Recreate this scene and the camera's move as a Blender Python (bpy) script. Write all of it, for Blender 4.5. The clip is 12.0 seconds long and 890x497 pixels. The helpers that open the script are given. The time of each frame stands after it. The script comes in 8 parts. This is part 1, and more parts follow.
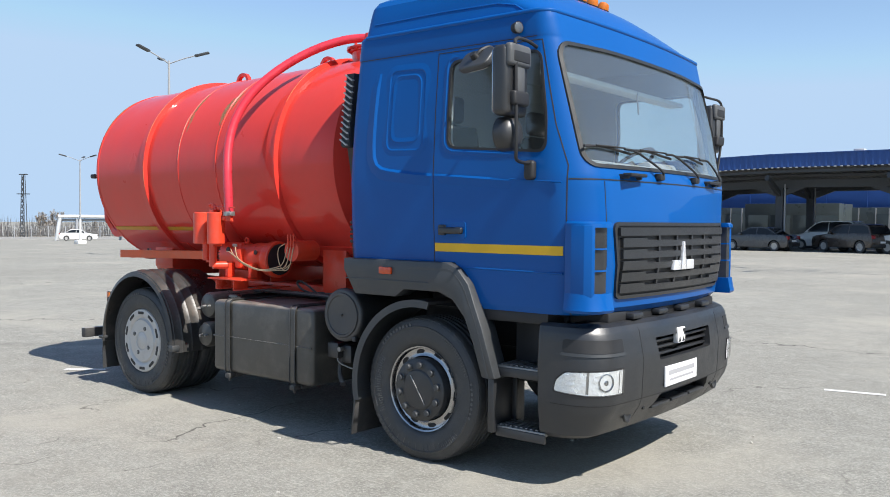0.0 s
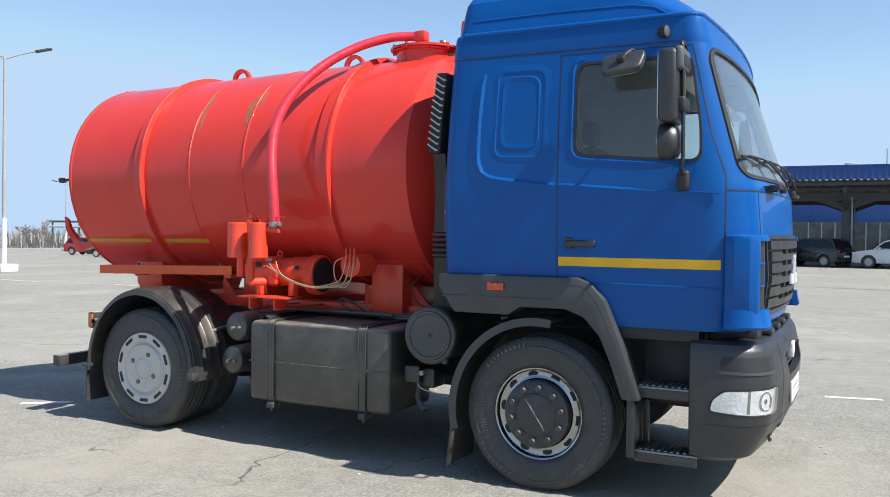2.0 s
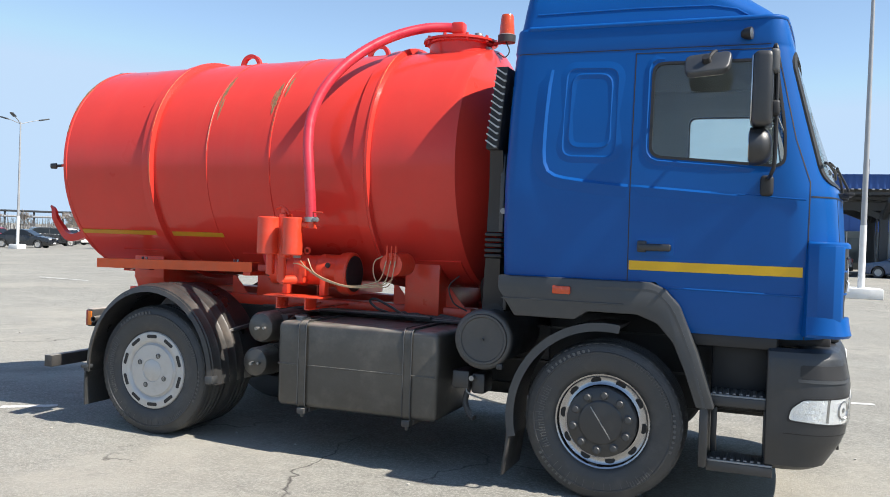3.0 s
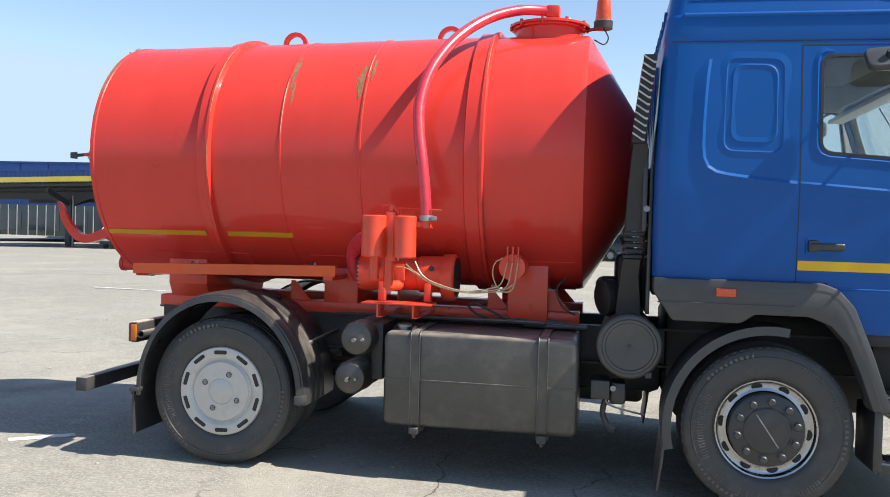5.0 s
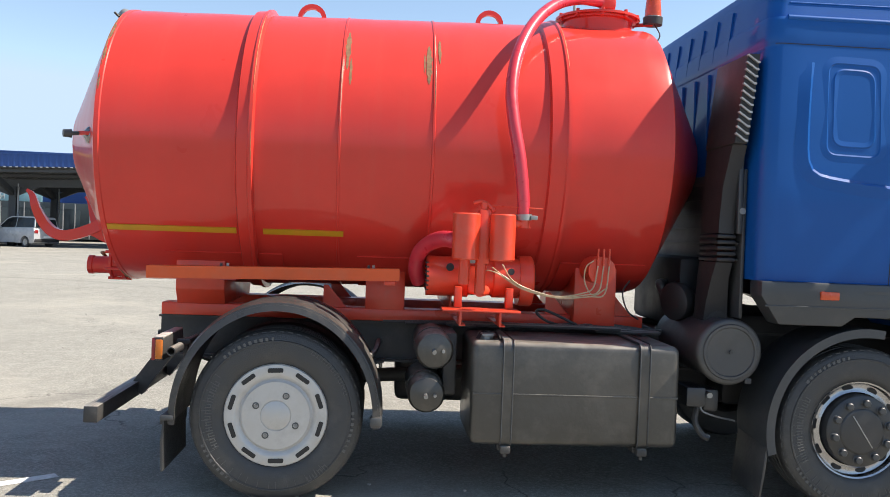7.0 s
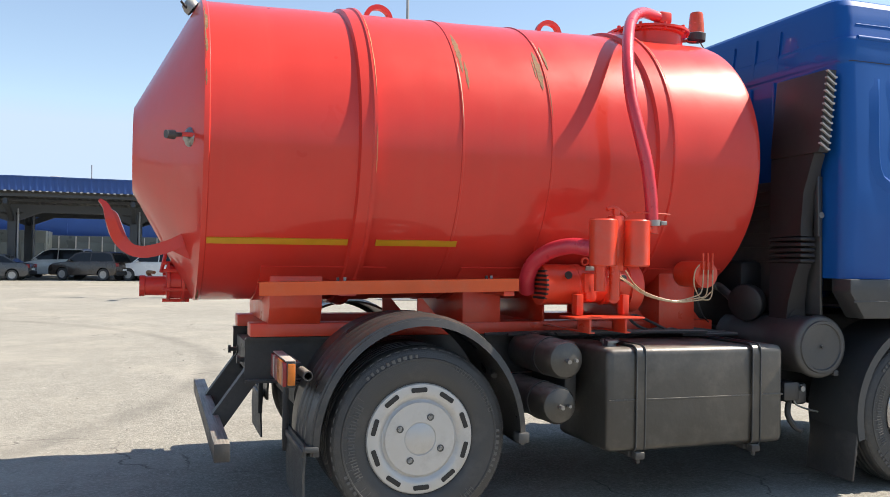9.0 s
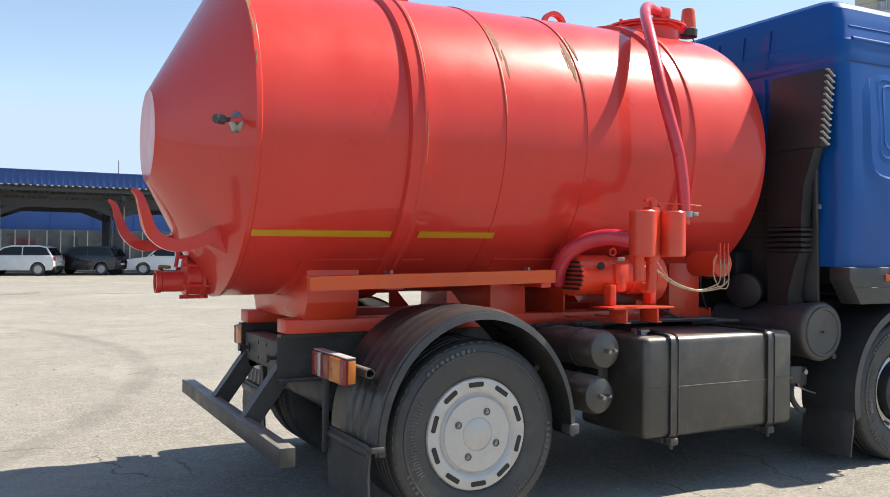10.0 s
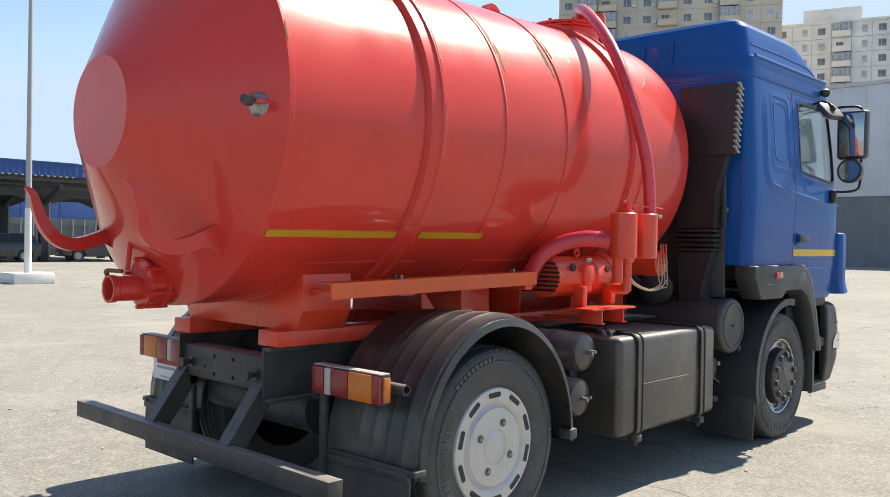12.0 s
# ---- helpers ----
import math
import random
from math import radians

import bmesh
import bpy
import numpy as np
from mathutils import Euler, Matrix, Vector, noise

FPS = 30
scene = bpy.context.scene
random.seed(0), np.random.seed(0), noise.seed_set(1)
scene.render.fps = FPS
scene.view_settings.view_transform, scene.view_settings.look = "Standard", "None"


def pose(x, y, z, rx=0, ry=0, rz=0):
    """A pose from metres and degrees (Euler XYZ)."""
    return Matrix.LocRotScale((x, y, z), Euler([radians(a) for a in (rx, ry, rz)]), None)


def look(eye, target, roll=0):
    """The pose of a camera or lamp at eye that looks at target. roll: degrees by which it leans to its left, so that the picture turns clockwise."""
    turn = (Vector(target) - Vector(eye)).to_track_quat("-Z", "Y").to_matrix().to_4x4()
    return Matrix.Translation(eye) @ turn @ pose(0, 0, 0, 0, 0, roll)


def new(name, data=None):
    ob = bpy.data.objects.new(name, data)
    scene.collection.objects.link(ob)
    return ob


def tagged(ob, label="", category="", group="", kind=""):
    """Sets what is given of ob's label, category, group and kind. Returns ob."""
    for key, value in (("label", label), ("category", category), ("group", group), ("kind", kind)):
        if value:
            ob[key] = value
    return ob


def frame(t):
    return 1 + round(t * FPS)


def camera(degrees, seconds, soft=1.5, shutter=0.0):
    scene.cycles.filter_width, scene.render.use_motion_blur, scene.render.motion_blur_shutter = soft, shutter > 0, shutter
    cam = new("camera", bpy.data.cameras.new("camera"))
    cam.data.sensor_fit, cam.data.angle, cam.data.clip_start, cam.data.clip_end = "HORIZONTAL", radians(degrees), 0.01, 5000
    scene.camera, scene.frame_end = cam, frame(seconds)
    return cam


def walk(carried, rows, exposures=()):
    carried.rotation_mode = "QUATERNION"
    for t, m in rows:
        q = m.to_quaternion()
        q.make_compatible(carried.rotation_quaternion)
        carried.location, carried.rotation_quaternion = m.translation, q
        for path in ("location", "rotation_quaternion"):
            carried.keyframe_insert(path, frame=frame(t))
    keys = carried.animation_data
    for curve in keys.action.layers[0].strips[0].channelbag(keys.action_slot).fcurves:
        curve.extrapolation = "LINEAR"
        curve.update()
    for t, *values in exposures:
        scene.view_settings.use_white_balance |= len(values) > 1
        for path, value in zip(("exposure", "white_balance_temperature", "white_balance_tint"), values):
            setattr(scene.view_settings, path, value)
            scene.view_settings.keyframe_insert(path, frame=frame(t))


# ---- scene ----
cam = camera(55.4, 12.0, soft=0.9)
PATH = [
    (0, (7.237, -5.686, 1.662), (5.995, -4.119, 1.596), 0.5),
    (0.5, (6.785, -5.892, 1.674), (5.626, -4.262, 1.623), 1.0),
    (1, (6.319, -6.044, 1.657), (5.215, -4.377, 1.619), 0.9),
    (1.5, (5.867, -6.256, 1.665), (4.908, -4.502, 1.628), 1.0),
    (2, (5.41, -6.336, 1.645), (4.507, -4.552, 1.611), 0.7),
    (2.5, (4.933, -6.459, 1.628), (4.139, -4.624, 1.6), 0.4),
    (3, (4.447, -6.504, 1.633), (3.729, -4.638, 1.599), 2.0),
    (3.5, (3.956, -6.566, 1.652), (3.293, -4.679, 1.606), 1.5),
    (3.7, (3.748, -6.606, 1.643), (3.138, -4.702, 1.604), 1.6),
    (5.5, (2.018, -6.485, 1.63), (1.807, -4.497, 1.582), 1.7),
    (6, (1.48, -6.433, 1.627), (1.477, -4.434, 1.582), 2.1),
    (6.5, (1.059, -6.266, 1.578), (1.102, -4.267, 1.545), 2.5),
    (6.7, (0.88, -6.207, 1.594), (0.951, -4.208, 1.557), 2.4),
    (8.3, (-0.811, -5.831, 1.492), (-0.243, -3.913, 1.501), 2.2),
    (8.5, (-0.974, -5.753, 1.502), (-0.386, -3.841, 1.506), 2.2),
    (9, (-1.368, -5.573, 1.461), (-0.724, -3.679, 1.49), 0.9),
    (9.5, (-1.824, -5.353, 1.49), (-0.98, -3.54, 1.499), 0.6),
    (10, (-2.246, -5.09, 1.458), (-1.319, -3.318, 1.468), 0.5),
    (10.5, (-2.664, -4.824, 1.461), (-1.537, -3.172, 1.459), 1.3),
    (11, (-2.924, -4.506, 1.476), (-1.651, -2.964, 1.47), 1.2),
    (11.5, (-3.194, -4.217, 1.526), (-1.823, -2.761, 1.511), 1.0),
    (12, (-3.279, -3.925, 1.525), (-1.828, -2.549, 1.51), 0.9),
]
walk(cam, [(t, look(eye, target, roll)) for t, eye, target, roll in PATH],
     exposures=[(0.0, 0.60, 6430, 10), (2.0, 0.66, 6480, 10), (4.0, 0.80, 6750, 10), (6.5, 0.90, 6950, 11), (9.0, 0.90, 7250, 12), (12.0, 0.86, 7150, 11)])

# ---- world, sun, exposure ----
SUN_EL, SUN_AZ = radians(50), radians(-5.5)
world = bpy.data.worlds.new("sky")
scene.world = world
world.use_nodes = True
wn = world.node_tree
sky = wn.nodes.new("ShaderNodeTexSky")
sky.sky_type = "NISHITA"
sky.sun_disc = False
sky.sun_elevation = SUN_EL
sky.sun_rotation = radians(90) - SUN_AZ
sky.air_density, sky.dust_density, sky.ozone_density = 1.0, 0.2, 2.0
wn.nodes["Background"].inputs["Strength"].default_value = 0.112
cap = wn.nodes.new("ShaderNodeMix")
cap.data_type, cap.blend_type = "RGBA", "DARKEN"
cap.inputs["Factor"].default_value = 1.0
cap.inputs[7].default_value = (2.95, 4.0, 5.35, 1.0)
wn.links.new(sky.outputs[0], cap.inputs[6])
wn.links.new(cap.outputs[2], wn.nodes["Background"].inputs[0])
sun_data = bpy.data.lights.new("sun", "SUN")
sun_data.energy, sun_data.angle, sun_data.color = 4.8, radians(0.53), (1.0, 0.95, 0.88)
sun = new("sun", sun_data)
sun.matrix_world = look((40 * math.cos(SUN_EL) * math.cos(SUN_AZ), 40 * math.cos(SUN_EL) * math.sin(SUN_AZ), 40 * math.sin(SUN_EL)), (0, 0, 0))

# ---- materials ----


def material(name, color, rough=0.5, metal=0.0, var=0.12, scale=6.0, fine=60.0, bump=0.0, bump_scale=80.0, coat=0.0, dirt=None, dirt_amount=0.0, dirt_scale=2.0, rough_var=0.1, spec=0.5, coat_rough=0.06):
    """Principled material with two scales of colour variation, roughness variation, relief and patches of dirt."""
    m = bpy.data.materials.new(name)
    m.use_nodes = True
    nt = m.node_tree
    N, L = nt.nodes, nt.links
    b = N["Principled BSDF"]
    co = N.new("ShaderNodeTexCoord")

    def tex(s, detail=6.0, rg=0.6):
        t = N.new("ShaderNodeTexNoise")
        t.inputs["Scale"].default_value = s
        t.inputs["Detail"].default_value = detail
        t.inputs["Roughness"].default_value = rg
        L.new(co.outputs["Object"], t.inputs["Vector"])
        return t.outputs["Fac"]

    def ramp(src, lo, hi, a, z):
        r = N.new("ShaderNodeMapRange")
        r.inputs["From Min"].default_value, r.inputs["From Max"].default_value = lo, hi
        r.inputs["To Min"].default_value, r.inputs["To Max"].default_value = a, z
        L.new(src, r.inputs["Value"])
        return r.outputs["Result"]

    def mix(fac, c1, c2, mode="MIX"):
        x = N.new("ShaderNodeMix")
        x.data_type, x.blend_type = "RGBA", mode
        for sock, v in ((x.inputs["Factor"], fac), (x.inputs[6], c1), (x.inputs[7], c2)):
            if isinstance(v, (int, float)):
                sock.default_value = v
            elif isinstance(v, tuple):
                sock.default_value = (*v, 1.0)
            else:
                L.new(v, sock)
        return x.outputs[2]

    big, small = tex(scale, 4), tex(fine, 5)
    dark, light = tuple(c * (1 - var) for c in color), tuple(min(1.0, c * (1 + var)) for c in color)
    col = mix(ramp(big, 0.3, 0.7, 0, 1), dark, light)
    col = mix(ramp(small, 0.3, 0.7, 0, var * 0.8), col, dark)
    rg = ramp(big, 0.3, 0.7, max(0.02, rough - rough_var), min(1, rough + rough_var))
    if dirt:
        d = ramp(tex(dirt_scale, 8, 0.7), 0.5, 0.72, 0, dirt_amount)
        col = mix(d, col, dirt)
    L.new(col, b.inputs["Base Color"])
    L.new(rg, b.inputs["Roughness"])
    b.inputs["Metallic"].default_value = metal
    b.inputs["Specular IOR Level"].default_value = spec
    if coat:
        b.inputs["Coat Weight"].default_value, b.inputs["Coat Roughness"].default_value = coat, coat_rough
    if bump:
        bp = N.new("ShaderNodeBump")
        bp.inputs["Strength"].default_value, bp.inputs["Distance"].default_value = bump, 0.01
        L.new(tex(bump_scale, 4), bp.inputs["Height"])
        L.new(bp.outputs["Normal"], b.inputs["Normal"])
    return m


def glass(name, color, rough=0.02, film=0.0, base=0.03):
    """Thin tinted pane: mostly clear, glossy by Fresnel, under a thin film of dust and painted sky reflection."""
    m = bpy.data.materials.new(name)
    m.use_nodes = True
    nt = m.node_tree
    N, L = nt.nodes, nt.links
    N.remove(N["Principled BSDF"])
    tr, gl, fr, pw, mr, mx = (N.new("ShaderNode" + k) for k in ("BsdfTransparent", "BsdfGlossy", "LayerWeight", "Math", "MapRange", "MixShader"))
    tr.inputs["Color"].default_value = (*color, 1)
    gl.inputs["Roughness"].default_value = rough
    pw.operation = "POWER"
    pw.inputs[1].default_value = 4.0
    mr.inputs[3].default_value, mr.inputs[4].default_value = base, 0.85
    L.new(fr.outputs["Facing"], pw.inputs[0])
    L.new(pw.outputs[0], mr.inputs[0])
    L.new(mr.outputs[0], mx.inputs[0])
    L.new(tr.outputs[0], mx.inputs[1])
    L.new(gl.outputs[0], mx.inputs[2])
    # Pale diffuse film: thin dust plus a painted reflection of the sky
    df, nz, mr2, m2 = (N.new("ShaderNode" + k) for k in ("BsdfDiffuse", "TexNoise", "MapRange", "MixShader"))
    df.inputs["Color"].default_value = (0.62, 0.66, 0.68, 1)
    nz.inputs["Scale"].default_value, nz.inputs["Detail"].default_value = 3.0, 6
    mr2.inputs[3].default_value, mr2.inputs[4].default_value = film * 0.6, film * 1.4
    L.new(nz.outputs["Fac"], mr2.inputs[0])
    L.new(mr2.outputs[0], m2.inputs[0])
    L.new(mx.outputs[0], m2.inputs[1])
    L.new(df.outputs[0], m2.inputs[2])
    L.new(m2.outputs[0], N["Material Output"].inputs["Surface"])
    return m


DUST = (0.30, 0.27, 0.22)
RED = material("red_paint", (0.65, 0.045, 0.032), 0.36, var=0.06, scale=1.6, fine=14, bump=0.10, bump_scale=5, spec=0.18, coat=0.5, coat_rough=0.06, dirt=(0.50, 0.045, 0.028), dirt_amount=0.30, dirt_scale=1.4)

def add_streaks(m, colour, amount):
    """Faint runs of dried dirt down a painted wall."""
    N, L = m.node_tree.nodes, m.node_tree.links
    b = N["Principled BSDF"]
    old = b.inputs["Base Color"].links[0].from_socket
    co, mp, nz, mr, mx = (N.new("ShaderNode" + k) for k in ("TexCoord", "Mapping", "TexNoise", "MapRange", "Mix"))
    mp.inputs["Scale"].default_value = (9.0, 1.2, 0.55)
    nz.inputs["Scale"].default_value, nz.inputs["Detail"].default_value, nz.inputs["Roughness"].default_value = 1.0, 7, 0.65
    mr.inputs[1].default_value, mr.inputs[2].default_value, mr.inputs[4].default_value = 0.52, 0.72, amount
    mx.data_type = "RGBA"
    L.new(co.outputs["Object"], mp.inputs["Vector"])
    L.new(mp.outputs["Vector"], nz.inputs["Vector"])
    L.new(nz.outputs["Fac"], mr.inputs[0])
    L.new(mr.outputs[0], mx.inputs["Factor"])
    L.new(old, mx.inputs[6])
    mx.inputs[7].default_value = (*colour, 1)
    L.new(mx.outputs[2], b.inputs["Base Color"])


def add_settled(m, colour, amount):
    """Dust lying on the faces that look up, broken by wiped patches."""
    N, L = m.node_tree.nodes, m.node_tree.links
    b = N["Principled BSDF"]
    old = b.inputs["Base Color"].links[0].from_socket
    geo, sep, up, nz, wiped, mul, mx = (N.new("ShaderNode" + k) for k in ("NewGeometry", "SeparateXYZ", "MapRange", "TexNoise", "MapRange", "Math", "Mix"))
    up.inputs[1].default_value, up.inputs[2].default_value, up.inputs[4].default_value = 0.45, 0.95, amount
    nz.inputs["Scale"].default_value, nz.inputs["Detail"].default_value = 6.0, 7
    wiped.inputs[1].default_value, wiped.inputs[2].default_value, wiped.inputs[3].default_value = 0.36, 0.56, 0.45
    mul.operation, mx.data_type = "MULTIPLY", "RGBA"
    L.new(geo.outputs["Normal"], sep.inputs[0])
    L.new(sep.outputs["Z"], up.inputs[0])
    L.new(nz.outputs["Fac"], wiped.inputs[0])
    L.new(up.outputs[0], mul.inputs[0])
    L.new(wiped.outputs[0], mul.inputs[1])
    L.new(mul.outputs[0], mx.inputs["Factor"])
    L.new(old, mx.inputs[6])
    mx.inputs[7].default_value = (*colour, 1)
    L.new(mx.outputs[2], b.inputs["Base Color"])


add_streaks(RED, (0.60, 0.10, 0.065), 0.16)
RAIL = material("orange_paint", (0.74, 0.095, 0.014), 0.4, var=0.08, scale=5, bump=0.1, bump_scale=14, dirt=DUST, dirt_amount=0.12, dirt_scale=6)
ORANGE = material("orange_red_paint", (0.70, 0.056, 0.022), 0.36, var=0.08, scale=5, bump=0.12, bump_scale=14, coat=0.15, dirt=DUST, dirt_amount=0.16, dirt_scale=6)
BLUE = material("blue_paint", (0.0004, 0.080, 0.312), 0.5, metal=0.0, var=0.06, scale=1.2, fine=9, bump=0.03, bump_scale=4, coat=0.35, coat_rough=0.03, dirt=(0.006, 0.09, 0.30), dirt_amount=0.12, dirt_scale=1.1, rough_var=0.06, spec=0.12)
PLASTIC = material("grey_plastic", (0.016, 0.017, 0.019), 0.42, var=0.12, scale=4, bump=0.12, bump_scale=220, dirt=DUST, dirt_amount=0.04, dirt_scale=3, spec=0.8)
TRIM = material("faded_grey_trim", (0.027, 0.030, 0.033), 0.52, var=0.14, scale=4, bump=0.12, bump_scale=180, dirt=DUST, dirt_amount=0.08, dirt_scale=3, spec=0.9)
BLACK = material("black_chassis_paint", (0.042, 0.041, 0.041), 0.5, var=0.2, scale=7, bump=0.2, bump_scale=40, dirt=DUST, dirt_amount=0.14, dirt_scale=4)
TANKGREY = material("dusty_dark_paint", (0.046, 0.043, 0.037), 0.42, var=0.3, scale=3, coat=0.35, coat_rough=0.14, bump=0.3, bump_scale=7, dirt=(0.20, 0.18, 0.15), dirt_amount=0.30, dirt_scale=2.5, spec=0.6)
RUBBER = material("tyre_rubber", (0.026, 0.027, 0.028), 0.6, var=0.2, scale=9, fine=120, bump=0.3, bump_scale=140, dirt=DUST, dirt_amount=0.12, dirt_scale=5, spec=0.9)
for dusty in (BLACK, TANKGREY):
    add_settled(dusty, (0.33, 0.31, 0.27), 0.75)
# Worn rubber, paled further to paint the relief shading of raised marks
WORN = material("worn_relief_paled_rubber", (0.12, 0.118, 0.112), 0.75, var=0.2, scale=20)
GASKET = material("window_rubber", (0.018, 0.018, 0.019), 0.55, var=0.1)
SILVER = material("silver_wheel_cover", (0.52, 0.51, 0.49), 0.42, metal=0.35, var=0.06, scale=5, bump=0.08, bump_scale=40, dirt=(0.25, 0.23, 0.2), dirt_amount=0.30, dirt_scale=6)
CHROME = material("polished_steel", (0.40, 0.40, 0.41), 0.22, metal=1.0, var=0.06, scale=10, bump=0.08, bump_scale=40, dirt=(0.12, 0.1, 0.09), dirt_amount=0.35, dirt_scale=8)
STEEL = material("dull_steel", (0.30, 0.30, 0.29), 0.45, metal=0.6, var=0.15, scale=12, bump=0.1)
# Louvre colour is pale to carry the slats' sun glint
LOUVRE = material("pale_glint_louvre", (0.46, 0.45, 0.43), 0.5, metal=0.2, var=0.15, scale=14)
ALU = material("aluminium_tread", (0.26, 0.26, 0.255), 0.4, metal=0.7, var=0.15, scale=12, bump=0.3, bump_scale=60, dirt=(0.05, 0.05, 0.05), dirt_amount=0.4, dirt_scale=10)
YELLOW = material("yellow_reflective_tape", (0.72, 0.42, 0.012), 0.42, var=0.06, scale=9, bump=0.1, bump_scale=90)
YELLOW_OLD = material("painted_over_yellow_tape", (0.55, 0.28, 0.015), 0.45, var=0.22, scale=5, fine=30, dirt=(0.5, 0.10, 0.02), dirt_amount=0.5, dirt_scale=5)
WHITE = material("white_sticker", (0.78, 0.78, 0.77), 0.45, var=0.04)
INK = material("grey_print", (0.36, 0.36, 0.37), 0.6, var=0.05)
RED_INK = material("red_print", (0.45, 0.06, 0.06), 0.6, var=0.05)
RUST = material("rust_scrape", (0.23, 0.125, 0.06), 0.8, var=0.4, scale=30, fine=90, bump=0.3, bump_scale=60)
ORANGE_LENS = material("orange_red_lens", (0.60, 0.065, 0.010), 0.2, var=0.10, scale=30, coat=0.6)
CLAMP = material("worn_grey_clamp_plastic", (0.085, 0.088, 0.09), 0.5, var=0.15, scale=14, bump=0.1)
AMBER = material("amber_lens", (0.58, 0.15, 0.008), 0.35, var=0.12, scale=30, coat=0.25)
RED_LENS = material("red_lens", (0.25, 0.010, 0.012), 0.35, var=0.12, scale=30, coat=0.25)
CAR_LENS = material("deep_lamp_lens", (0.10, 0.11, 0.12), 0.04, var=0.05, scale=30, coat=1.0)
CLEAR_LENS = material("white_lens", (0.46, 0.43, 0.41), 0.35, var=0.12, scale=30, coat=0.25)
LAMP_CHROME = material("lamp_reflector", (0.92, 0.93, 0.94), 0.20, metal=0.55, var=0.10, scale=18, fine=50, bump=1.0, bump_scale=34)
DUST_RIM = material("dusty_lamp_rim", (0.42, 0.38, 0.35), 0.7, var=0.3, scale=20, fine=60)
GUARD = material("dusty_mudguard_plastic", (0.042, 0.041, 0.040), 0.34, var=0.18, scale=4, bump=0.12, bump_scale=120, dirt=(0.24, 0.20, 0.16), dirt_amount=0.45, dirt_scale=2.2)
BADGE = material("bright_badge_metal", (0.86, 0.86, 0.87), 0.28, metal=0.5, var=0.02)
HOSE = material("pink_red_hose", (0.60, 0.035, 0.055), 0.34, var=0.10, scale=9, coat=0.3)
HOSE_CLEAR = material("clear_oil_line", (0.46, 0.33, 0.20), 0.3, var=0.12, scale=30)
INTERIOR = material("grey_cab_lining", (0.36, 0.37, 0.38), 0.8, var=0.08, scale=4)
DASH = material("dark_grey_dashboard", (0.27, 0.28, 0.28), 0.7, var=0.08, scale=6, bump=0.1, bump_scale=150)
SEAT = material("dark_seat_fabric", (0.06, 0.06, 0.065), 0.9, var=0.15, scale=20, bump=0.3, bump_scale=200)
DUCT = material("brown_black_duct_plastic", (0.026, 0.024, 0.024), 0.5, var=0.15, scale=5, bump=0.1, bump_scale=160, dirt=DUST, dirt_amount=0.04, dirt_scale=3)
FILTER = material("dusty_filter_plastic", (0.040, 0.039, 0.038), 0.55, var=0.15, scale=5, bump=0.1, bump_scale=160, dirt=DUST, dirt_amount=0.10, dirt_scale=3, spec=0.9)
SEAL = material("grey_windscreen_rubber", (0.018, 0.020, 0.022), 0.55, var=0.15, scale=8)
SCRAPE = material("paint_worn_to_primer", (0.66, 0.26, 0.12), 0.6, var=0.3, scale=20, fine=70)
SEAM_HIGHLIGHT = material("pale_seam_highlight", (0.62, 0.42, 0.30), 0.6, var=0.3, scale=25, fine=80)
TARNISH = material("tarnished_dome_metal", (0.34, 0.33, 0.32), 0.32, metal=0.8, var=0.3, scale=14, dirt=(0.10, 0.08, 0.07), dirt_amount=0.6, dirt_scale=12)
WIND_GLASS = glass("windscreen_glass", (0.90, 0.95, 0.94), film=0.035, base=0.10)
LAMP_GLASS = glass("lamp_cover_glass", (0.97, 0.98, 0.98), film=0.0, base=0.06)
SIDE_GLASS = glass("door_glass", (0.88, 0.92, 0.91), film=0.012, base=0.05)
MIRROR = material("dusty_mirror_glass", (0.42, 0.43, 0.44), 0.06, metal=1.0, var=0.01, rough_var=0.01)

# ---- mesh helpers ----


def bx(bm, x0, x1, y0, y1, z0, z1, bev=0.0, seg=2):
    """A box with bevelled edges."""
    vs = bmesh.ops.create_cube(bm, size=1.0)["verts"]
    bmesh.ops.scale(bm, vec=(abs(x1 - x0), abs(y1 - y0), abs(z1 - z0)), verts=vs)
    bmesh.ops.translate(bm, vec=((x0 + x1) / 2, (y0 + y1) / 2, (z0 + z1) / 2), verts=vs)
    if bev:
        es = list({e for v in vs for e in v.link_edges})
        bmesh.ops.bevel(bm, geom=es, offset=bev, segments=seg, profile=0.5, affect="EDGES")
    return bm


def cy(bm, a, b, r, r2=None, seg=24):
    """A cylinder or cone from a to b."""
    a, b = Vector(a), Vector(b)
    d = b - a
    m = Matrix.Translation((a + b) / 2) @ d.to_track_quat("Z", "Y").to_matrix().to_4x4()
    bmesh.ops.create_cone(bm, cap_ends=True, segments=seg, radius1=r, radius2=r if r2 is None else r2, depth=d.length, matrix=m)
    return bm


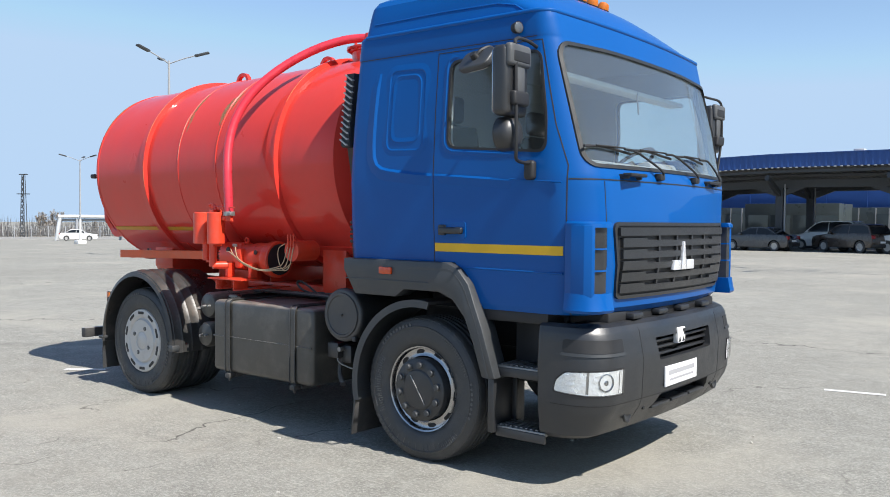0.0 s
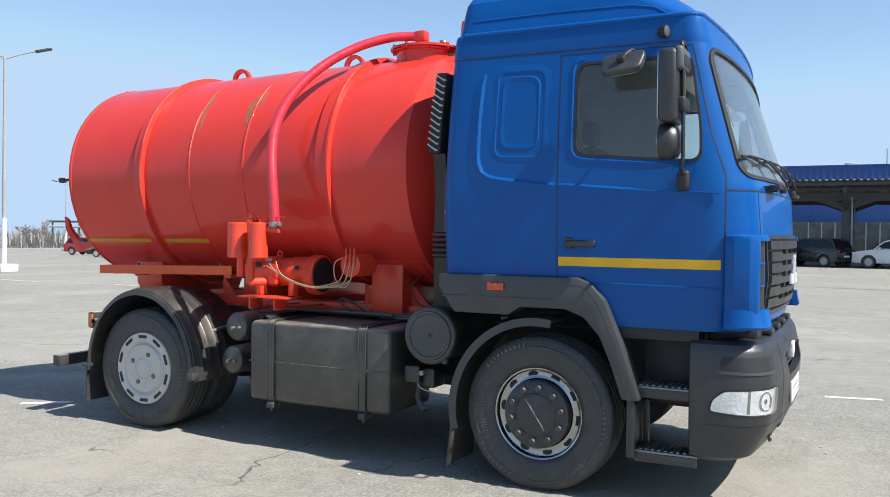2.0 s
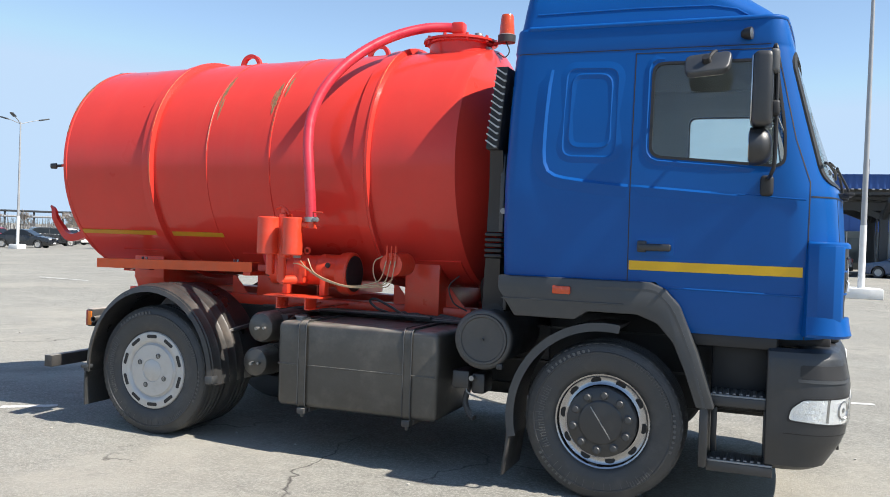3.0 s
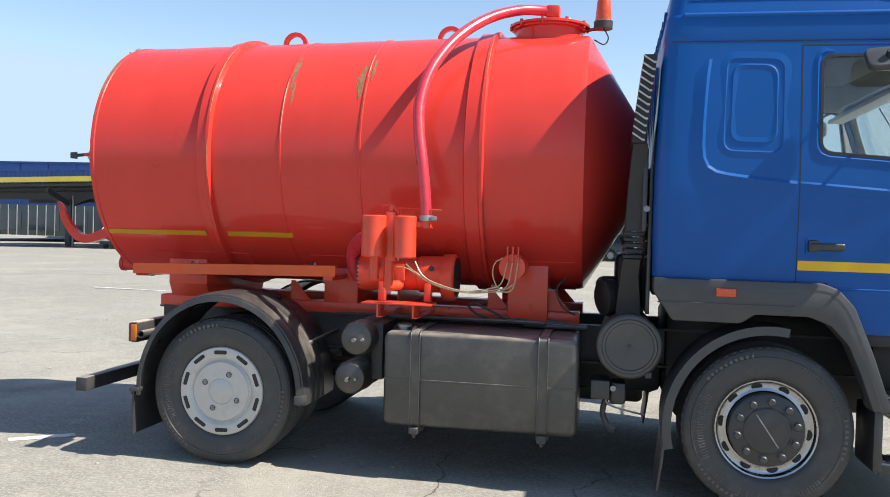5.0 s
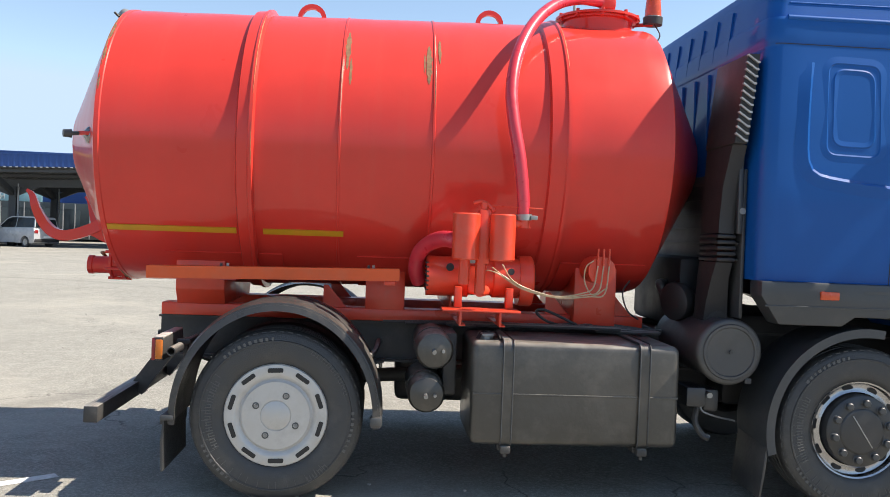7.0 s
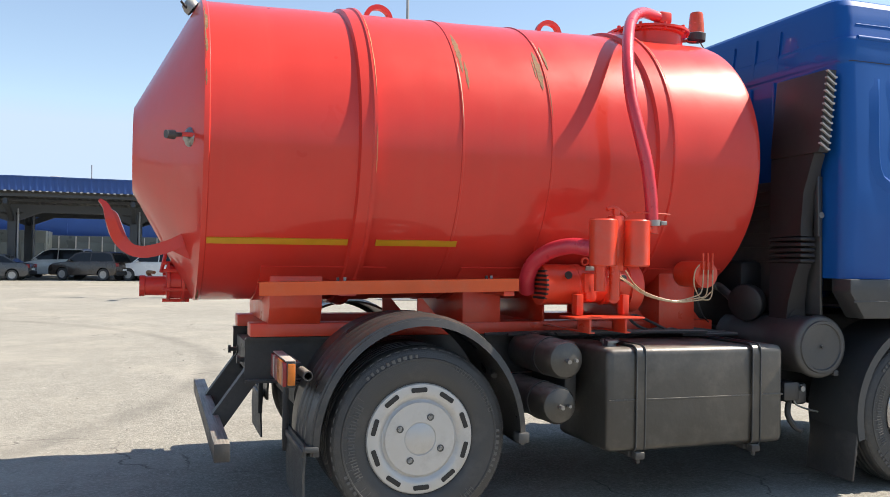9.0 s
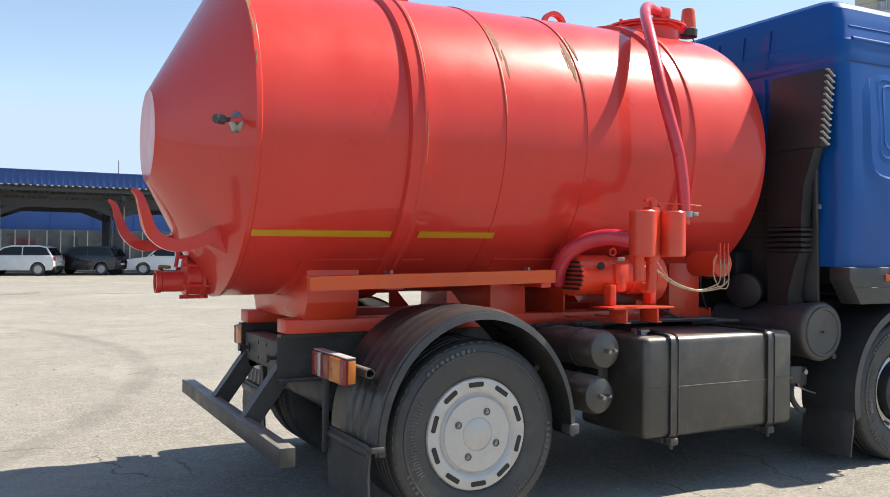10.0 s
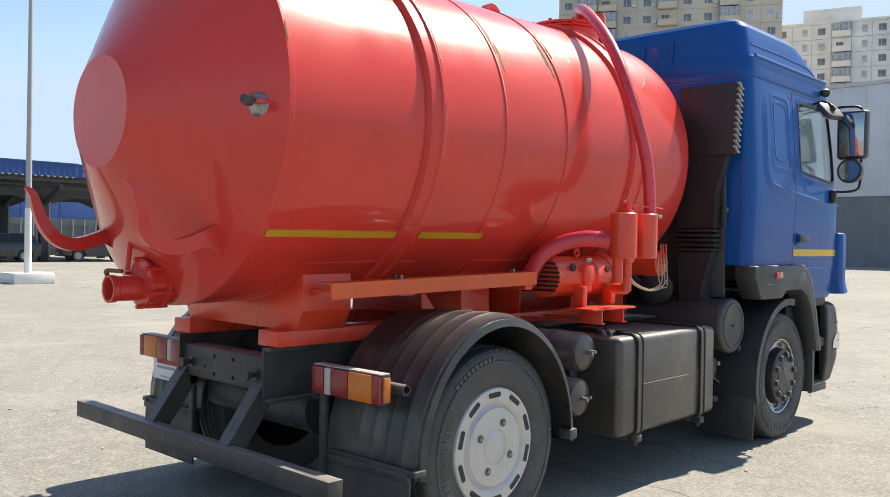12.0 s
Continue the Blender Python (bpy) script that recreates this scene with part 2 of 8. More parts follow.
def lathe(bm, profile, m=Matrix(), seg=48, close=False):
    """Turn (radius, height) pairs round the local z axis."""
    rings = []
    for r, h in profile:
        if r < 1e-5:
            rings.append([bm.verts.new(m @ Vector((0, 0, h)))])
        else:
            rings.append([bm.verts.new(m @ Vector((r * math.cos(2 * math.pi * i / seg), r * math.sin(2 * math.pi * i / seg), h))) for i in range(seg)])
    pairs = list(zip(rings, rings[1:])) + ([(rings[-1], rings[0])] if close else [])
    for p, q in pairs:
        for i in range(seg):
            j = (i + 1) % seg
            vs = [p[i % len(p)], p[j % len(p)], q[j % len(q)], q[i % len(q)]]
            vs = list(dict.fromkeys(vs))
            if len(vs) > 2:
                bm.faces.new(vs)
    bmesh.ops.recalc_face_normals(bm, faces=bm.faces)
    return bm


def prism(bm, pts, axis, a, b, bev=0.0, seg=2):
    """A polygon in the plane across the axis, pushed from a to b. Axis y: (x, z); x: (y, z); z: (x, y)."""
    def at(p, v):
        return {"x": (v, p[0], p[1]), "y": (p[0], v, p[1]), "z": (p[0], p[1], v)}[axis]
    lo, hi = [bm.verts.new(at(p, a)) for p in pts], [bm.verts.new(at(p, b)) for p in pts]
    fs = [bm.faces.new(lo), bm.faces.new(hi)]
    n = len(pts)
    fs += [bm.faces.new((lo[i], lo[(i + 1) % n], hi[(i + 1) % n], hi[i])) for i in range(n)]
    bmesh.ops.recalc_face_normals(bm, faces=fs)
    if bev:
        es = list({e for f in fs for e in f.edges})
        bmesh.ops.bevel(bm, geom=es, offset=bev, segments=seg, profile=0.5, affect="EDGES")
    return bm


def rounded(pts, r, n=5):
    """The polygon with its corners rounded."""
    out = []
    k = len(pts)
    for i in range(k):
        p, a, b = Vector(pts[i]), Vector(pts[i - 1]), Vector(pts[(i + 1) % k])
        u, v = (a - p), (b - p)
        rr = min(r, u.length * 0.45, v.length * 0.45)
        s, e = p + u.normalized() * rr, p + v.normalized() * rr
        for j in range(n + 1):
            t = j / n
            out.append(tuple(s * (1 - t) ** 2 + p * 2 * t * (1 - t) + e * t * t))
    return out


def smooth_path(pts, n=8):
    """Catmull-Rom points through pts."""
    P = [Vector(p) for p in pts]
    P = [P[0] * 2 - P[1]] + P + [P[-1] * 2 - P[-2]]
    out = []
    for i in range(1, len(P) - 2):
        for j in range(n):
            t = j / n
            out.append(0.5 * (2 * P[i] + (P[i + 1] - P[i - 1]) * t + (2 * P[i - 1] - 5 * P[i] + 4 * P[i + 1] - P[i + 2]) * t * t + (3 * P[i] - P[i - 1] - 3 * P[i + 1] + P[i + 2]) * t ** 3))
    return out + [P[-2]]


def sweep(bm, path, section, up=(0, 0, 1), closed_section=True, scale=None):
    """Carry a section (list of side, up pairs) along a path."""
    path = [Vector(p) for p in path]
    up = Vector(up)
    rings = []
    side = None
    for i, p in enumerate(path):
        d = (path[min(i + 1, len(path) - 1)] - path[max(i - 1, 0)]).normalized()
        s = d.cross(up)
        if s.length < 0.1:
            s = side or d.cross(Vector((0, 1, 0.01)))
        if side is not None:
            s2 = side - d * side.dot(d)
            s = s2 if s2.length > 1e-4 else s
        s.normalize()
        side = s
        u = s.cross(d).normalized()
        k = scale(i) if scale else 1.0
        rings.append([bm.verts.new(p + s * (a * k) + u * (b * k)) for a, b in section])
    n = len(section)
    for p, q in zip(rings, rings[1:]):
        for i in range(n if closed_section else n - 1):
            bm.faces.new((p[i], p[(i + 1) % n], q[(i + 1) % n], q[i]))
    if closed_section:
        bm.faces.new(rings[0][::-1])
        bm.faces.new(rings[-1])
    bmesh.ops.recalc_face_normals(bm, faces=bm.faces)
    return bm


def circle(r, n=12):
    return [(r * math.cos(2 * math.pi * i / n), r * math.sin(2 * math.pi * i / n)) for i in range(n)]


def tube(bm, pts, r, n=10, smooth=8, scale=None):
    return sweep(bm, smooth_path(pts, smooth) if smooth else pts, circle(r, n), scale=scale)


def part(name, bm, mat, parent=None, label="", angle=38):
    """Links a bmesh as one mesh object under a thing or under a part."""
    me = bpy.data.meshes.new(name)
    bm.to_mesh(me)
    bm.free()
    return part_mesh(name, me, mat, parent, label, angle)


def part_mesh(name, me, mat, parent=None, label="", angle=38):
    for p in me.polygons:
        p.use_smooth = True
    me.set_sharp_from_angle(angle=radians(angle))
    for m in (mat if isinstance(mat, (list, tuple)) else [mat]):
        me.materials.append(m)
    ob = new(name, me)
    if parent:
        ob.parent = parent
    return tagged(ob, label)


def thing(name, label, category, group="", at=(0, 0, 0)):
    e = new(name)
    e.location = at
    e.empty_display_size = 0.1
    return tagged(e, label, category, group)


def B():
    return bmesh.new()


def evaluated(obs_keep, mods):
    """Mesh of an object with boolean steps worked in; mods: (operation, cutter bmesh)."""
    ob = obs_keep
    cutters = []
    for op, cbm in mods:
        cme = bpy.data.meshes.new("cut")
        bmesh.ops.recalc_face_normals(cbm, faces=cbm.faces)
        cbm.to_mesh(cme)
        cbm.free()
        c = new("cut", cme)
        cutters.append(c)
        md = ob.modifiers.new("cut", "BOOLEAN")
        md.operation, md.object, md.solver = op, c, "EXACT"
    deps = bpy.context.evaluated_depsgraph_get()
    deps.update()
    me = bpy.data.meshes.new_from_object(ob.evaluated_get(deps))
    for c in cutters + [ob]:
        bpy.data.objects.remove(c)
    return me


def carve(bm, mods):
    me = bpy.data.meshes.new("base")
    bmesh.ops.recalc_face_normals(bm, faces=bm.faces)
    bm.to_mesh(me)
    bm.free()
    return evaluated(new("base", me), mods)

# ---- the tanker truck: x towards its nose, rear axle at x = 0, centre line at y = 0 ----
truck = thing("tanker_truck", "red vacuum tanker truck with a blue cab standing on grey asphalt", "truck")

# -- tank --
TA, TB, TZ = 0.985, 0.945, 2.145
XR, XF = -1.15, 2.37


def tank_pt(x, deg, off=0.0, k=1.0):
    """A point of the tank's shell; deg: 0 at the right flank, 90 on top."""
    a = radians(deg)
    sag = 1 - 0.045 * max(0, math.sin(a)) * min(1, max(0, (1.45 - x) / 2.5))  # the roof sinks a little to the rear
    dip = -0.018 * min(1, max(0, (XR - x) / 0.365))
    return Vector((x, -(TA * k + off) * math.cos(a), TZ + dip + 0.006 * x + (TB * k + off) * math.sin(a) * sag))


def tank_strip(bm, x0, x1, d0, d1, off, depth=0.02, n=0, nx=1, ragged=0.0, rnd=None):
    """A plate that follows the shell from x0 to x1 and from d0 to d1 degrees, standing off proud of it."""
    n = n or max(2, int(abs(d1 - d0) / 4))
    rows = []
    for i in range(n + 1):
        d = d0 + (d1 - d0) * i / n
        row = []
        for j in range(nx + 1):
            x = x0 + (x1 - x0) * j / nx
            if ragged and j in (0, nx):
                taper = math.sin(math.pi * (i + 0.02) / (n + 0.04)) ** 0.6
                mid = (x0 + x1) / 2
                x = mid + (x - mid) * taper * (1 + ragged * (noise.noise(Vector((i * 0.55, j * 7.7, x0 * 31))) - 0.2))
            row.append((x, d))
        rows.append(row)
    top = [[bm.verts.new(tank_pt(x, d, off)) for x, d in r] for r in rows]
    low = [[bm.verts.new(tank_pt(x, d, off - depth)) for x, d in r] for r in rows]
    fs = []
    for i in range(n):
        for j in range(nx):
            fs.append(bm.faces.new((top[i][j], top[i][j + 1], top[i + 1][j + 1], top[i + 1][j])))
            fs.append(bm.faces.new((low[i][j], low[i][j + 1], low[i + 1][j + 1], low[i + 1][j])))
        for j in (0, nx):
            fs.append(bm.faces.new((top[i][j], top[i + 1][j], low[i + 1][j], low[i][j])))
    for i in (0, n):
        for j in range(nx):
            fs.append(bm.faces.new((top[i][j], top[i][j + 1], low[i][j + 1], low[i][j])))
    bmesh.ops.recalc_face_normals(bm, faces=fs)
    return bm


def tank_hoop(bm, section):
    """A hoop right round the shell; section: (x, off) pairs in a closed loop."""
    seg = 96
    rings = [[bm.verts.new(tank_pt(x, 360 * i / seg, o)) for x, o in section] for i in range(seg)]
    k = len(section)
    for i in range(seg):
        p, q = rings[i], rings[(i + 1) % seg]
        for j in range(k):
            bm.faces.new((p[j], p[(j + 1) % k], q[(j + 1) % k], q[j]))
    bmesh.ops.recalc_face_normals(bm, faces=bm.faces)
    return bm


bm = B()
secs = [(-1.515, 0.0), (-1.515, 0.285), (-1.51, 0.292)] + [(-1.51 + (XR + 1.51) * i / 8, 0.292 + 0.708 * i / 8) for i in range(1, 9)]
secs += [(XR + 0.004, 1.006), (XR + 0.030, 1.006), (XR + 0.036, 1.0)]
secs += [(XR + 0.034 + (XF - XR - 0.06) * i / 24, 1.0 + 0.0016 * math.sin(i * 2.1)) for i in range(1, 24)]
secs += [(XF - 0.03, 1.0), (XF, 0.992)] + [(XF + 0.41 * i / 8, 0.992 - 0.712 * i / 8) for i in range(1, 9)] + [(XF + 0.415, 0.0)]
rings = []
for x, k in secs:
    if k < 0.01:
        rings.append([bm.verts.new((x, 0, TZ - 0.02))])
    else:
        rings.append([bm.verts.new(tank_pt(x, 360 * i / 96, 0, k)) for i in range(96)])
for p, q in zip(rings, rings[1:]):
    for i in range(96):
        j = (i + 1) % 96
        bm.faces.new(list(dict.fromkeys([p[i % len(p)], p[j % len(p)], q[j % len(q)], q[i % len(q)]])))
bmesh.ops.recalc_face_normals(bm, faces=bm.faces)
tank = part("tank", bm, RED, truck, "glossy red oval tank with coned ends and scrape marks", angle=20)

for x0, w in ((-0.325, 0.115), (1.575, 0.145)):
    part("hoop_band", tank_hoop(B(), [(x0, -0.01), (x0 + 0.015, 0.026), (x0 + w - 0.04, 0.030), (x0 + w - 0.03, 0.040), (x0 + w - 0.01, 0.040), (x0 + w, -0.01)]), RED, tank)
for x0 in (0.295, 0.865):
    part("weld_seam", tank_hoop(B(), [(x0 - 0.012, -0.005), (x0 - 0.006, 0.006), (x0 + 0.006, 0.006), (x0 + 0.012, -0.005)]), RED, tank)
for x0, x1 in ((XR + 0.037, -0.33), (-0.165, 0.332)):
    part("reflective_stripe", tank_strip(B(), x0, x1, -39.2, -36.8, 0.008, 0.014, 3, 8), YELLOW_OLD, tank, "yellow reflective stripe part painted over")
for x0, x1 in ((-0.80, -0.06), (0.42, 0.95), (1.75, 2.32)):
    part("doubler_plate", tank_strip(B(), x0, x1, -82, -50, 0.008, 0.02), RED, tank)
rnd = random.Random(4)
for x0, w, d0, d1 in ((0.322, 0.036, 27, 50), (0.828, 0.040, 22, 42), (0.896, 0.022, 32, 46), (0.345, 0.02, 20, 33), (0.80, 0.012, 27, 37), (0.868, 0.005, 10, 30)):
    part("rust_scrape", tank_strip(B(), x0 - w / 2, x0 + w / 2, d0, d1, 0.0066 if w < 0.01 else 0.0022, 0.006, 26, 2, 0.55, rnd), RUST, tank)
# Pale strips paint the highlight along the weld seams
for x0, w, d0, d1 in ((0.2965, 0.006, 4, 34), (0.2955, 0.009, 20, 31), (0.868, 0.006, 34, 50)):
    part("bare_scrape", tank_strip(B(), x0 - w / 2, x0 + w / 2, d0, d1, 0.0068, 0.006, 34, 2, 0.8, rnd), SEAM_HIGHLIGHT, tank)
# Tan line: scraped paint together with a painted highlight on the hoop edge
for x0, d0, d1 in ((-0.227, 14, 58), (-0.227, -12, 4), (1.703, 30, 58)):
    part("worn_edge", tank_strip(B(), x0, x0 + 0.006, d0, d1, 0.0412, 0.006, 40, 2, 0.9, rnd), SCRAPE, tank, "tan line of scraped paint and painted highlight on the hoop edge")
for x0, w, d0, d1 in ((-1.139, 0.009, 24, 58), (-1.132, 0.022, 38, 48), (-1.134, 0.018, 27, 33), (-1.137, 0.012, 14, 20), (-1.136, 0.014, -80, -66)):
    part("rust_scrape", tank_strip(B(), x0 - w / 2, x0 + w / 2, d0, d1, 0.0074, 0.008, 30, 2, 0.9, rnd), RUST, tank)
for x in (0.02, 1.29):
    z0 = tank_pt(x, 90).z
    path = [(x - 0.10, 0, z0 - 0.03)] + [(x + 0.085 * -math.cos(a), 0, z0 + 0.02 + 0.085 * math.sin(a)) for a in [math.pi * i / 12 for i in range(13)]] + [(x + 0.10, 0, z0 - 0.03)]
    part("lifting_eye", sweep(B(), path, [(-0.016, -0.021), (0.016, -0.021), (0.016, 0.021), (-0.016, 0.021)], up=(0, 1, 0)), RED, tank, "welded steel lifting eye")
# hatch on top
hx, hy = 2.06, -0.10
bm = B()
lathe(bm, [(0.0, 2.98), (0.25, 2.98), (0.25, 3.135), (0.275, 3.14), (0.275, 3.155)], Matrix.Translation((hx, hy, 0)), 40)
part("hatch_neck", bm, RED, tank)
bm = B()
lathe(bm, [(0.0, 3.20), (0.18, 3.197), (0.255, 3.185), (0.262, 3.175), (0.30, 3.172), (0.30, 3.156), (0.0, 3.156)], Matrix.Translation((hx, hy, 0)), 40)
part("hatch_lid", bm, RED, tank, "round bolted hatch lid")
for i in range(10):
    a = 2 * math.pi * i / 10 + 0.2
    p = (hx + 0.282 * math.cos(a), hy + 0.282 * math.sin(a))
    part("lid_bolt", cy(B(), (*p, 3.14), (*p, 3.19), 0.013, seg=6), RED, tank)
bm = B()
cy(bm, (hx + 0.04, hy - 0.14, 3.15), (hx + 0.04, hy - 0.14, 3.26), 0.045)
bx(bm, hx - 0.02, hx + 0.085, hy - 0.195, hy - 0.095, 3.205, 3.295, 0.02)
part("hose_elbow", bm, RED, tank)
part("vent_cap", lathe(B(), [(0, 3.26), (0.03, 3.25), (0.035, 3.23), (0.02, 3.22), (0.02, 3.17)], Matrix.Translation((hx + 0.13, hy + 0.05, 0)), 16), STEEL, tank)
# beacon
bx0, by0 = 2.455, -0.14
bm = B()
tube(bm, [(hx + 0.24, hy, 3.14), (hx + 0.33, hy - 0.02, 3.15), (bx0, by0, 3.15)], 0.013, 8)
part("beacon_bracket", bm, RED, tank)
part("beacon_base", lathe(B(), [(0, 3.145), (0.068, 3.145), (0.07, 3.20), (0.062, 3.205), (0, 3.205)], Matrix.Translation((bx0, by0, 0)), 24), BLACK, tank)
part("beacon_dome", lathe(B(), [(0.060, 3.204), (0.058, 3.25), (0.050, 3.345), (0.044, 3.36), (0, 3.365)], Matrix.Translation((bx0, by0, 0)), 24), ORANGE_LENS, tank, "orange plastic beacon dome")
part("beacon_cable", tube(B(), [(bx0, by0 - 0.03, 3.15), (bx0 + 0.04, by0 - 0.05, 3.07), (bx0 + 0.01, by0 - 0.06, 3.02), (bx0 - 0.06, by0 - 0.03, 3.06)], 0.005, 6), BLACK, tank)
# suction hose over the tank
hp = [(1.395, -1.235, 1.70), (1.385, -1.235, 1.85), (1.36, -1.225, 2.05), (1.325, -1.19, 2.25), (1.31, -1.13, 2.45), (1.345, -1.03, 2.66), (1.43, -0.88, 2.86), (1.55, -0.70, 3.03), (1.70, -0.52, 3.16), (1.86, -0.37, 3.235), (1.99, -0.28, 3.255), (2.08, -0.25, 3.25)]
path = smooth_path(hp, 14)
part("suction_hose", sweep(B(), path, circle(0.037, 14), scale=lambda i: 1.0 + 0.04 * (i % 2)), HOSE, tank, "pinkish red corrugated suction hose")
part("hose_clamp", cy(B(), (1.394, -1.235, 1.685), (1.392, -1.235, 1.72), 0.05), STEEL, tank)
part("clamp_screw", bx(B(), 1.43, 1.47, -1.28, -1.25, 1.69, 1.715, 0.004), STEEL, tank)
part("suction_hose", sweep(B(), smooth_path([(1.03, -1.18, 1.545), (0.95, -1.08, 1.56), (0.87, -0.96, 1.53), (0.81, -0.86, 1.46), (0.795, -0.79, 1.36), (0.82, -0.74, 1.28)], 14), circle(0.048, 14), scale=lambda i: 1.0 + 0.035 * (i % 2)), HOSE, tank)
# rear: valve, hooks, sight glass
AX = Matrix.Translation((-1.0, -0.01, 1.278)) @ Matrix.Rotation(radians(-90), 4, "Y")
part("outlet_flange", lathe(B(), [(0, -0.1), (0.108, -0.1), (0.108, 0.20), (0.128, 0.20), (0.128, 0.218), (0.104, 0.222), (0.104, 0.285), (0.118, 0.288), (0.118, 0.304), (0.08, 0.312), (0, 0.312)], AX @ Matrix.Translation((0.026, 0, 0)), 36), RED, tank, "bolted red outlet valve")
part("outlet_pipe", lathe(B(), [(0.05, 0.28), (0.060, 0.28), (0.060, 0.43), (0.066, 0.435), (0.066, 0.465), (0.054, 0.465), (0.050, 0.455), (0.050, 0.34), (0, 0.34)], AX, 28), RED, tank, "open outlet pipe stub")
for i in range(6):
    a = 2 * math.pi * i / 6 + 0.4
    c = (0.116 * math.cos(a), 0.116 * math.sin(a))
    part("clamp_bolt", cy(B(), (-1.17, -0.01 + c[0], 1.304 + c[1]), (-1.33, -0.01 + c[0], 1.304 + c[1]), 0.011, seg=8), RED, tank)
part("valve_lever", tube(B(), [(-1.34, 0.05, 1.36), (-1.30, 0.10, 1.55), (-1.28, 0.16, 1.72)], 0.012, 8), RED, tank)
part("valve_handle", tube(B(), [(-1.40, 0.13, 1.33), (-1.42, 0.10, 1.36), (-1.38, 0.02, 1.36)], 0.011, 8), RUST, tank)
for yh, yt in ((-0.56, -0.60), (0.44, 0.46)):
    pts = [(-1.16, yh * 0.97, 1.60), (-1.28, yh, 1.53), (-1.42, yh, 1.485), (-1.51, yh, 1.50), (-1.575, yh, 1.56), (-1.61, yt, 1.65), (-1.635, yt, 1.73), (-1.67, yt, 1.765)]
    part("hose_hook", sweep(B(), smooth_path(pts, 3), [(-0.034, 0.030), (-0.034, -0.026), (0.034, -0.026), (0.034, 0.030), (0.028, 0.030), (0.028, -0.019), (-0.028, -0.019), (-0.028, 0.030)], up=(0, 1, 0.0), scale=lambda i: 1.0 - 0.75 * (i / 21) ** 3), RED, tank, "curved red channel-section hose hook")
    bm = B()
    prism(bm, [(-1.10, 1.40), (-1.10, 1.66), (-1.20, 1.60), (-1.32, 1.53), (-1.30, 1.50)], "y", yh - 0.006, yh + 0.006)
    part("hook_gusset", bm, RED, tank)
gm = Matrix.Translation((-1.20, -0.845, 2.108)) @ Matrix.Rotation(radians(-60), 4, "Y") @ Matrix.Rotation(radians(8), 4, "X")
part("float_gauge", lathe(B(), [(0.062, -0.02), (0.061, 0.002), (0.056, 0.008), (0.050, 0.014), (0.042, 0.032), (0.024, 0.042), (0, 0.045)], gm, 24), TARNISH, tank, "domed tarnished metal level gauge")
bm = B()
tube(bm, [(-1.22, -0.87, 2.115), (-1.265, -0.90, 2.105), (-1.30, -0.92, 2.10)], 0.012, 8)
cy(bm, (-1.295, -0.915, 2.10), (-1.335, -0.94, 2.098), 0.026, 0.022, seg=12)
part("gauge_tap", bm, BLACK, tank)
part("gauge_strap", bx(B(), -1.262, -1.13, -0.905, -0.885, 2.096, 2.119, 0.004), RED, tank)
bm = B()
lathe(bm, [(0.05, 0), (0.05, 0.03), (0.035, 0.06), (0, 0.065)], Matrix.Translation((-1.185, -0.25, 2.955)) @ Matrix.Rotation(radians(-50), 4, "Y"), 20)
part("work_light", bm, STEEL, tank, "small round chrome work light")
part("work_light_bracket", tube(B(), [(-1.15, -0.25, 2.96), (-1.22, -0.28, 2.95), (-1.26, -0.31, 2.98)], 0.008, 6), BLACK, tank)

# -- tank bed: orange beams, saddles, side rail --
for s in (-1, 1):
    bm = B()
    bx(bm, -0.84, 2.36, s * 0.33, s * 0.50, 0.995, 1.075, 0.006)
    part("bed_beam", bm, ORANGE, truck, "orange painted steel channel beam")


def saddle(x0, x1, w, foot=0.0):
    arc = [(w * (1 - 2 * i / 14), TZ - TB * math.sqrt(max(0, 1 - (w * (1 - 2 * i / 14) / TA) ** 2)) + 0.01) for i in range(15)]
    pts = [(-0.505, 1.07 - foot), (0.505, 1.07 - foot), (w, 1.17 - foot * 1.8)] + arc + [(-w, 1.17 - foot * 1.8)]
    bm = B()
    prism(bm, pts, "x", x0, x1, 0.006)
    return part("saddle", bm, ORANGE, truck, "orange welded cradle under the tank")


saddle(-0.74, -0.43, 0.56)
saddle(0.48, 0.74, 0.50)
# Added plate: hides the bright gap under the tank from ahead
part("bed_crossmember", bx(B(), 1.04, 1.055, -0.50, 0.72, 1.07, 1.235, 0.004), ORANGE, truck, "upright orange plate added to close the gap under the tank")
saddle(1.86, 2.14, 0.60, 0.085)
for x0 in (0.20, 1.70, 2.14):
    for s in (-1, 1):
        part("gusset", prism(B(), [(x0, 1.07), (x0 + 0.16, 1.07), (x0 + 0.03, 1.22), (x0, 1.22)], "y", s * 0.44 - 0.006, s * 0.44 + 0.006), ORANGE, truck)
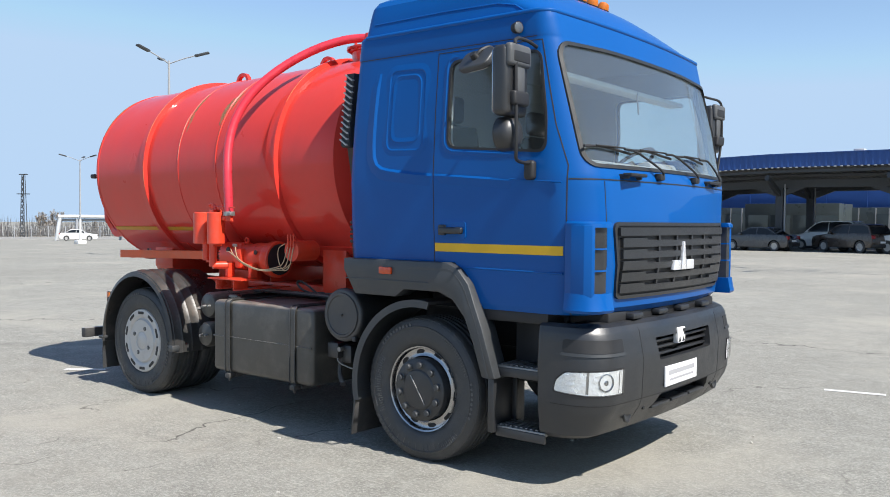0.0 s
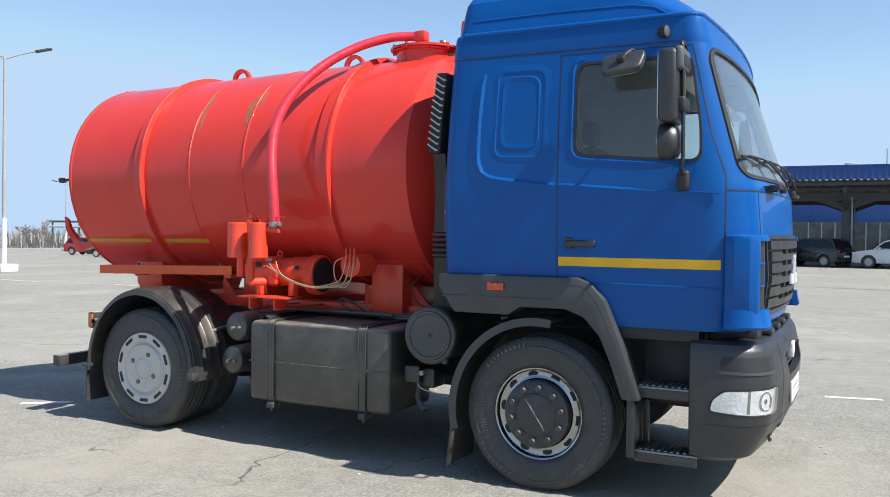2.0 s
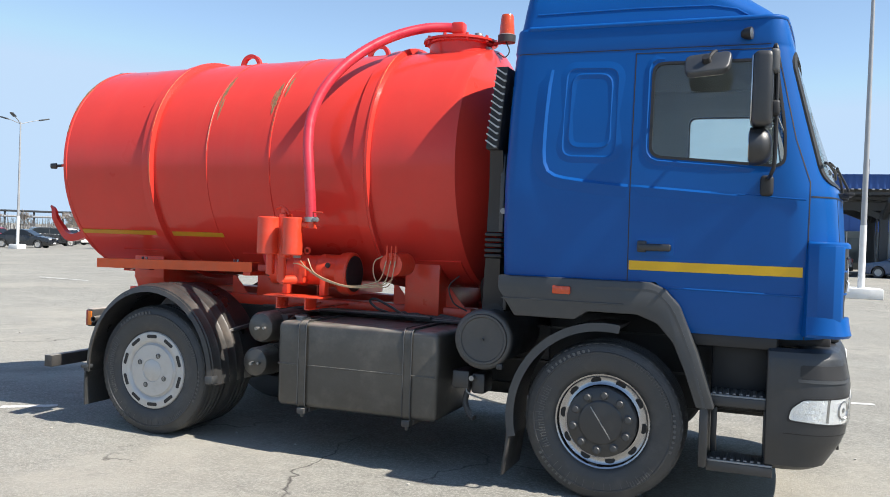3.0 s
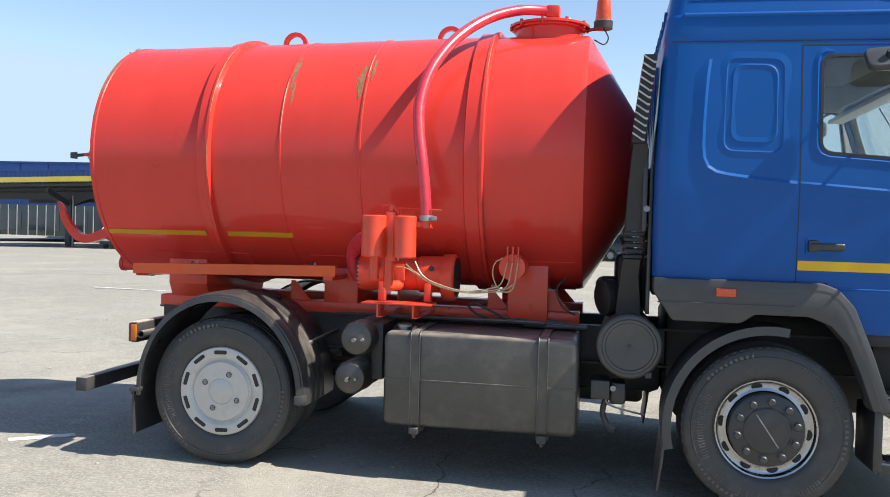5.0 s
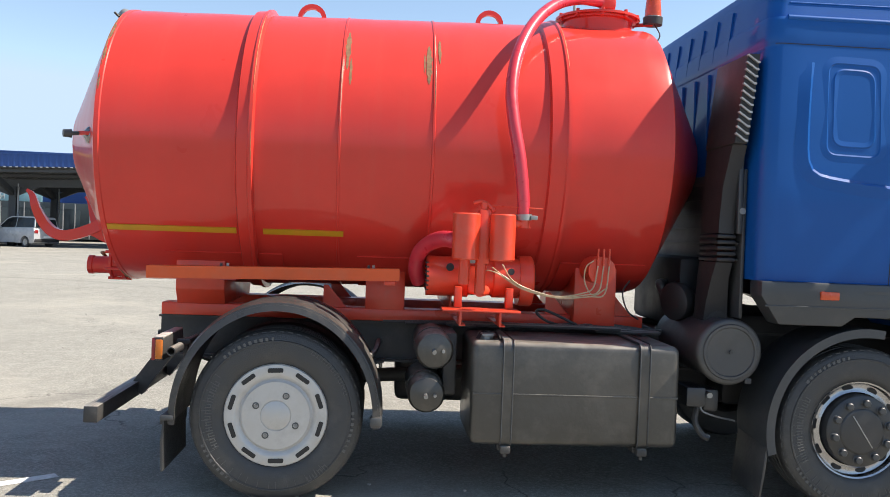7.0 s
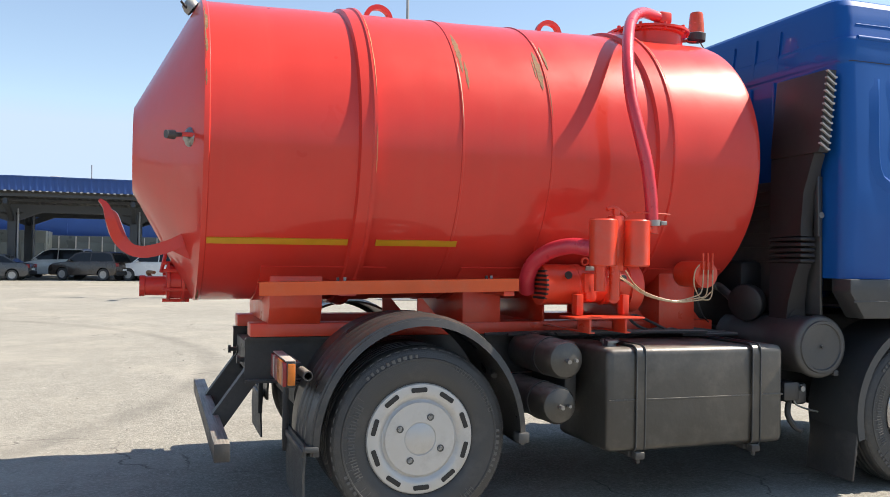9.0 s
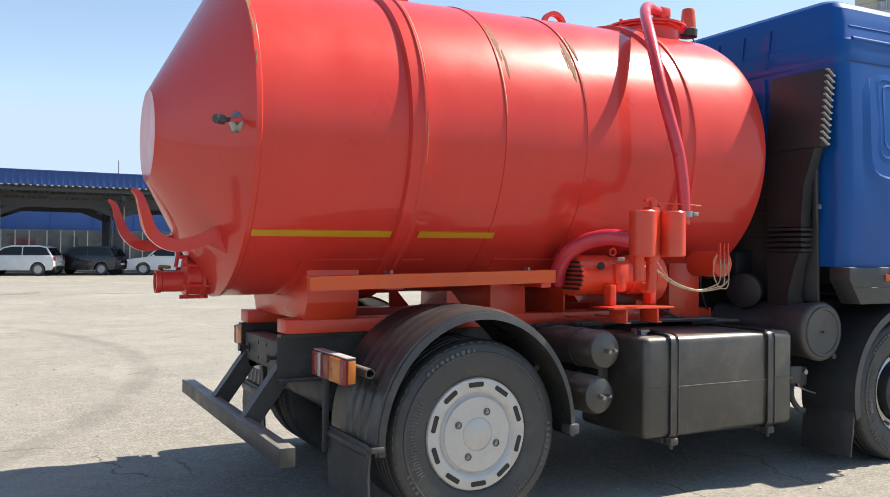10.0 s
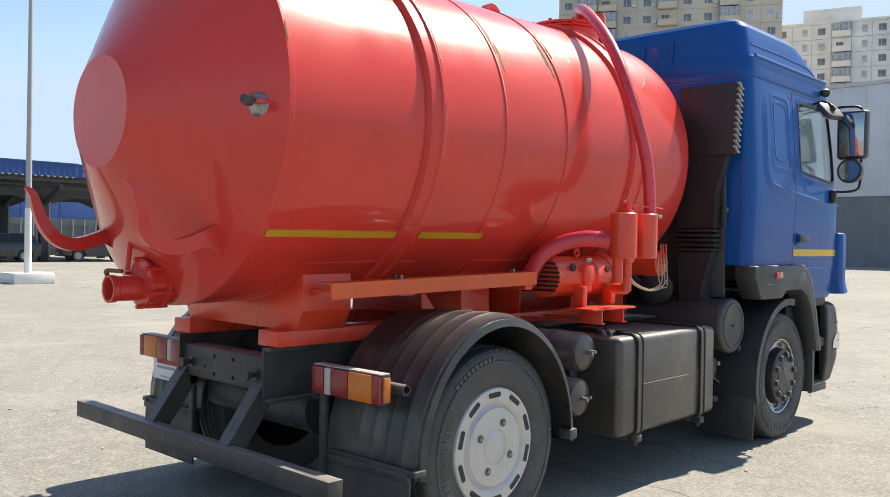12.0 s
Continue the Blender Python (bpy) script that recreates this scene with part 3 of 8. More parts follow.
for s in (-1, 1):
    bm = B()
    prism(bm, [(s * 0.90, 1.285), (s * 0.905, 1.285), (s * 0.905, 1.36), (s * 0.80, 1.36), (s * 0.80, 1.355), (s * 0.90, 1.355)], "x", -0.81, 0.72)
    rail = part("side_rail", bm, RAIL, truck, "orange angle-iron side rail")
    rail.rotation_euler = (0, radians(-1.2), 0)
    rail.location = (0, 0, -0.014)
    for x0 in (-0.70, 0.60):
        part("rail_bracket", bx(B(), x0, x0 + 0.07, s * 0.55, s * 0.89, 1.255, 1.285, 0.004), ORANGE, truck)
    for x0 in (-0.40, -0.36, 0.50, 0.53):
        part("rail_bolt", cy(B(), (x0, s * 0.86, 1.335), (x0, s * 0.86, 1.366 + 0.02 * x0), 0.009, seg=6), STEEL if x0 in (-0.36, 0.53) else BLACK, truck)
    part("rail_lamp", bx(B(), -0.40, -0.30, s * 0.83, s * 0.90, 1.255, 1.285, 0.006), RED_INK, truck)

# -- vacuum pump set on the right side --
pump = part("pump_body", cy(B(), (0.86, -0.82, 1.325), (1.09, -0.82, 1.325), 0.125, seg=36), ORANGE, truck, "orange cast vacuum pump with cooling slots")
for k in range(7):
    z = 1.245 + 0.027 * k
    h = math.sqrt(max(0.0, 0.122 ** 2 - (z - 1.325) ** 2))
    part("cooling_slot", bx(B(), 0.854, 0.872, -0.82 - h - 0.004, -0.82 + h * 0.8, z - 0.007, z + 0.007, 0.002), GASKET, pump)
bm = B()
lathe(bm, [(0, 0.0), (0.118, 0.0), (0.128, 0.012), (0.128, 0.05), (0.114, 0.06), (0.114, 0.20), (0.126, 0.21), (0.126, 0.26), (0, 0.26)], Matrix.Translation((1.07, -0.82, 1.325)) @ Matrix.Rotation(radians(90), 4, "Y"), 36)
bx(bm, 1.11, 1.19, -0.965, -0.78, 1.225, 1.36, 0.02)
part("pump_housing", bm, ORANGE, pump)
for k in range(6):
    a = radians(60 * k + 15)
    part("flange_bolt", cy(B(), (1.055, -0.82 - 0.112 * math.cos(a), 1.325 + 0.112 * math.sin(a)), (1.075, -0.82 - 0.112 * math.cos(a), 1.325 + 0.112 * math.sin(a)), 0.011, seg=6), ORANGE, pump)
ringp = [(1.155 + 0.022 * math.cos(2 * math.pi * i / 14), -0.86, 1.47 + 0.022 * math.sin(2 * math.pi * i / 14)) for i in range(15)]
part("lifting_ring", sweep(B(), ringp, circle(0.008, 8), up=(0, 1, 0)), ORANGE, pump)
part("terminal_box", bx(B(), 1.10, 1.20, -0.965, -0.80, 1.28, 1.40, 0.008), ORANGE, pump)
part("rating_plate", bx(B(), 1.10, 1.16, -0.974, -0.966, 1.415, 1.44, 0.002), ALU, pump)
part("pulley_guard", cy(B(), (1.32, -0.82, 1.325), (1.45, -0.82, 1.325), 0.125, seg=32), ORANGE, pump)
bm = B()
lathe(bm, [(0.0, 0), (0.155, 0), (0.16, 0.02), (0.16, 0.08), (0.15, 0.09), (0, 0.09)], Matrix.Translation((1.44, -0.80, 1.31)) @ Matrix.Rotation(radians(90), 4, "Y"), 36)
part("drum_cover", bm, ORANGE, pump)
part("drum_opening", lathe(B(), [(0, 0.0), (0.125, 0.0), (0.135, 0.004), (0.135, 0.010), (0, 0.010)], Matrix.Translation((1.525, -0.80, 1.31)) @ Matrix.Rotation(radians(90), 4, "Y"), 32), GASKET, pump, "dark open end of the pump drum")
part("port_hole", cy(B(), (1.0, -0.941, 1.385), (1.0, -0.949, 1.387), 0.024, seg=18), GASKET, pump)
part("port_hole", cy(B(), (1.38, -0.94, 1.37), (1.38, -0.949, 1.372), 0.020, seg=18), GASKET, pump)
for x0 in (1.03, 1.345):
    part("pump_leg", bx(B(), x0, x0 + 0.045, -1.0, -0.93, 1.145, 1.27, 0.004), ORANGE, pump)
part("pump_shelf", bx(B(), 0.95, 1.42, -1.13, -0.93, 1.13, 1.142, 0.003), ORANGE, pump)
for x0 in (1.06, 1.30):
    bm = B()
    bx(bm, x0 - 0.008, x0 + 0.006, -1.12, -0.96, 1.05, 1.131, 0.003)
    bx(bm, x0 - 0.008, x0 + 0.03, -1.12, -0.50, 1.044, 1.053, 0.002)
    part("shelf_bracket", bm, ORANGE, pump)
for cx, cyy, z0, z1, r in ((1.06, -1.255, 1.445, 1.715, 0.080), (1.27, -1.275, 1.445, 1.715, 0.074)):
    bm = B()
    lathe(bm, [(0, z0), (r - 0.008, z0), (r, z0 + 0.008), (r, z1 - 0.008), (r - 0.008, z1), (0, z1)], Matrix.Translation((cx, cyy, 0)), 36)
    part("oil_separator", bm, ORANGE, truck, "orange cylindrical oil separator pot")
part("separator_drain", cy(B(), (1.06, -1.22, 1.30), (1.06, -1.22, 1.46), 0.032, seg=18), ORANGE, pump)
bm = B()
bx(bm, 1.135, 1.20, -1.25, -1.16, 1.42, 1.74, 0.008)
cy(bm, (1.155, -1.22, 1.25), (1.155, -1.22, 1.50), 0.032, seg=18)
cy(bm, (1.155, -1.22, 1.26), (1.20, -1.10, 1.26), 0.032, seg=18)
part("manifold_pipe", bm, ORANGE, pump)
bm = B()
cy(bm, (1.165, -1.22, 1.70), (1.165, -1.22, 1.78), 0.022, seg=12)
tube(bm, [(1.10, -1.22, 1.775), (1.15, -1.22, 1.785), (1.20, -1.23, 1.755), (1.22, -1.24, 1.73)], 0.012, 8)
part("valve_lever", bm, ORANGE, pump)
part("valve_rod", tube(B(), [(1.19, -1.23, 1.765), (1.35, -1.25, 1.76), (1.50, -1.26, 1.755)], 0.005, 6), ORANGE, pump)
bm = B()
cy(bm, (1.27, -1.27, 1.66), (1.395, -1.235, 1.67), 0.026, seg=16)
cy(bm, (1.394, -1.235, 1.64), (1.394, -1.235, 1.70), 0.034, seg=16)
prism(bm, [(1.33, 1.675), (1.42, 1.675), (1.44, 1.64)], "y", -1.24, -1.225)
part("hose_nipple", bm, ORANGE, pump)
oil = part("oil_tank", cy(B(), (1.93, -1.02, 1.40), (1.93, -0.78, 1.40), 0.085, seg=28), ORANGE, truck, "small orange lubricator tank")
for k in range(3):
    x0 = 1.90 + 0.035 * k
    bm = B()
    cy(bm, (x0, -1.03, 1.40), (x0, -1.03, 1.535), 0.006, seg=8)
    cy(bm, (x0, -1.03, 1.445), (x0, -1.03, 1.465), 0.010, seg=8)
    part("drip_valve", bm, ORANGE, oil)
    d = 0.02 * k
    part("oil_line", tube(B(), [(x0, -1.035, 1.43), (x0 - 0.03, -1.06, 1.30 - d), (1.80 + d, -1.08, 1.262 - 0.01 * k), (1.64, -1.10, 1.238 - 0.004 * k), (1.47 - d, -1.11, 1.275), (1.36 - 0.05 * k, -1.12, 1.33 + d), (1.30 - 0.06 * k, -1.10, 1.42 - 0.02 * k)], 0.0042, 8), HOSE_CLEAR, oil, "thin clear plastic oil line")
part("oil_line", tube(B(), [(1.87, -1.035, 1.46), (1.82, -1.06, 1.42), (1.815, -1.06, 1.33), (1.87, -1.06, 1.25), (1.96, -1.05, 1.30)], 0.0042, 8), HOSE_CLEAR, oil)

# -- chassis --
for s in (-1, 1):
    bm = B()
    prism(bm, [(s * 0.40, 0.72), (s * 0.47, 0.72), (s * 0.47, 0.735), (s * 0.41, 0.735), (s * 0.41, 0.975), (s * 0.47, 0.975), (s * 0.47, 0.99), (s * 0.40, 0.99)], "x", -0.86, 4.55)
    part("frame_rail", bm, BLACK, truck, "black steel frame rail")
for x0 in (-0.45, 0.75, 1.8, 2.6):
    part("cross_member", bx(B(), x0, x0 + 0.12, -0.40, 0.40, 0.76, 0.95, 0.01), BLACK, truck)
bm = carve(bx(B(), -0.835, -0.823, -0.397, 0.397, 0.765, 0.935, 0.003), [("DIFFERENCE", bm2) for bm2 in [cy(B(), (-0.95, yy, zz), (-0.80, yy, zz), rr, seg=14) for yy, zz, rr in ((-0.10, 0.895, 0.012), (-0.10, 0.80, 0.012), (0.08, 0.895, 0.012), (0.08, 0.80, 0.012), (0.17, 0.83, 0.009), (-0.19, 0.83, 0.009))]])
plate = part_mesh("rear_cross_plate", bm, BLACK, truck, "rear frame plate with drilled holes")
part("cross_plate_flange", bx(B(), -0.823, -0.70, -0.397, 0.397, 0.923, 0.935, 0.003), BLACK, truck, "folded upper flange of the rear plate")
for y0 in (-0.31, 0.31):
    bm = B()
    cy(bm, (-0.885, y0, 0.845), (-0.823, y0, 0.845), 0.014, seg=14)
    cy(bm, (-0.90, y0, 0.845), (-0.882, y0, 0.845), 0.026, seg=18)
    cy(bm, (-0.843, y0, 0.845), (-0.835, y0, 0.845), 0.030, seg=18)
    part("tow_pin", bm, BLACK, truck)
part("rear_air_tank", cy(B(), (-0.42, -0.35, 0.62), (-0.42, 0.62, 0.62), 0.135, seg=32), BLACK, truck, "black cylindrical tank under the frame tail")
part("engine_block", bx(B(), 2.95, 4.55, -0.46, 0.46, 0.48, 1.12, 0.05), GASKET, truck)
part("gearbox", bx(B(), 2.2, 2.95, -0.25, 0.25, 0.50, 0.90, 0.06), GASKET, truck)
part("drive_shaft", cy(B(), (0.1, 0, 0.52), (2.2, 0, 0.66), 0.05), BLACK, truck)
bm = B()
cy(bm, (0, -0.6, 0.495), (0, 0.6, 0.495), 0.085)
lathe(bm, [(0, -0.24), (0.15, -0.2), (0.23, -0.08), (0.23, 0.08), (0.15, 0.2), (0, 0.24)], Matrix.Translation((0.03, 0, 0.5)) @ Matrix.Rotation(radians(90), 4, "Y"), 28)
part("rear_axle", bm, BLACK, truck)
part("front_axle", bx(B(), 3.43, 3.57, -0.95, 0.95, 0.40, 0.50, 0.02), BLACK, truck)
for s in (-1, 1):
    for j in range(4):
        part("leaf_spring", sweep(B(), smooth_path([(-0.62 + 0.07 * j, s * 0.5, 0.73 - 0.016 * j), (0, s * 0.5, 0.625 - 0.016 * j), (0.62 - 0.07 * j, s * 0.5, 0.73 - 0.016 * j)], 6), [(-0.035, -0.007), (0.035, -0.007), (0.035, 0.007), (-0.035, 0.007)]), BLACK, truck)
# rear underrun bar
part("underrun_bar", bx(B(), -1.08, -1.0, -1.20, 1.22, 0.435, 0.53, 0.006), BLACK, truck, "dark grey square-tube underrun bar")
for y0 in (-0.34, 0.40):
    bm = B()
    sweep(bm, [(-1.02, y0, 0.47), (-0.80, y0, 0.78)], [(-0.045, -0.05), (0.045, -0.05), (0.045, 0.05), (-0.045, 0.05)])
    sweep(bm, [(-0.82, y0, 0.76), (-0.45, y0, 0.80)], [(-0.045, -0.05), (0.045, -0.05), (0.045, 0.05), (-0.045, 0.05)])
    part("bar_arm", bm, BLACK, truck)
# tail lamps
for s in (-1, 1):
    y1, y0 = s * 1.12, s * 0.63
    lamp = part("tail_lamp", bx(B(), -0.715, -0.665, y0, y1, 0.785, 0.922, 0.008), BLACK, truck, "long tail lamp with red, clear and amber lenses")
    cuts = [0.63, 0.725, 0.775, 0.90, 1.07, 1.12]
    for (a, b), mt in zip(zip(cuts, cuts[1:]), (RED_LENS, CLEAR_LENS, RED_LENS, AMBER, RED_LENS)):
        part("lens", bx(B(), -0.735, -0.712, s * (a + 0.002), s * (b - 0.002), 0.789, 0.918, 0.006), mt, lamp)
    part("side_lens", bx(B(), -0.71, -0.67, s * 1.116, s * 1.128, 0.797, 0.910, 0.004), AMBER, lamp)
    part("lamp_bracket", tube(B(), [(-0.66, s * 0.80, 0.86), (-0.60, s * 0.80, 0.86), (-0.60, s * 0.47, 0.86)], 0.02, 8, smooth=0), BLACK, lamp)
    part("bracket_tube", lathe(B(), [(0, 0.02), (0.020, 0.02), (0.020, 0.22), (0.026, 0.22), (0.026, 0), (0, 0)], Matrix.Translation((-0.61, s * 0.95, 0.85)) @ Matrix.Rotation(radians(-90) * s, 4, "X"), 18), BLACK, lamp)
    part("dusty_rim", bx(B(), -0.722, -0.668, y0, y1, 0.9215, 0.928, 0.002), DUST_RIM, lamp, "dust-covered upper edge")
    part("flap_post", bx(B(), -0.66, -0.63, s * 0.60, s * 0.64, 0.35, 0.86, 0.004), BLACK, truck)
# sheet hung behind the left lamp, with unreadable print
sheet = part("plate_sheet", bx(B(), -0.69, -0.684, 0.58, 1.02, 0.655, 0.80, 0.001), WHITE, truck, "white plastic advertising plate with printed lines")
part("print_line", bx(B(), -0.693, -0.690, 0.62, 0.97, 0.752, 0.784), RED_INK, sheet)
part("print_line", bx(B(), -0.693, -0.690, 0.62, 0.97, 0.722, 0.738), INK, sheet)
part("print_line", bx(B(), -0.693, -0.690, 0.66, 0.93, 0.672, 0.678), INK, sheet)

# -- wheels --


def tyre_mesh(width):
    """A lorry tyre round the local z axis, its outer wall at z = 0."""
    bm = B()
    R, w = 0.503, width
    prof = [(0.290, -0.035), (0.300, -0.012), (0.325, 0.004), (0.380, 0.012), (0.425, 0.011), (0.428, 0.015), (0.436, 0.015), (0.440, 0.009), (0.468, 0.000), (0.480, -0.006), (0.494, -0.022), (0.498, -0.032)]
    for k in range(4):
        c = -0.05 - (w - 0.1) * (k + 0.5) / 4
        prof += [(R, c + 0.012), (R - 0.014, c + 0.008), (R - 0.014, c - 0.008), (R, c - 0.012)]
    prof += [(0.498, -w + 0.032), (0.480, -w + 0.006), (0.40, -w - 0.01), (0.30, -w + 0.012), (0.290, -w + 0.035)]
    lathe(bm, prof, seg=72, close=True)
    for k in range(60):
        a = 2 * math.pi * k / 60
        m = Matrix.Rotation(a, 4, "Z") @ Matrix.Translation((0.4872, 0, -0.022))
        vs = bmesh.ops.create_cube(bm, size=1.0, matrix=m @ Matrix.Diagonal((0.006, 0.026, 0.022, 1)))["verts"]
    me = bpy.data.meshes.new("tyre")
    bm.to_mesh(me)
    bm.free()
    for p in me.polygons:
        p.use_smooth = True
    me.set_sharp_from_angle(angle=radians(35))
    me.materials.append(RUBBER)
    return me


TYRE = tyre_mesh(0.30)


def placed(name, me, m, parent, label=""):
    o = new(name, me)
    o.matrix_basis = m
    o.parent = parent
    o.matrix_parent_inverse = parent.matrix_basis.inverted()
    return tagged(o, label)


def data(bm, mat, angle=35):
    me = bpy.data.meshes.new("m")
    bm.to_mesh(me)
    bm.free()
    for p in me.polygons:
        p.use_smooth = True
    me.set_sharp_from_angle(angle=radians(angle))
    me.materials.append(mat)
    return me


RIM = data(lathe(B(), [(0.294, -0.03), (0.300, -0.004), (0.296, 0.004), (0.286, 0.0), (0.285, -0.010), (0.280, -0.036), (0.262, -0.044), (0.240, -0.040), (0.226, -0.034), (0.215, -0.05), (0.205, -0.12), (0, -0.12)], seg=64), CHROME)
HUB = data(lathe(B(), [(0.200, -0.11), (0.207, -0.03), (0.207, 0.0), (0.203, 0.016), (0.192, 0.024), (0.132, 0.028), (0.126, 0.034), (0.118, 0.036), (0, 0.038)], seg=48), PLASTIC)
NUT = data(lathe(B(), [(0.029, 0.0), (0.029, 0.006), (0.024, 0.009), (0.023, 0.024), (0.018, 0.030), (0, 0.031)], seg=14), TRIM)
HOLE = data(lathe(B(), [(0, -0.002), (0.026, -0.002), (0.026, 0.004), (0, 0.004)], seg=18), GASKET)
for v in HOLE.vertices:
    v.co.x *= 0.62
COVER = data(lathe(B(), [(0.296, -0.03), (0.300, 0.0), (0.294, 0.010), (0.280, 0.012), (0.245, 0.012), (0.232, 0.010), (0.222, 0.002), (0.212, -0.004), (0.202, 0.002), (0.196, 0.012), (0.09, 0.014), (0.086, 0.010), (0.080, 0.014), (0, 0.015)], seg=64), SILVER)
bm = B()
prism(bm, rounded([(-0.013, -0.045), (0.013, -0.045), (0.013, 0.045), (-0.013, 0.045)], 0.010, 3), "z", 0.0, 0.006)
SLOT = data(bm, GASKET)
COVER_BOLT = data(lathe(B(), [(0.020, 0.0), (0.020, 0.004), (0.014, 0.006), (0.013, -0.002), (0, -0.002)], seg=16), WORN)
BOLT_HEAD = data(lathe(B(), [(0.010, 0.0), (0.010, 0.008), (0, 0.009)], seg=6), STEEL)
bm = B()
prism(bm, [(-0.003, -0.010), (0.003, -0.010), (0.003, 0.010), (-0.003, 0.010)], "z", -0.002, 0.0035)
GLYPH = data(bm, WORN)
BAR = data(bx(B(), -0.0035, 0.0035, -0.115, 0.115, 0.0, 0.004, 0.001), STEEL)


STROKE = data(bx(B(), -0.019, 0.019, -0.003, 0.003, 0.0, 0.006, 0.0015, 1), WORN)


def wheel_face(x, y, s, front, spin):
    """One outer wheel at the right (s = -1) or left (s = 1)."""
    m = Matrix.Translation((x, y, 0.497)) @ Matrix.Rotation(radians(90) * -s, 4, "X") @ Matrix.Rotation(radians(spin), 4, "Z")
    tyre = placed("tyre", TYRE, m, truck, "dusty black lorry tyre")
    rnd2 = random.Random(9)
    for a0, count, rr in ((200, 9, 0.452), (330, 8, 0.452), (90, 10, 0.455)):
        for k in range(count):
            a = radians(a0 + k * 4.2)
            placed("raised_mark", GLYPH, m @ Matrix.Rotation(a, 4, "Z") @ Matrix.Translation((rr - 0.01, 0, 0.0085)) @ Matrix.Diagonal((4.2, 0.55 + 0.5 * rnd2.random(), 1.2, 1)), tyre)
    for k in range(22):
        a = radians(140 + k * 8 + 3 * rnd2.random())
        placed("raised_mark", GLYPH, m @ Matrix.Rotation(a, 4, "Z") @ Matrix.Translation((0.402, 0, 0.012)) @ Matrix.Diagonal((7.0, 0.12, 0.8, 1)), tyre)
    if s < 0:  # raised lettering, too worn to be read
        for a0, count, rr, size in ((152, 12, 0.383, 1.0), (20, 9, 0.425, 0.7), (300, 4, 0.415, 0.9)):
            for k in range(count):
                a, wide = radians(a0 - spin + k * 5.1), radians(2.6)
                for da in (-0.5, 0.5):
                    placed("raised_stroke", STROKE, m @ Matrix.Rotation(a + wide * da, 4, "Z") @ Matrix.Translation((rr, 0, 0.0095)) @ Matrix.Diagonal((size, size, 1, 1)), tyre)
                placed("raised_stroke", STROKE, m @ Matrix.Rotation(a, 4, "Z") @ Matrix.Translation((rr + 0.012 * rnd2.choice((-1, 0, 1)), 0, 0.0095)) @ Matrix.Rotation(radians(90), 4, "Z") @ Matrix.Diagonal((0.5 * size, size, 1, 1)), tyre)
    if front:
        rim = placed("rim", RIM, m @ Matrix.Translation((0, 0, -0.015)), truck, "polished steel rim with oval holes")
        for k in range(10):
            a = Matrix.Rotation(radians(36 * k + 18), 4, "Z")
            placed("hand_hole", HOLE, m @ a @ Matrix.Translation((0.253, 0, -0.058)) @ Matrix.Rotation(radians(-10), 4, "Y") @ Matrix.Diagonal((1.25, 1.25, 1, 1)), rim)
        hub = placed("hub", HUB, m @ Matrix.Diagonal((1.06, 1.06, 1, 1)), truck, "black plastic hub cover with a slanted bar")
        for k in range(10):
            placed("wheel_nut", NUT, m @ Matrix.Rotation(radians(36 * k), 4, "Z") @ Matrix.Translation((0.173, 0, 0.021)), hub)
        placed("hub_bar", BAR, m @ Matrix.Translation((0, 0, 0.037)) @ Matrix.Rotation(radians(22), 4, "Z"), hub)
    else:
        cover = placed("wheel_cover", COVER, m @ Matrix.Translation((0, 0, -0.012)), truck, "silver wheel cover with ten slots")
        for k in range(10):
            placed("slot", SLOT, m @ Matrix.Rotation(radians(36 * k + 16), 4, "Z") @ Matrix.Translation((0.263, 0, -0.003)), cover)
        for k in range(4):
            mm = m @ Matrix.Rotation(radians(90 * k - 30), 4, "Z") @ Matrix.Translation((0.128, 0, 0.001))
            placed("bolt_washer", COVER_BOLT, mm, cover)
            placed("bolt", BOLT_HEAD, mm, cover)


wheel_face(0.0, -1.185, -1, False, 4)
wheel_face(0.0, 1.185, 1, False, 4)
wheel_face(3.50, -1.225, -1, True, 12)
wheel_face(3.50, 1.02, 1, True, 12)
for s in (-1, 1):
    placed("tyre", TYRE, Matrix.Translation((0, s * 0.845, 0.497)) @ Matrix.Rotation(radians(90) * -s, 4, "X"), truck, "dusty black lorry tyre")

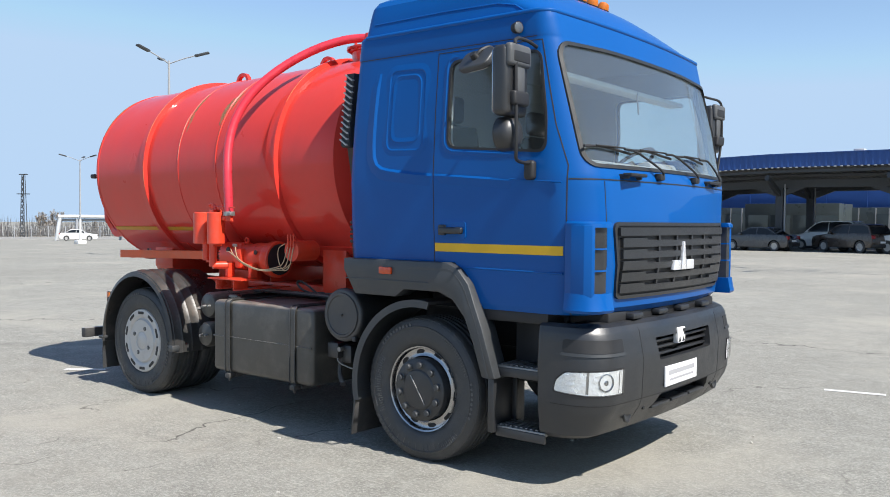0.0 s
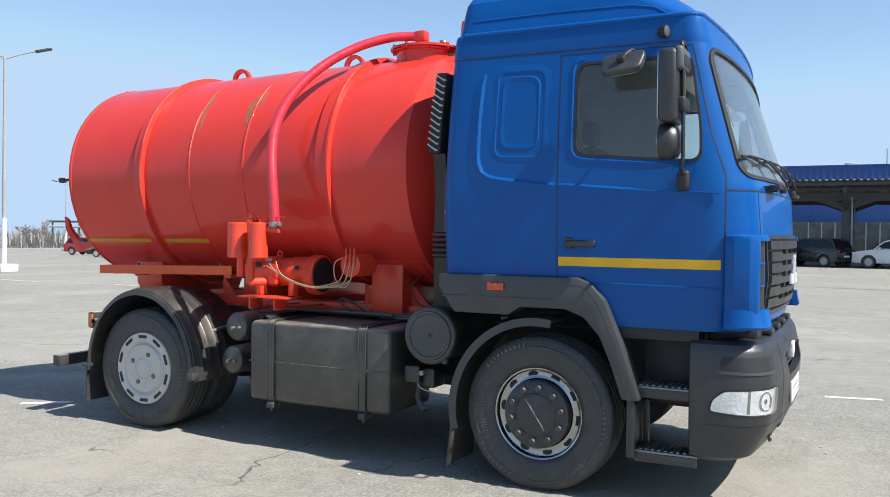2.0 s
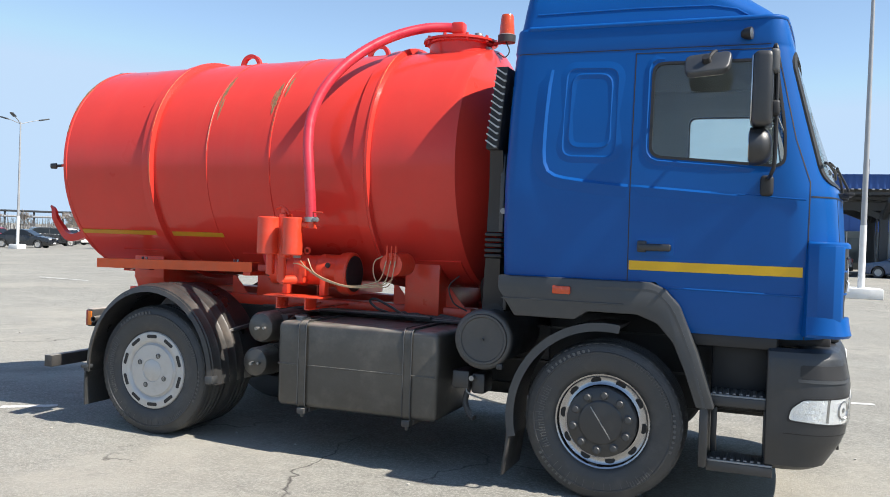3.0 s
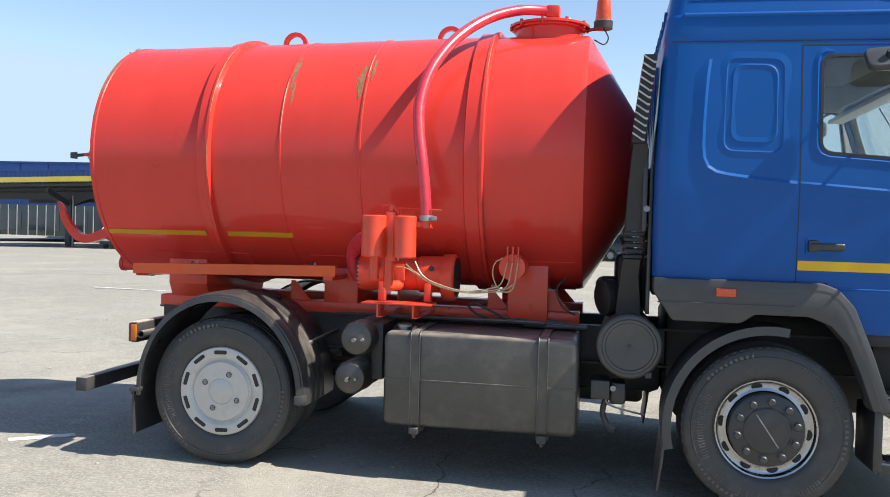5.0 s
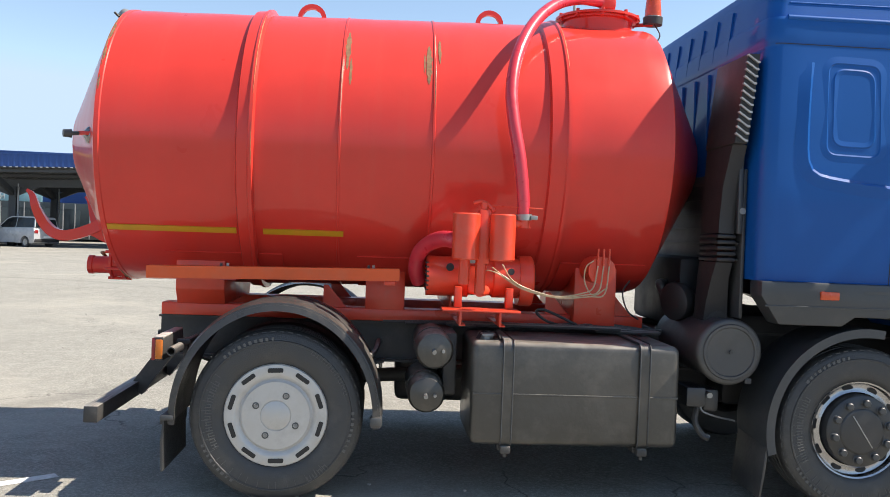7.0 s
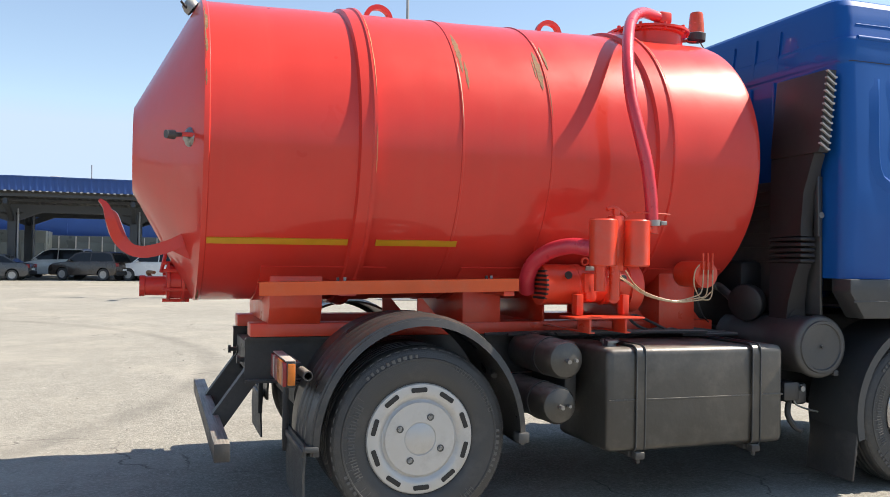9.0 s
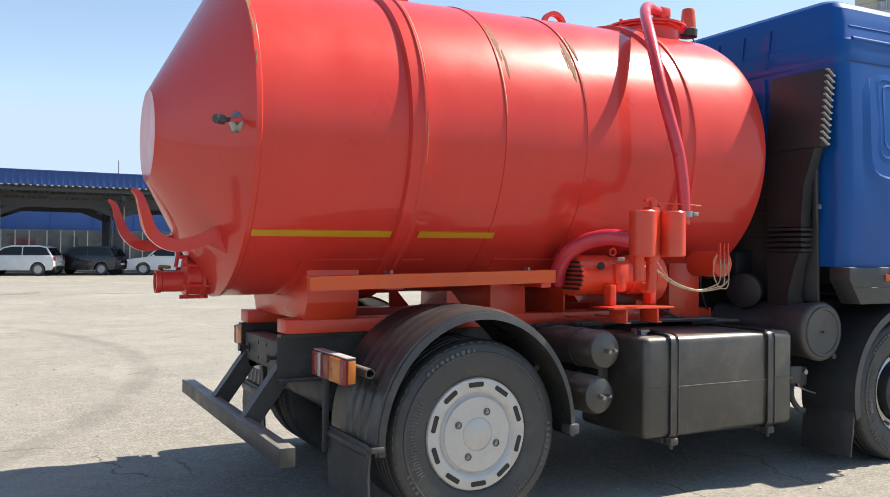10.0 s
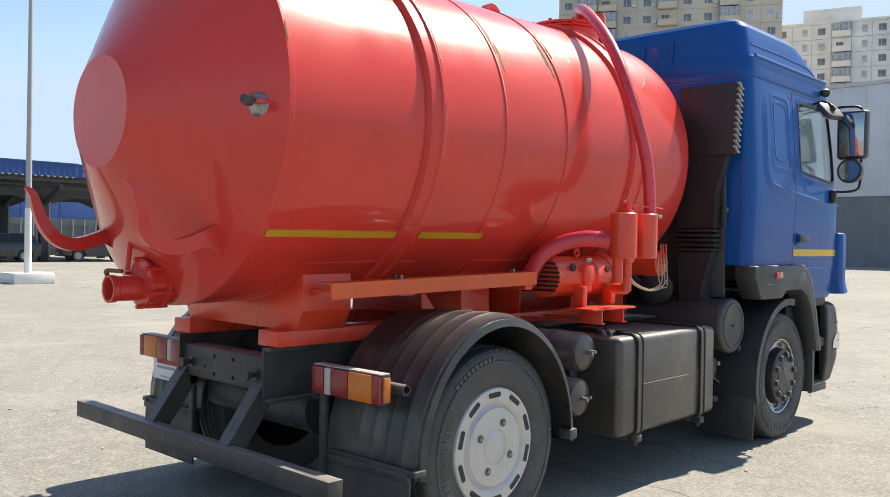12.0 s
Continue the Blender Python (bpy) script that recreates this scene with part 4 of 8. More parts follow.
# -- rear mudguards --
for s in (-1, 1):
    angs = [radians(184 - 188 * i / 40) for i in range(41)]
    sec = [(-1.245, 0.0), (-1.255, -0.035), (-1.24, -0.035), (-1.225, 0.012), (-1.165, 0.020), (-1.15, 0.028), (-1.135, 0.020), (-1.065, 0.021), (-1.05, 0.029), (-1.035, 0.021), (-0.965, 0.021), (-0.95, 0.029), (-0.935, 0.021), (-0.865, 0.021), (-0.85, 0.028), (-0.835, 0.020), (-0.66, 0.014), (-0.60, 0.012), (-0.60, -0.004), (-0.80, 0.004), (-1.20, 0.0)]
    bm = B()
    rr = [[bm.verts.new((0.0 + (0.655 + o) * math.cos(a) * 0.905, -s * y, 0.49 + (0.655 + o) * math.sin(a))) for y, o in sec] for a in angs]
    k = len(sec)
    for p, q in zip(rr, rr[1:]):
        for j in range(k):
            bm.faces.new((p[j], p[(j + 1) % k], q[(j + 1) % k], q[j]))
    bm.faces.new(rr[0]), bm.faces.new(rr[-1])
    bmesh.ops.recalc_face_normals(bm, faces=bm.faces)
    guard = part("rear_mudguard", bm, GUARD, truck, "dark ribbed plastic mudguard, dusty on top")
    part("mudguard_clip", bx(B(), 0.545, 0.615, s * 1.18, s * 1.262, 0.455, 0.515, 0.012), TRIM, guard)
    part("mudguard_clip", bx(B(), -0.64, -0.565, s * 1.20, s * 1.262, 0.47, 0.50, 0.008), TRIM, guard)
    part("mudguard_stay", tube(B(), [(0.50, s * 1.0, 0.80), (0.56, s * 0.8, 0.84), (0.58, s * 0.47, 0.86)], 0.018, 8), BLACK, guard)
    bm = B()
    sweep(bm, [(-0.625, s * 0.93, 0.50), (-0.635, s * 0.93, 0.34), (-0.628, s * 0.93, 0.17)], [(-0.29, -0.006), (0.29, -0.006), (0.29, 0.006), (-0.29, 0.006)], up=(1, 0, 0))
    part("mud_flap", bm, RUBBER, guard, "scuffed black rubber mud flap")
    part("flap_strip", bx(B(), -0.648, -0.628, s * 0.64, s * 1.22, 0.44, 0.475, 0.004), BLACK, guard)

# -- right side equipment --
bm = bx(B(), 1.13, 2.385, -1.205, -0.56, 0.355, 0.965, 0.045, 4)
ft = part("fuel_tank", bm, TANKGREY, truck, "dusty dark grey fuel tank held by two straps")
part("tank_seam", bx(B(), 1.14, 2.375, -1.209, -1.203, 0.652, 0.664, 0.002), TANKGREY, ft)
for x0 in (1.315, 2.135):
    o = 0.007
    loop = [(x0 + 0.03, y, z) for y, z in rounded([(-1.205 - o, 0.355 - o), (-1.205 - o, 0.965 + o), (-0.56, 0.965 + o), (-0.56, 0.355 - o)], 0.062, 5)]
    strap = part("tank_strap", sweep(B(), loop + [loop[0]], [(-0.004, -0.032), (0.006, -0.026), (0.006, 0.026), (-0.004, 0.032)], up=(1, 0, 0)), TANKGREY, ft)
    for dx in (0.0, 0.06):
        edge = [(x0 + dx, y, z) for y, z in rounded([(-1.212 - o, 0.355 - o), (-1.212 - o, 0.972 + o), (-0.56, 0.972 + o), (-0.56, 0.355 - o)], 0.062, 5)]
        part("strap_edge", sweep(B(), edge + [edge[0]], circle(0.0045, 6), up=(1, 0, 0)), TRIM, strap, "worn bright strap edge")
    bm = B()
    bx(bm, x0, x0 + 0.06, -1.22, -1.16, 0.31, 0.352, 0.006)
    cy(bm, (x0 + 0.03, -1.19, 0.285), (x0 + 0.03, -1.19, 0.315), 0.012, seg=8)
    part("strap_clamp", bm, BLACK, ft)
    part("tank_bracket", bx(B(), x0 - 0.01, x0 + 0.07, -1.15, -0.47, 0.315, 0.352, 0.005), BLACK, ft)
bm = B()
lathe(bm, [(0, 1.005), (0.045, 1.005), (0.055, 0.998), (0.055, 0.985), (0.042, 0.982), (0.042, 0.955), (0, 0.955)], Matrix.Translation((1.23, -1.04, 0)), 24)
part("filler_cap", bm, STEEL, ft)
part("cap_strap", sweep(B(), smooth_path([(1.17, -1.10, 0.972), (1.20, -1.06, 1.006), (1.25, -1.03, 1.010), (1.30, -1.06, 0.990), (1.31, -1.12, 0.972)], 5), [(-0.012, -0.002), (0.012, -0.002), (0.012, 0.002), (-0.012, 0.002)]), GASKET, ft, "black rubber cap strap")
for x0, z0, r in ((0.915, 0.89, 0.115), (0.875, 0.625, 0.112)):
    bm = B()
    lathe(bm, [(0, 0.0), (r * 0.55, -0.008), (r * 0.88, -0.022), (r, -0.045), (r, -0.62), (0, -0.64)], Matrix.Translation((x0, -1.12, z0)) @ Matrix.Rotation(radians(90), 4, "X"), 36)
    at = part("air_tank", bm, TANKGREY, truck, "black compressed-air cylinder with a drain plug")
    part("drain_plug", cy(B(), (x0 - 0.005, -1.155, z0 - 0.005), (x0 - 0.005, -1.11, z0), 0.013, seg=8), STEEL, at)
    part("drain_plug", cy(B(), (x0 + 0.05, -1.14, z0), (x0 + 0.05, -1.10, z0), 0.010, seg=8), STEEL, at)
    part("tank_band", cy(B(), (x0, -0.90, z0), (x0, -0.86, z0), r + 0.005, seg=32), BLACK, at)
part("air_tank_bracket", bx(B(), 0.98, 1.06, -0.95, -0.47, 0.60, 0.98, 0.01), BLACK, truck)
bm = B()
lathe(bm, [(0, -0.012), (0.02, -0.010), (0.12, -0.004), (0.145, -0.004), (0.150, 0.004), (0.165, 0.004), (0.170, -0.006), (0.184, -0.006), (0.196, -0.014), (0.202, -0.03), (0.202, -0.055), (0.194, -0.06), (0.194, -0.10), (0.188, -0.105), (0.188, -0.40), (0.182, -0.41), (0.182, -0.86), (0, -0.86)], Matrix.Translation((2.69, -1.195, 0.945)) @ Matrix.Rotation(radians(90), 4, "X"), 48)
af = part("air_filter", bm, FILTER, truck, "black drum-shaped air filter housing")
part("filter_clip", cy(B(), (2.69, -1.203, 0.945), (2.69, -1.19, 0.945), 0.010, seg=12), BLACK, af)
part("filter_latch", bx(B(), 2.79, 2.83, -1.19, -1.15, 0.755, 0.79, 0.006), BLACK, af)
bm = B()
bx(bm, 2.46, 2.58, -1.12, -0.9, 0.595, 0.715, 0.012)
bx(bm, 2.58, 2.68, -1.08, -0.9, 0.56, 0.70, 0.02)
vb = part("valve_box", bm, PLASTIC, truck, "small black valve box with a tap")
part("valve_tap", cy(B(), (2.60, -1.13, 0.67), (2.60, -1.06, 0.67), 0.018, seg=12), STEEL, vb)
part("valve_hose", tube(B(), [(2.56, -1.05, 0.60), (2.54, -1.06, 0.50), (2.58, -1.08, 0.42), (2.62, -1.10, 0.40)], 0.02, 8), BLACK, vb)
part("valve_hose", tube(B(), [(2.58, -1.08, 0.66), (2.56, -1.10, 0.58), (2.64, -1.09, 0.54), (2.80, -1.04, 0.50)], 0.006, 6), STEEL, vb)
# Plain box added to hide the sunlit ground behind the frame
part("battery_box", bx(B(), 0.72, 2.86, 0.52, 1.10, 0.27, 0.94, 0.05, 3), BLACK, truck, "plain black box added on the far side of the frame")
# cables on the frame
rnd = random.Random(11)
for k in range(5):
    y0 = -0.58 - 0.03 * k
    part("cable", tube(B(), [(0.6 + 0.15 * k, y0, 1.0), (1.1, y0 + 0.03 * rnd.random(), 1.01), (1.7 + 0.1 * k, y0 - 0.05, 1.015), (2.0, y0 + 0.02, 1.03 - 0.01 * k), (2.42, y0, 0.99)], 0.012, 6), BLACK, truck)
part("cable", tube(B(), [(1.75, -0.64, 1.02), (1.66, -0.66, 1.05), (1.60, -0.66, 1.10), (1.64, -0.66, 1.12), (1.75, -0.66, 1.08), (1.92, -0.68, 1.0)], 0.010, 6), BLACK, truck)
part("cable", tube(B(), [(2.26, -0.5, 1.32), (2.20, -0.55, 1.24), (2.24, -0.55, 1.12), (2.33, -0.5, 1.06)], 0.006, 6), BLACK, truck)
part("filter_pipe", tube(B(), [(2.60, -0.60, 1.05), (2.52, -0.55, 1.20), (2.50, -0.40, 1.30), (2.62, -0.2, 1.3)], 0.03, 10), BLACK, truck)
part("turbo_pipe", lathe(B(), [(0, 0.005), (0.10, 0.0), (0.125, 0.015), (0.13, 0.04), (0.12, 0.10), (0.07, 0.16), (0, 0.16)], Matrix.Translation((2.50, -0.66, 1.20)) @ Matrix.Rotation(radians(25), 4, "Z") @ Matrix.Rotation(radians(85), 4, "Y"), 28), DUCT, truck)

before_cab = set(bpy.data.objects)
# -- cab --
CAB = [  # z, rear x, front x, half width, front corner radius, bulge of the front
    (1.09, 2.86, 4.82, 1.206, 0.28, 0.10), (1.13, 2.83, 4.86, 1.222, 0.29, 0.10), (1.40, 2.815, 4.90, 1.241, 0.30, 0.11),
    (1.66, 2.81, 4.90, 1.256, 0.30, 0.12), (1.93, 2.81, 4.880, 1.268, 0.30, 0.13), (2.02, 2.81, 4.85, 1.265, 0.29, 0.13),
    (2.40, 2.82, 4.715, 1.245, 0.21, 0.10), (2.76, 2.835, 4.595, 1.215, 0.14, 0.07), (2.80, 2.84, 4.583, 1.212, 0.135, 0.07),
    (2.82, 2.835, 4.578, 1.214, 0.13, 0.07), (2.955, 2.85, 4.545, 1.210, 0.11, 0.07), (2.972, 2.855, 4.538, 1.202, 0.11, 0.07), (2.978, 2.86, 4.525, 1.170, 0.13, 0.08),
    (3.05, 2.87, 4.46, 1.155, 0.22, 0.10), (3.13, 2.88, 4.37, 1.142, 0.28, 0.13), (3.20, 2.89, 4.27, 1.125, 0.32, 0.15), (3.245, 2.905, 4.18, 1.09, 0.34, 0.16), (3.275, 2.94, 4.05, 1.03, 0.36, 0.16), (3.290, 3.00, 3.88, 0.95, 0.38, 0.15),
]
BUMPER = [
    (0.335, 4.45, 4.79, 1.19, 0.20, 0.08), (0.36, 4.45, 4.84, 1.215, 0.21, 0.08), (0.50, 4.45, 4.93, 1.238, 0.24, 0.09), (0.56, 4.45, 4.95, 1.245, 0.25, 0.09),
    (0.80, 4.45, 4.96, 1.250, 0.26, 0.09), (0.98, 4.45, 4.925, 1.240, 0.26, 0.09), (1.02, 4.45, 4.90, 1.225, 0.25, 0.09), (1.04, 4.45, 4.86, 1.195, 0.23, 0.09),
]


def ring(xr, xf, hw, rf, bulge, rr=0.09, o=0.0):
    """One level's outline, from the right side round the nose to the left side and the back."""
    xr, xf, hw = xr - o, xf + o, hw + o
    pts = []
    yc = hw - rf
    fx = xf - bulge * (yc / hw) ** 2
    n = 10
    for i in range(n + 1):
        pts.append((xr + rr + (fx - rf - xr - rr) * i / n, -hw))
    for i in range(1, 9):
        a = radians(90 * i / 8)
        pts.append((fx - rf + rf * math.sin(a), -yc - rf * math.cos(a)))
    m = 16
    for i in range(1, m):
        y = -yc + 2 * yc * i / m
        pts.append((xf - bulge * (y / hw) ** 2, y))
    front_right = pts[:n + 9]
    left = [(x, -y) for x, y in reversed(front_right)]
    pts = front_right + pts[n + 9:] + left
    for i in range(1, 5):
        a = radians(90 * i / 4)
        pts.append((xr + rr - rr * math.sin(a), hw - rr + rr * math.cos(a)))
    for i in range(1, 8):
        pts.append((xr, (hw - rr) * (1 - 2 * i / 8)))
    for i in range(0, 4):
        a = radians(90 * i / 4)
        pts.append((xr + rr - rr * math.cos(a), -(hw - rr) - rr * math.sin(a)))
    return pts


def loft(table, o=0.0, steps=3, rr=0.09, oz=None):
    """Closed body through the table's levels, pushed out by o."""
    bm = B()
    rows = []
    oz = o if oz is None else oz
    for i, (a, b) in enumerate(zip(table, table[1:])):
        for j in range(steps):
            rows.append([u + (v - u) * j / steps for u, v in zip(a, b)])
    rows.append(list(table[-1]))
    z0, z1 = table[0][0], table[-1][0]
    rings = []
    for z, xr, xf, hw, rf, bu in rows:
        zz = z + oz * (2 * (z - z0) / (z1 - z0) - 1)
        rings.append([bm.verts.new((x, y, zz)) for x, y in ring(xr, xf, hw, rf, bu, rr, o)])
    k = len(rings[0])
    for p, q in zip(rings, rings[1:]):
        for j in range(k):
            bm.faces.new((p[j], p[(j + 1) % k], q[(j + 1) % k], q[j]))
    bm.faces.new(rings[0][::-1])
    bm.faces.new(rings[-1])
    bmesh.ops.recalc_face_normals(bm, faces=bm.faces)
    return bm


def side_cut(pts, s, r=0.0, n=5):
    bm = B()
    return prism(bm, rounded(pts, r, n) if r else pts, "y", s * 0.8, s * 1.6)


def front_cut(pts, r=0.0, x0=4.2, x1=5.3):
    bm = B()
    return prism(bm, rounded(pts, r, 5) if r else pts, "x", x0, x1)


def arch():
    return prism(B(), [(2.3, 0.9), (2.3, 1.385), (3.80, 1.385), (3.96, 1.22), (4.06, 0.9)], "y", -2, 2)


def conform(name, table, keep, drop, out, depth, mat, parent, label="", arch_cut=False):
    """A plate that follows a lofted body: kept inside keep, cut away inside drop."""
    mods = [("DIFFERENCE", loft(table, out - depth, oz=0.0)), ("INTERSECT", keep)] + [("DIFFERENCE", d) for d in drop]
    if arch_cut:
        mods.append(("DIFFERENCE", arch()))
    me = carve(loft(table, out, oz=0.0), mods)
    return part_mesh(name, me, mat, parent, label, angle=30)


def half_width(z):
    """Half the cab's width at a height."""
    for a, b in zip(CAB, CAB[1:]):
        if a[0] <= z <= b[0]:
            return a[3] + (b[3] - a[3]) * (z - a[0]) / (b[0] - a[0])
    return CAB[-1][3]


def rib(name, pts, s, r):
    """A half-round pressed rib along (x, z) points of the cab's side."""
    part(name, sweep(B(), [(x, s * (half_width(z) - r * 0.30), z) for x, z in pts], circle(r, 10), up=(0, 1, 0)), BLUE, cab)


def pressed_step(name, pts, s, w, h, run, closed=False):
    """A pressed step along (x, z) points: a ramp of width w rises by h to the right of the way and fades out over run."""
    bm = B()
    n = len(pts)
    rows = []
    far = sum((Vector(b) - Vector(a)).length for a, b in zip(pts, pts[1:]))
    gone = 0.0
    for i, p in enumerate(pts):
        p = Vector(p)
        q0, q1 = (pts[i - 1], pts[(i + 1) % n]) if closed else (pts[max(0, i - 1)], pts[min(n - 1, i + 1)])
        d = (Vector(q1) - Vector(q0)).normalized()
        gone += (p - Vector(pts[i - 1])).length if i else 0.0
        k = 1.0 if closed else min(1.0, max(0.05, min(gone, far - gone) / 0.04))
        row = []
        for o, g in ((-0.004, -0.004), (0, 0), (w, h), (w + run, -0.001)):
            x, z = p.x + d.y * o, p.y - d.x * o
            row.append(bm.verts.new((x, s * (half_width(z) + (g * k if g > 0 else g)), z)))
        rows.append(row)
    for p, q in zip(rows, rows[1:] + ([rows[0]] if closed else [])):
        for j in range(3):
            bm.faces.new((p[j], p[j + 1], q[j + 1], q[j]) if s < 0 else (q[j], q[j + 1], p[j + 1], p[j]))
    part(name, bm, BLUE, cab, angle=16)


WIN = [(3.735, 2.72), (3.735, 2.145), (4.505, 2.085), (4.50, 2.30), (4.435, 2.72)]
WIND = [(-1.155, 2.005), (1.155, 2.005), (1.160, 2.765), (0.6, 2.785), (-0.6, 2.785), (-1.160, 2.765)]


def grown(pts, d):
    cx, cyy = sum(p[0] for p in pts) / len(pts), sum(p[1] for p in pts) / len(pts)
    out = []
    n = len(pts)
    area = sum(pts[i][0] * pts[(i + 1) % n][1] - pts[(i + 1) % n][0] * pts[i][1] for i in range(n))
    sg = 1 if area > 0 else -1
    for i in range(n):
        p, a, b = Vector(pts[i]), Vector(pts[i - 1]), Vector(pts[(i + 1) % n])
        n1 = Vector(((p - a).y, -(p - a).x)).normalized() * sg
        n2 = Vector(((b - p).y, -(b - p).x)).normalized() * sg
        k = (n1 + n2)
        out.append(tuple(p + k * (d / max(0.3, k.length_squared / 2))))
    return out


me = carve(loft(CAB), [("DIFFERENCE", loft(CAB, -0.035)), ("DIFFERENCE", side_cut(WIN, -1, 0.07)), ("DIFFERENCE", side_cut(WIN, 1, 0.07)), ("DIFFERENCE", front_cut(WIND, 0.10)), ("DIFFERENCE", arch())])
cab = part_mesh("cab", me, BLUE, truck, "glossy blue high-roof sleeper cab", angle=24)
me = carve(loft(CAB, -0.04), [("DIFFERENCE", loft(CAB, -0.06)), ("DIFFERENCE", side_cut(WIN, -1, 0.07)), ("DIFFERENCE", side_cut(WIN, 1, 0.07)), ("DIFFERENCE", front_cut(WIND, 0.10)), ("DIFFERENCE", arch())])
part_mesh("cab_lining", me, INTERIOR, cab, "grey interior lining")
wg = conform("windscreen", CAB, front_cut(grown(WIND, 0.004), 0.10), [], -0.006, 0.006, WIND_GLASS, cab, "large curved windscreen")
wg.visible_shadow = False
conform("windscreen_seal", CAB, front_cut(grown(WIND, 0.012), 0.11), [front_cut(grown(WIND, -0.011), 0.09)], 0.007, 0.03, SEAL, cab)
for s in (-1, 1):
    g = conform("door_window", CAB, side_cut(grown(WIN, 0.004), s, 0.07), [], -0.008, 0.005, SIDE_GLASS, cab, "tinted door window")
    g.visible_shadow = False
    conform("door_window_seal", CAB, side_cut(grown(WIN, 0.005), s, 0.075), [side_cut(grown(WIN, -0.011), s, 0.065)], 0.004, 0.03, GASKET, cab)
    pressed_step("window_lip", [(3.80, 2.732), (3.76, 2.732), (3.735, 2.715), (3.723, 2.68), (3.723, 2.50), (3.723, 2.30), (3.723, 2.215), (3.728, 2.175), (3.748, 2.146), (3.785, 2.131), (3.95, 2.118), (4.15, 2.102), (4.34, 2.087)], s, 0.011, 0.007, 0.030)
    DOOR = [(3.625, 1.0), (4.645, 1.0), (4.645, 2.0), (4.56, 2.25), (4.44, 2.785), (3.625, 2.785)]
    conform("door_gap", CAB, side_cut(DOOR, s), [side_cut(grown(DOOR, -0.006), s)], 0.0012, 0.01, GASKET, cab, arch_cut=True)
    conform("reflective_tape", CAB, side_cut([(3.635, 1.455), (4.62, 1.455), (4.62, 1.512), (3.635, 1.512)], s), [], 0.003, 0.008, YELLOW, cab, "yellow reflective tape")
    PAN = [(3.200, 2.158), (3.520, 2.150), (3.520, 2.690), (3.212, 2.698)]
    pressed_step("panel_step", rounded(PAN, 0.06, 6), s, 0.009, 0.0045, 0.05, True)
    pressed_step("panel_plateau", rounded([(3.232, 2.675), (3.498, 2.668), (3.498, 2.192), (3.222, 2.198)], 0.085, 6), s, 0.009, 0.0045, 0.035, True)
    pressed_step("pressed_rib", [(3.118, 2.70), (3.106, 2.60), (3.096, 2.45), (3.090, 2.30), (3.089, 2.18), (3.096, 2.11), (3.118, 2.062), (3.16, 2.036), (3.22, 2.022), (3.315, 2.009), (3.45, 1.993), (3.54, 1.984), (3.617, 1.977)], s, 0.018, 0.014, 0.075)
    pressed_step("belt_rib", [(3.632, 1.976), (3.70, 1.971), (3.95, 1.952), (4.10, 1.940), (4.264, 1.927)], s, 0.013, 0.010, 0.06)
    rib("belt_rib", [(4.25, 1.925), (4.45, 1.911), (4.62, 1.899)], s, 0.005)
    rib("sill_rib", [(3.64, 1.356), (4.10, 1.352), (4.62, 1.345)], s, 0.007)
    rib("roof_crease", [(2.98, 3.07), (3.6, 3.075), (4.06, 3.065), (4.20, 3.035), (4.27, 2.99)], s, 0.007)
    conform("roof_seam", CAB, side_cut([(2.88, 2.805), (4.40, 2.805), (4.40, 2.810), (2.88, 2.810)], s), [], 0.001, 0.01, GASKET, cab)
    # corner air deflector
    fin = [(4.60, 1.10), (4.648, 1.262), (4.70, 1.283), (4.785, 1.279), (4.826, 1.254), (4.838, 1.236), (4.826, 1.224), (4.76, 1.18)]
    full = [(4.60, 1.10), (4.648, 1.262), (4.70, 1.284), (4.785, 1.278), (4.835, 1.240), (4.872, 1.165), (4.872, 1.07), (4.70, 1.05)]
    bm = B()
    prism(bm, fin, "z", 1.20, 1.64, 0.004)
    for levels in (((1.118, 0.008), (1.135, 0.020), (1.165, 0.012), (1.235, 0.0)), ((1.628, 0.0), (1.652, -0.004), (1.664, -0.020))):
        rows = [[bm.verts.new((x + g * (x > 4.7), s * (y + g * (y > 1.2)), z)) for x, y in full] for z, g in levels]
        for p_, q_ in zip(rows, rows[1:]):
            for j in range(len(full)):
                bm.faces.new((p_[j], p_[(j + 1) % len(full)], q_[(j + 1) % len(full)], q_[j]))
        bm.faces.new(rows[0]), bm.faces.new(rows[-1])
    for v in bm.verts:
        if v.co.y * s < 0:
            v.co.y = -v.co.y
    bmesh.ops.recalc_face_normals(bm, faces=bm.faces)
    part("air_deflector", bm, BLUE, cab, "blue corner air deflector")
    part("deflector_slot", prism(B(), [(4.74, s * 1.18), (4.815, s * 1.222), (4.848, s * 1.160), (4.846, s * 1.10), (4.74, s * 1.08)], "z", 1.22, 1.635), PLASTIC, cab, "dark recessed air slot")
    for z in (1.365, 1.495):
        part("deflector_fin", prism(B(), [(4.74, s * 1.18), (4.828, s * 1.226), (4.856, s * 1.180), (4.85, s * 1.10), (4.74, s * 1.08)], "z", z, z + 0.010), BLUE, cab)
    # door handle
    bm = B()
    prism(bm, rounded([(3.675, 1.545), (3.90, 1.545), (3.90, 1.655), (3.675, 1.655)], 0.02, 3), "y", s * 1.240, s * 1.2615)
    part("handle_recess", bm, BLUE, cab)
    bm = bx(B(), 3.69, 3.885, s * 1.262, s * 1.296, 1.575, 1.618, 0.012, 3)
    bx(bm, 3.685, 3.74, s * 1.255, s * 1.290, 1.565, 1.635, 0.01)
    part("door_handle", bm, PLASTIC, cab, "black plastic door handle")
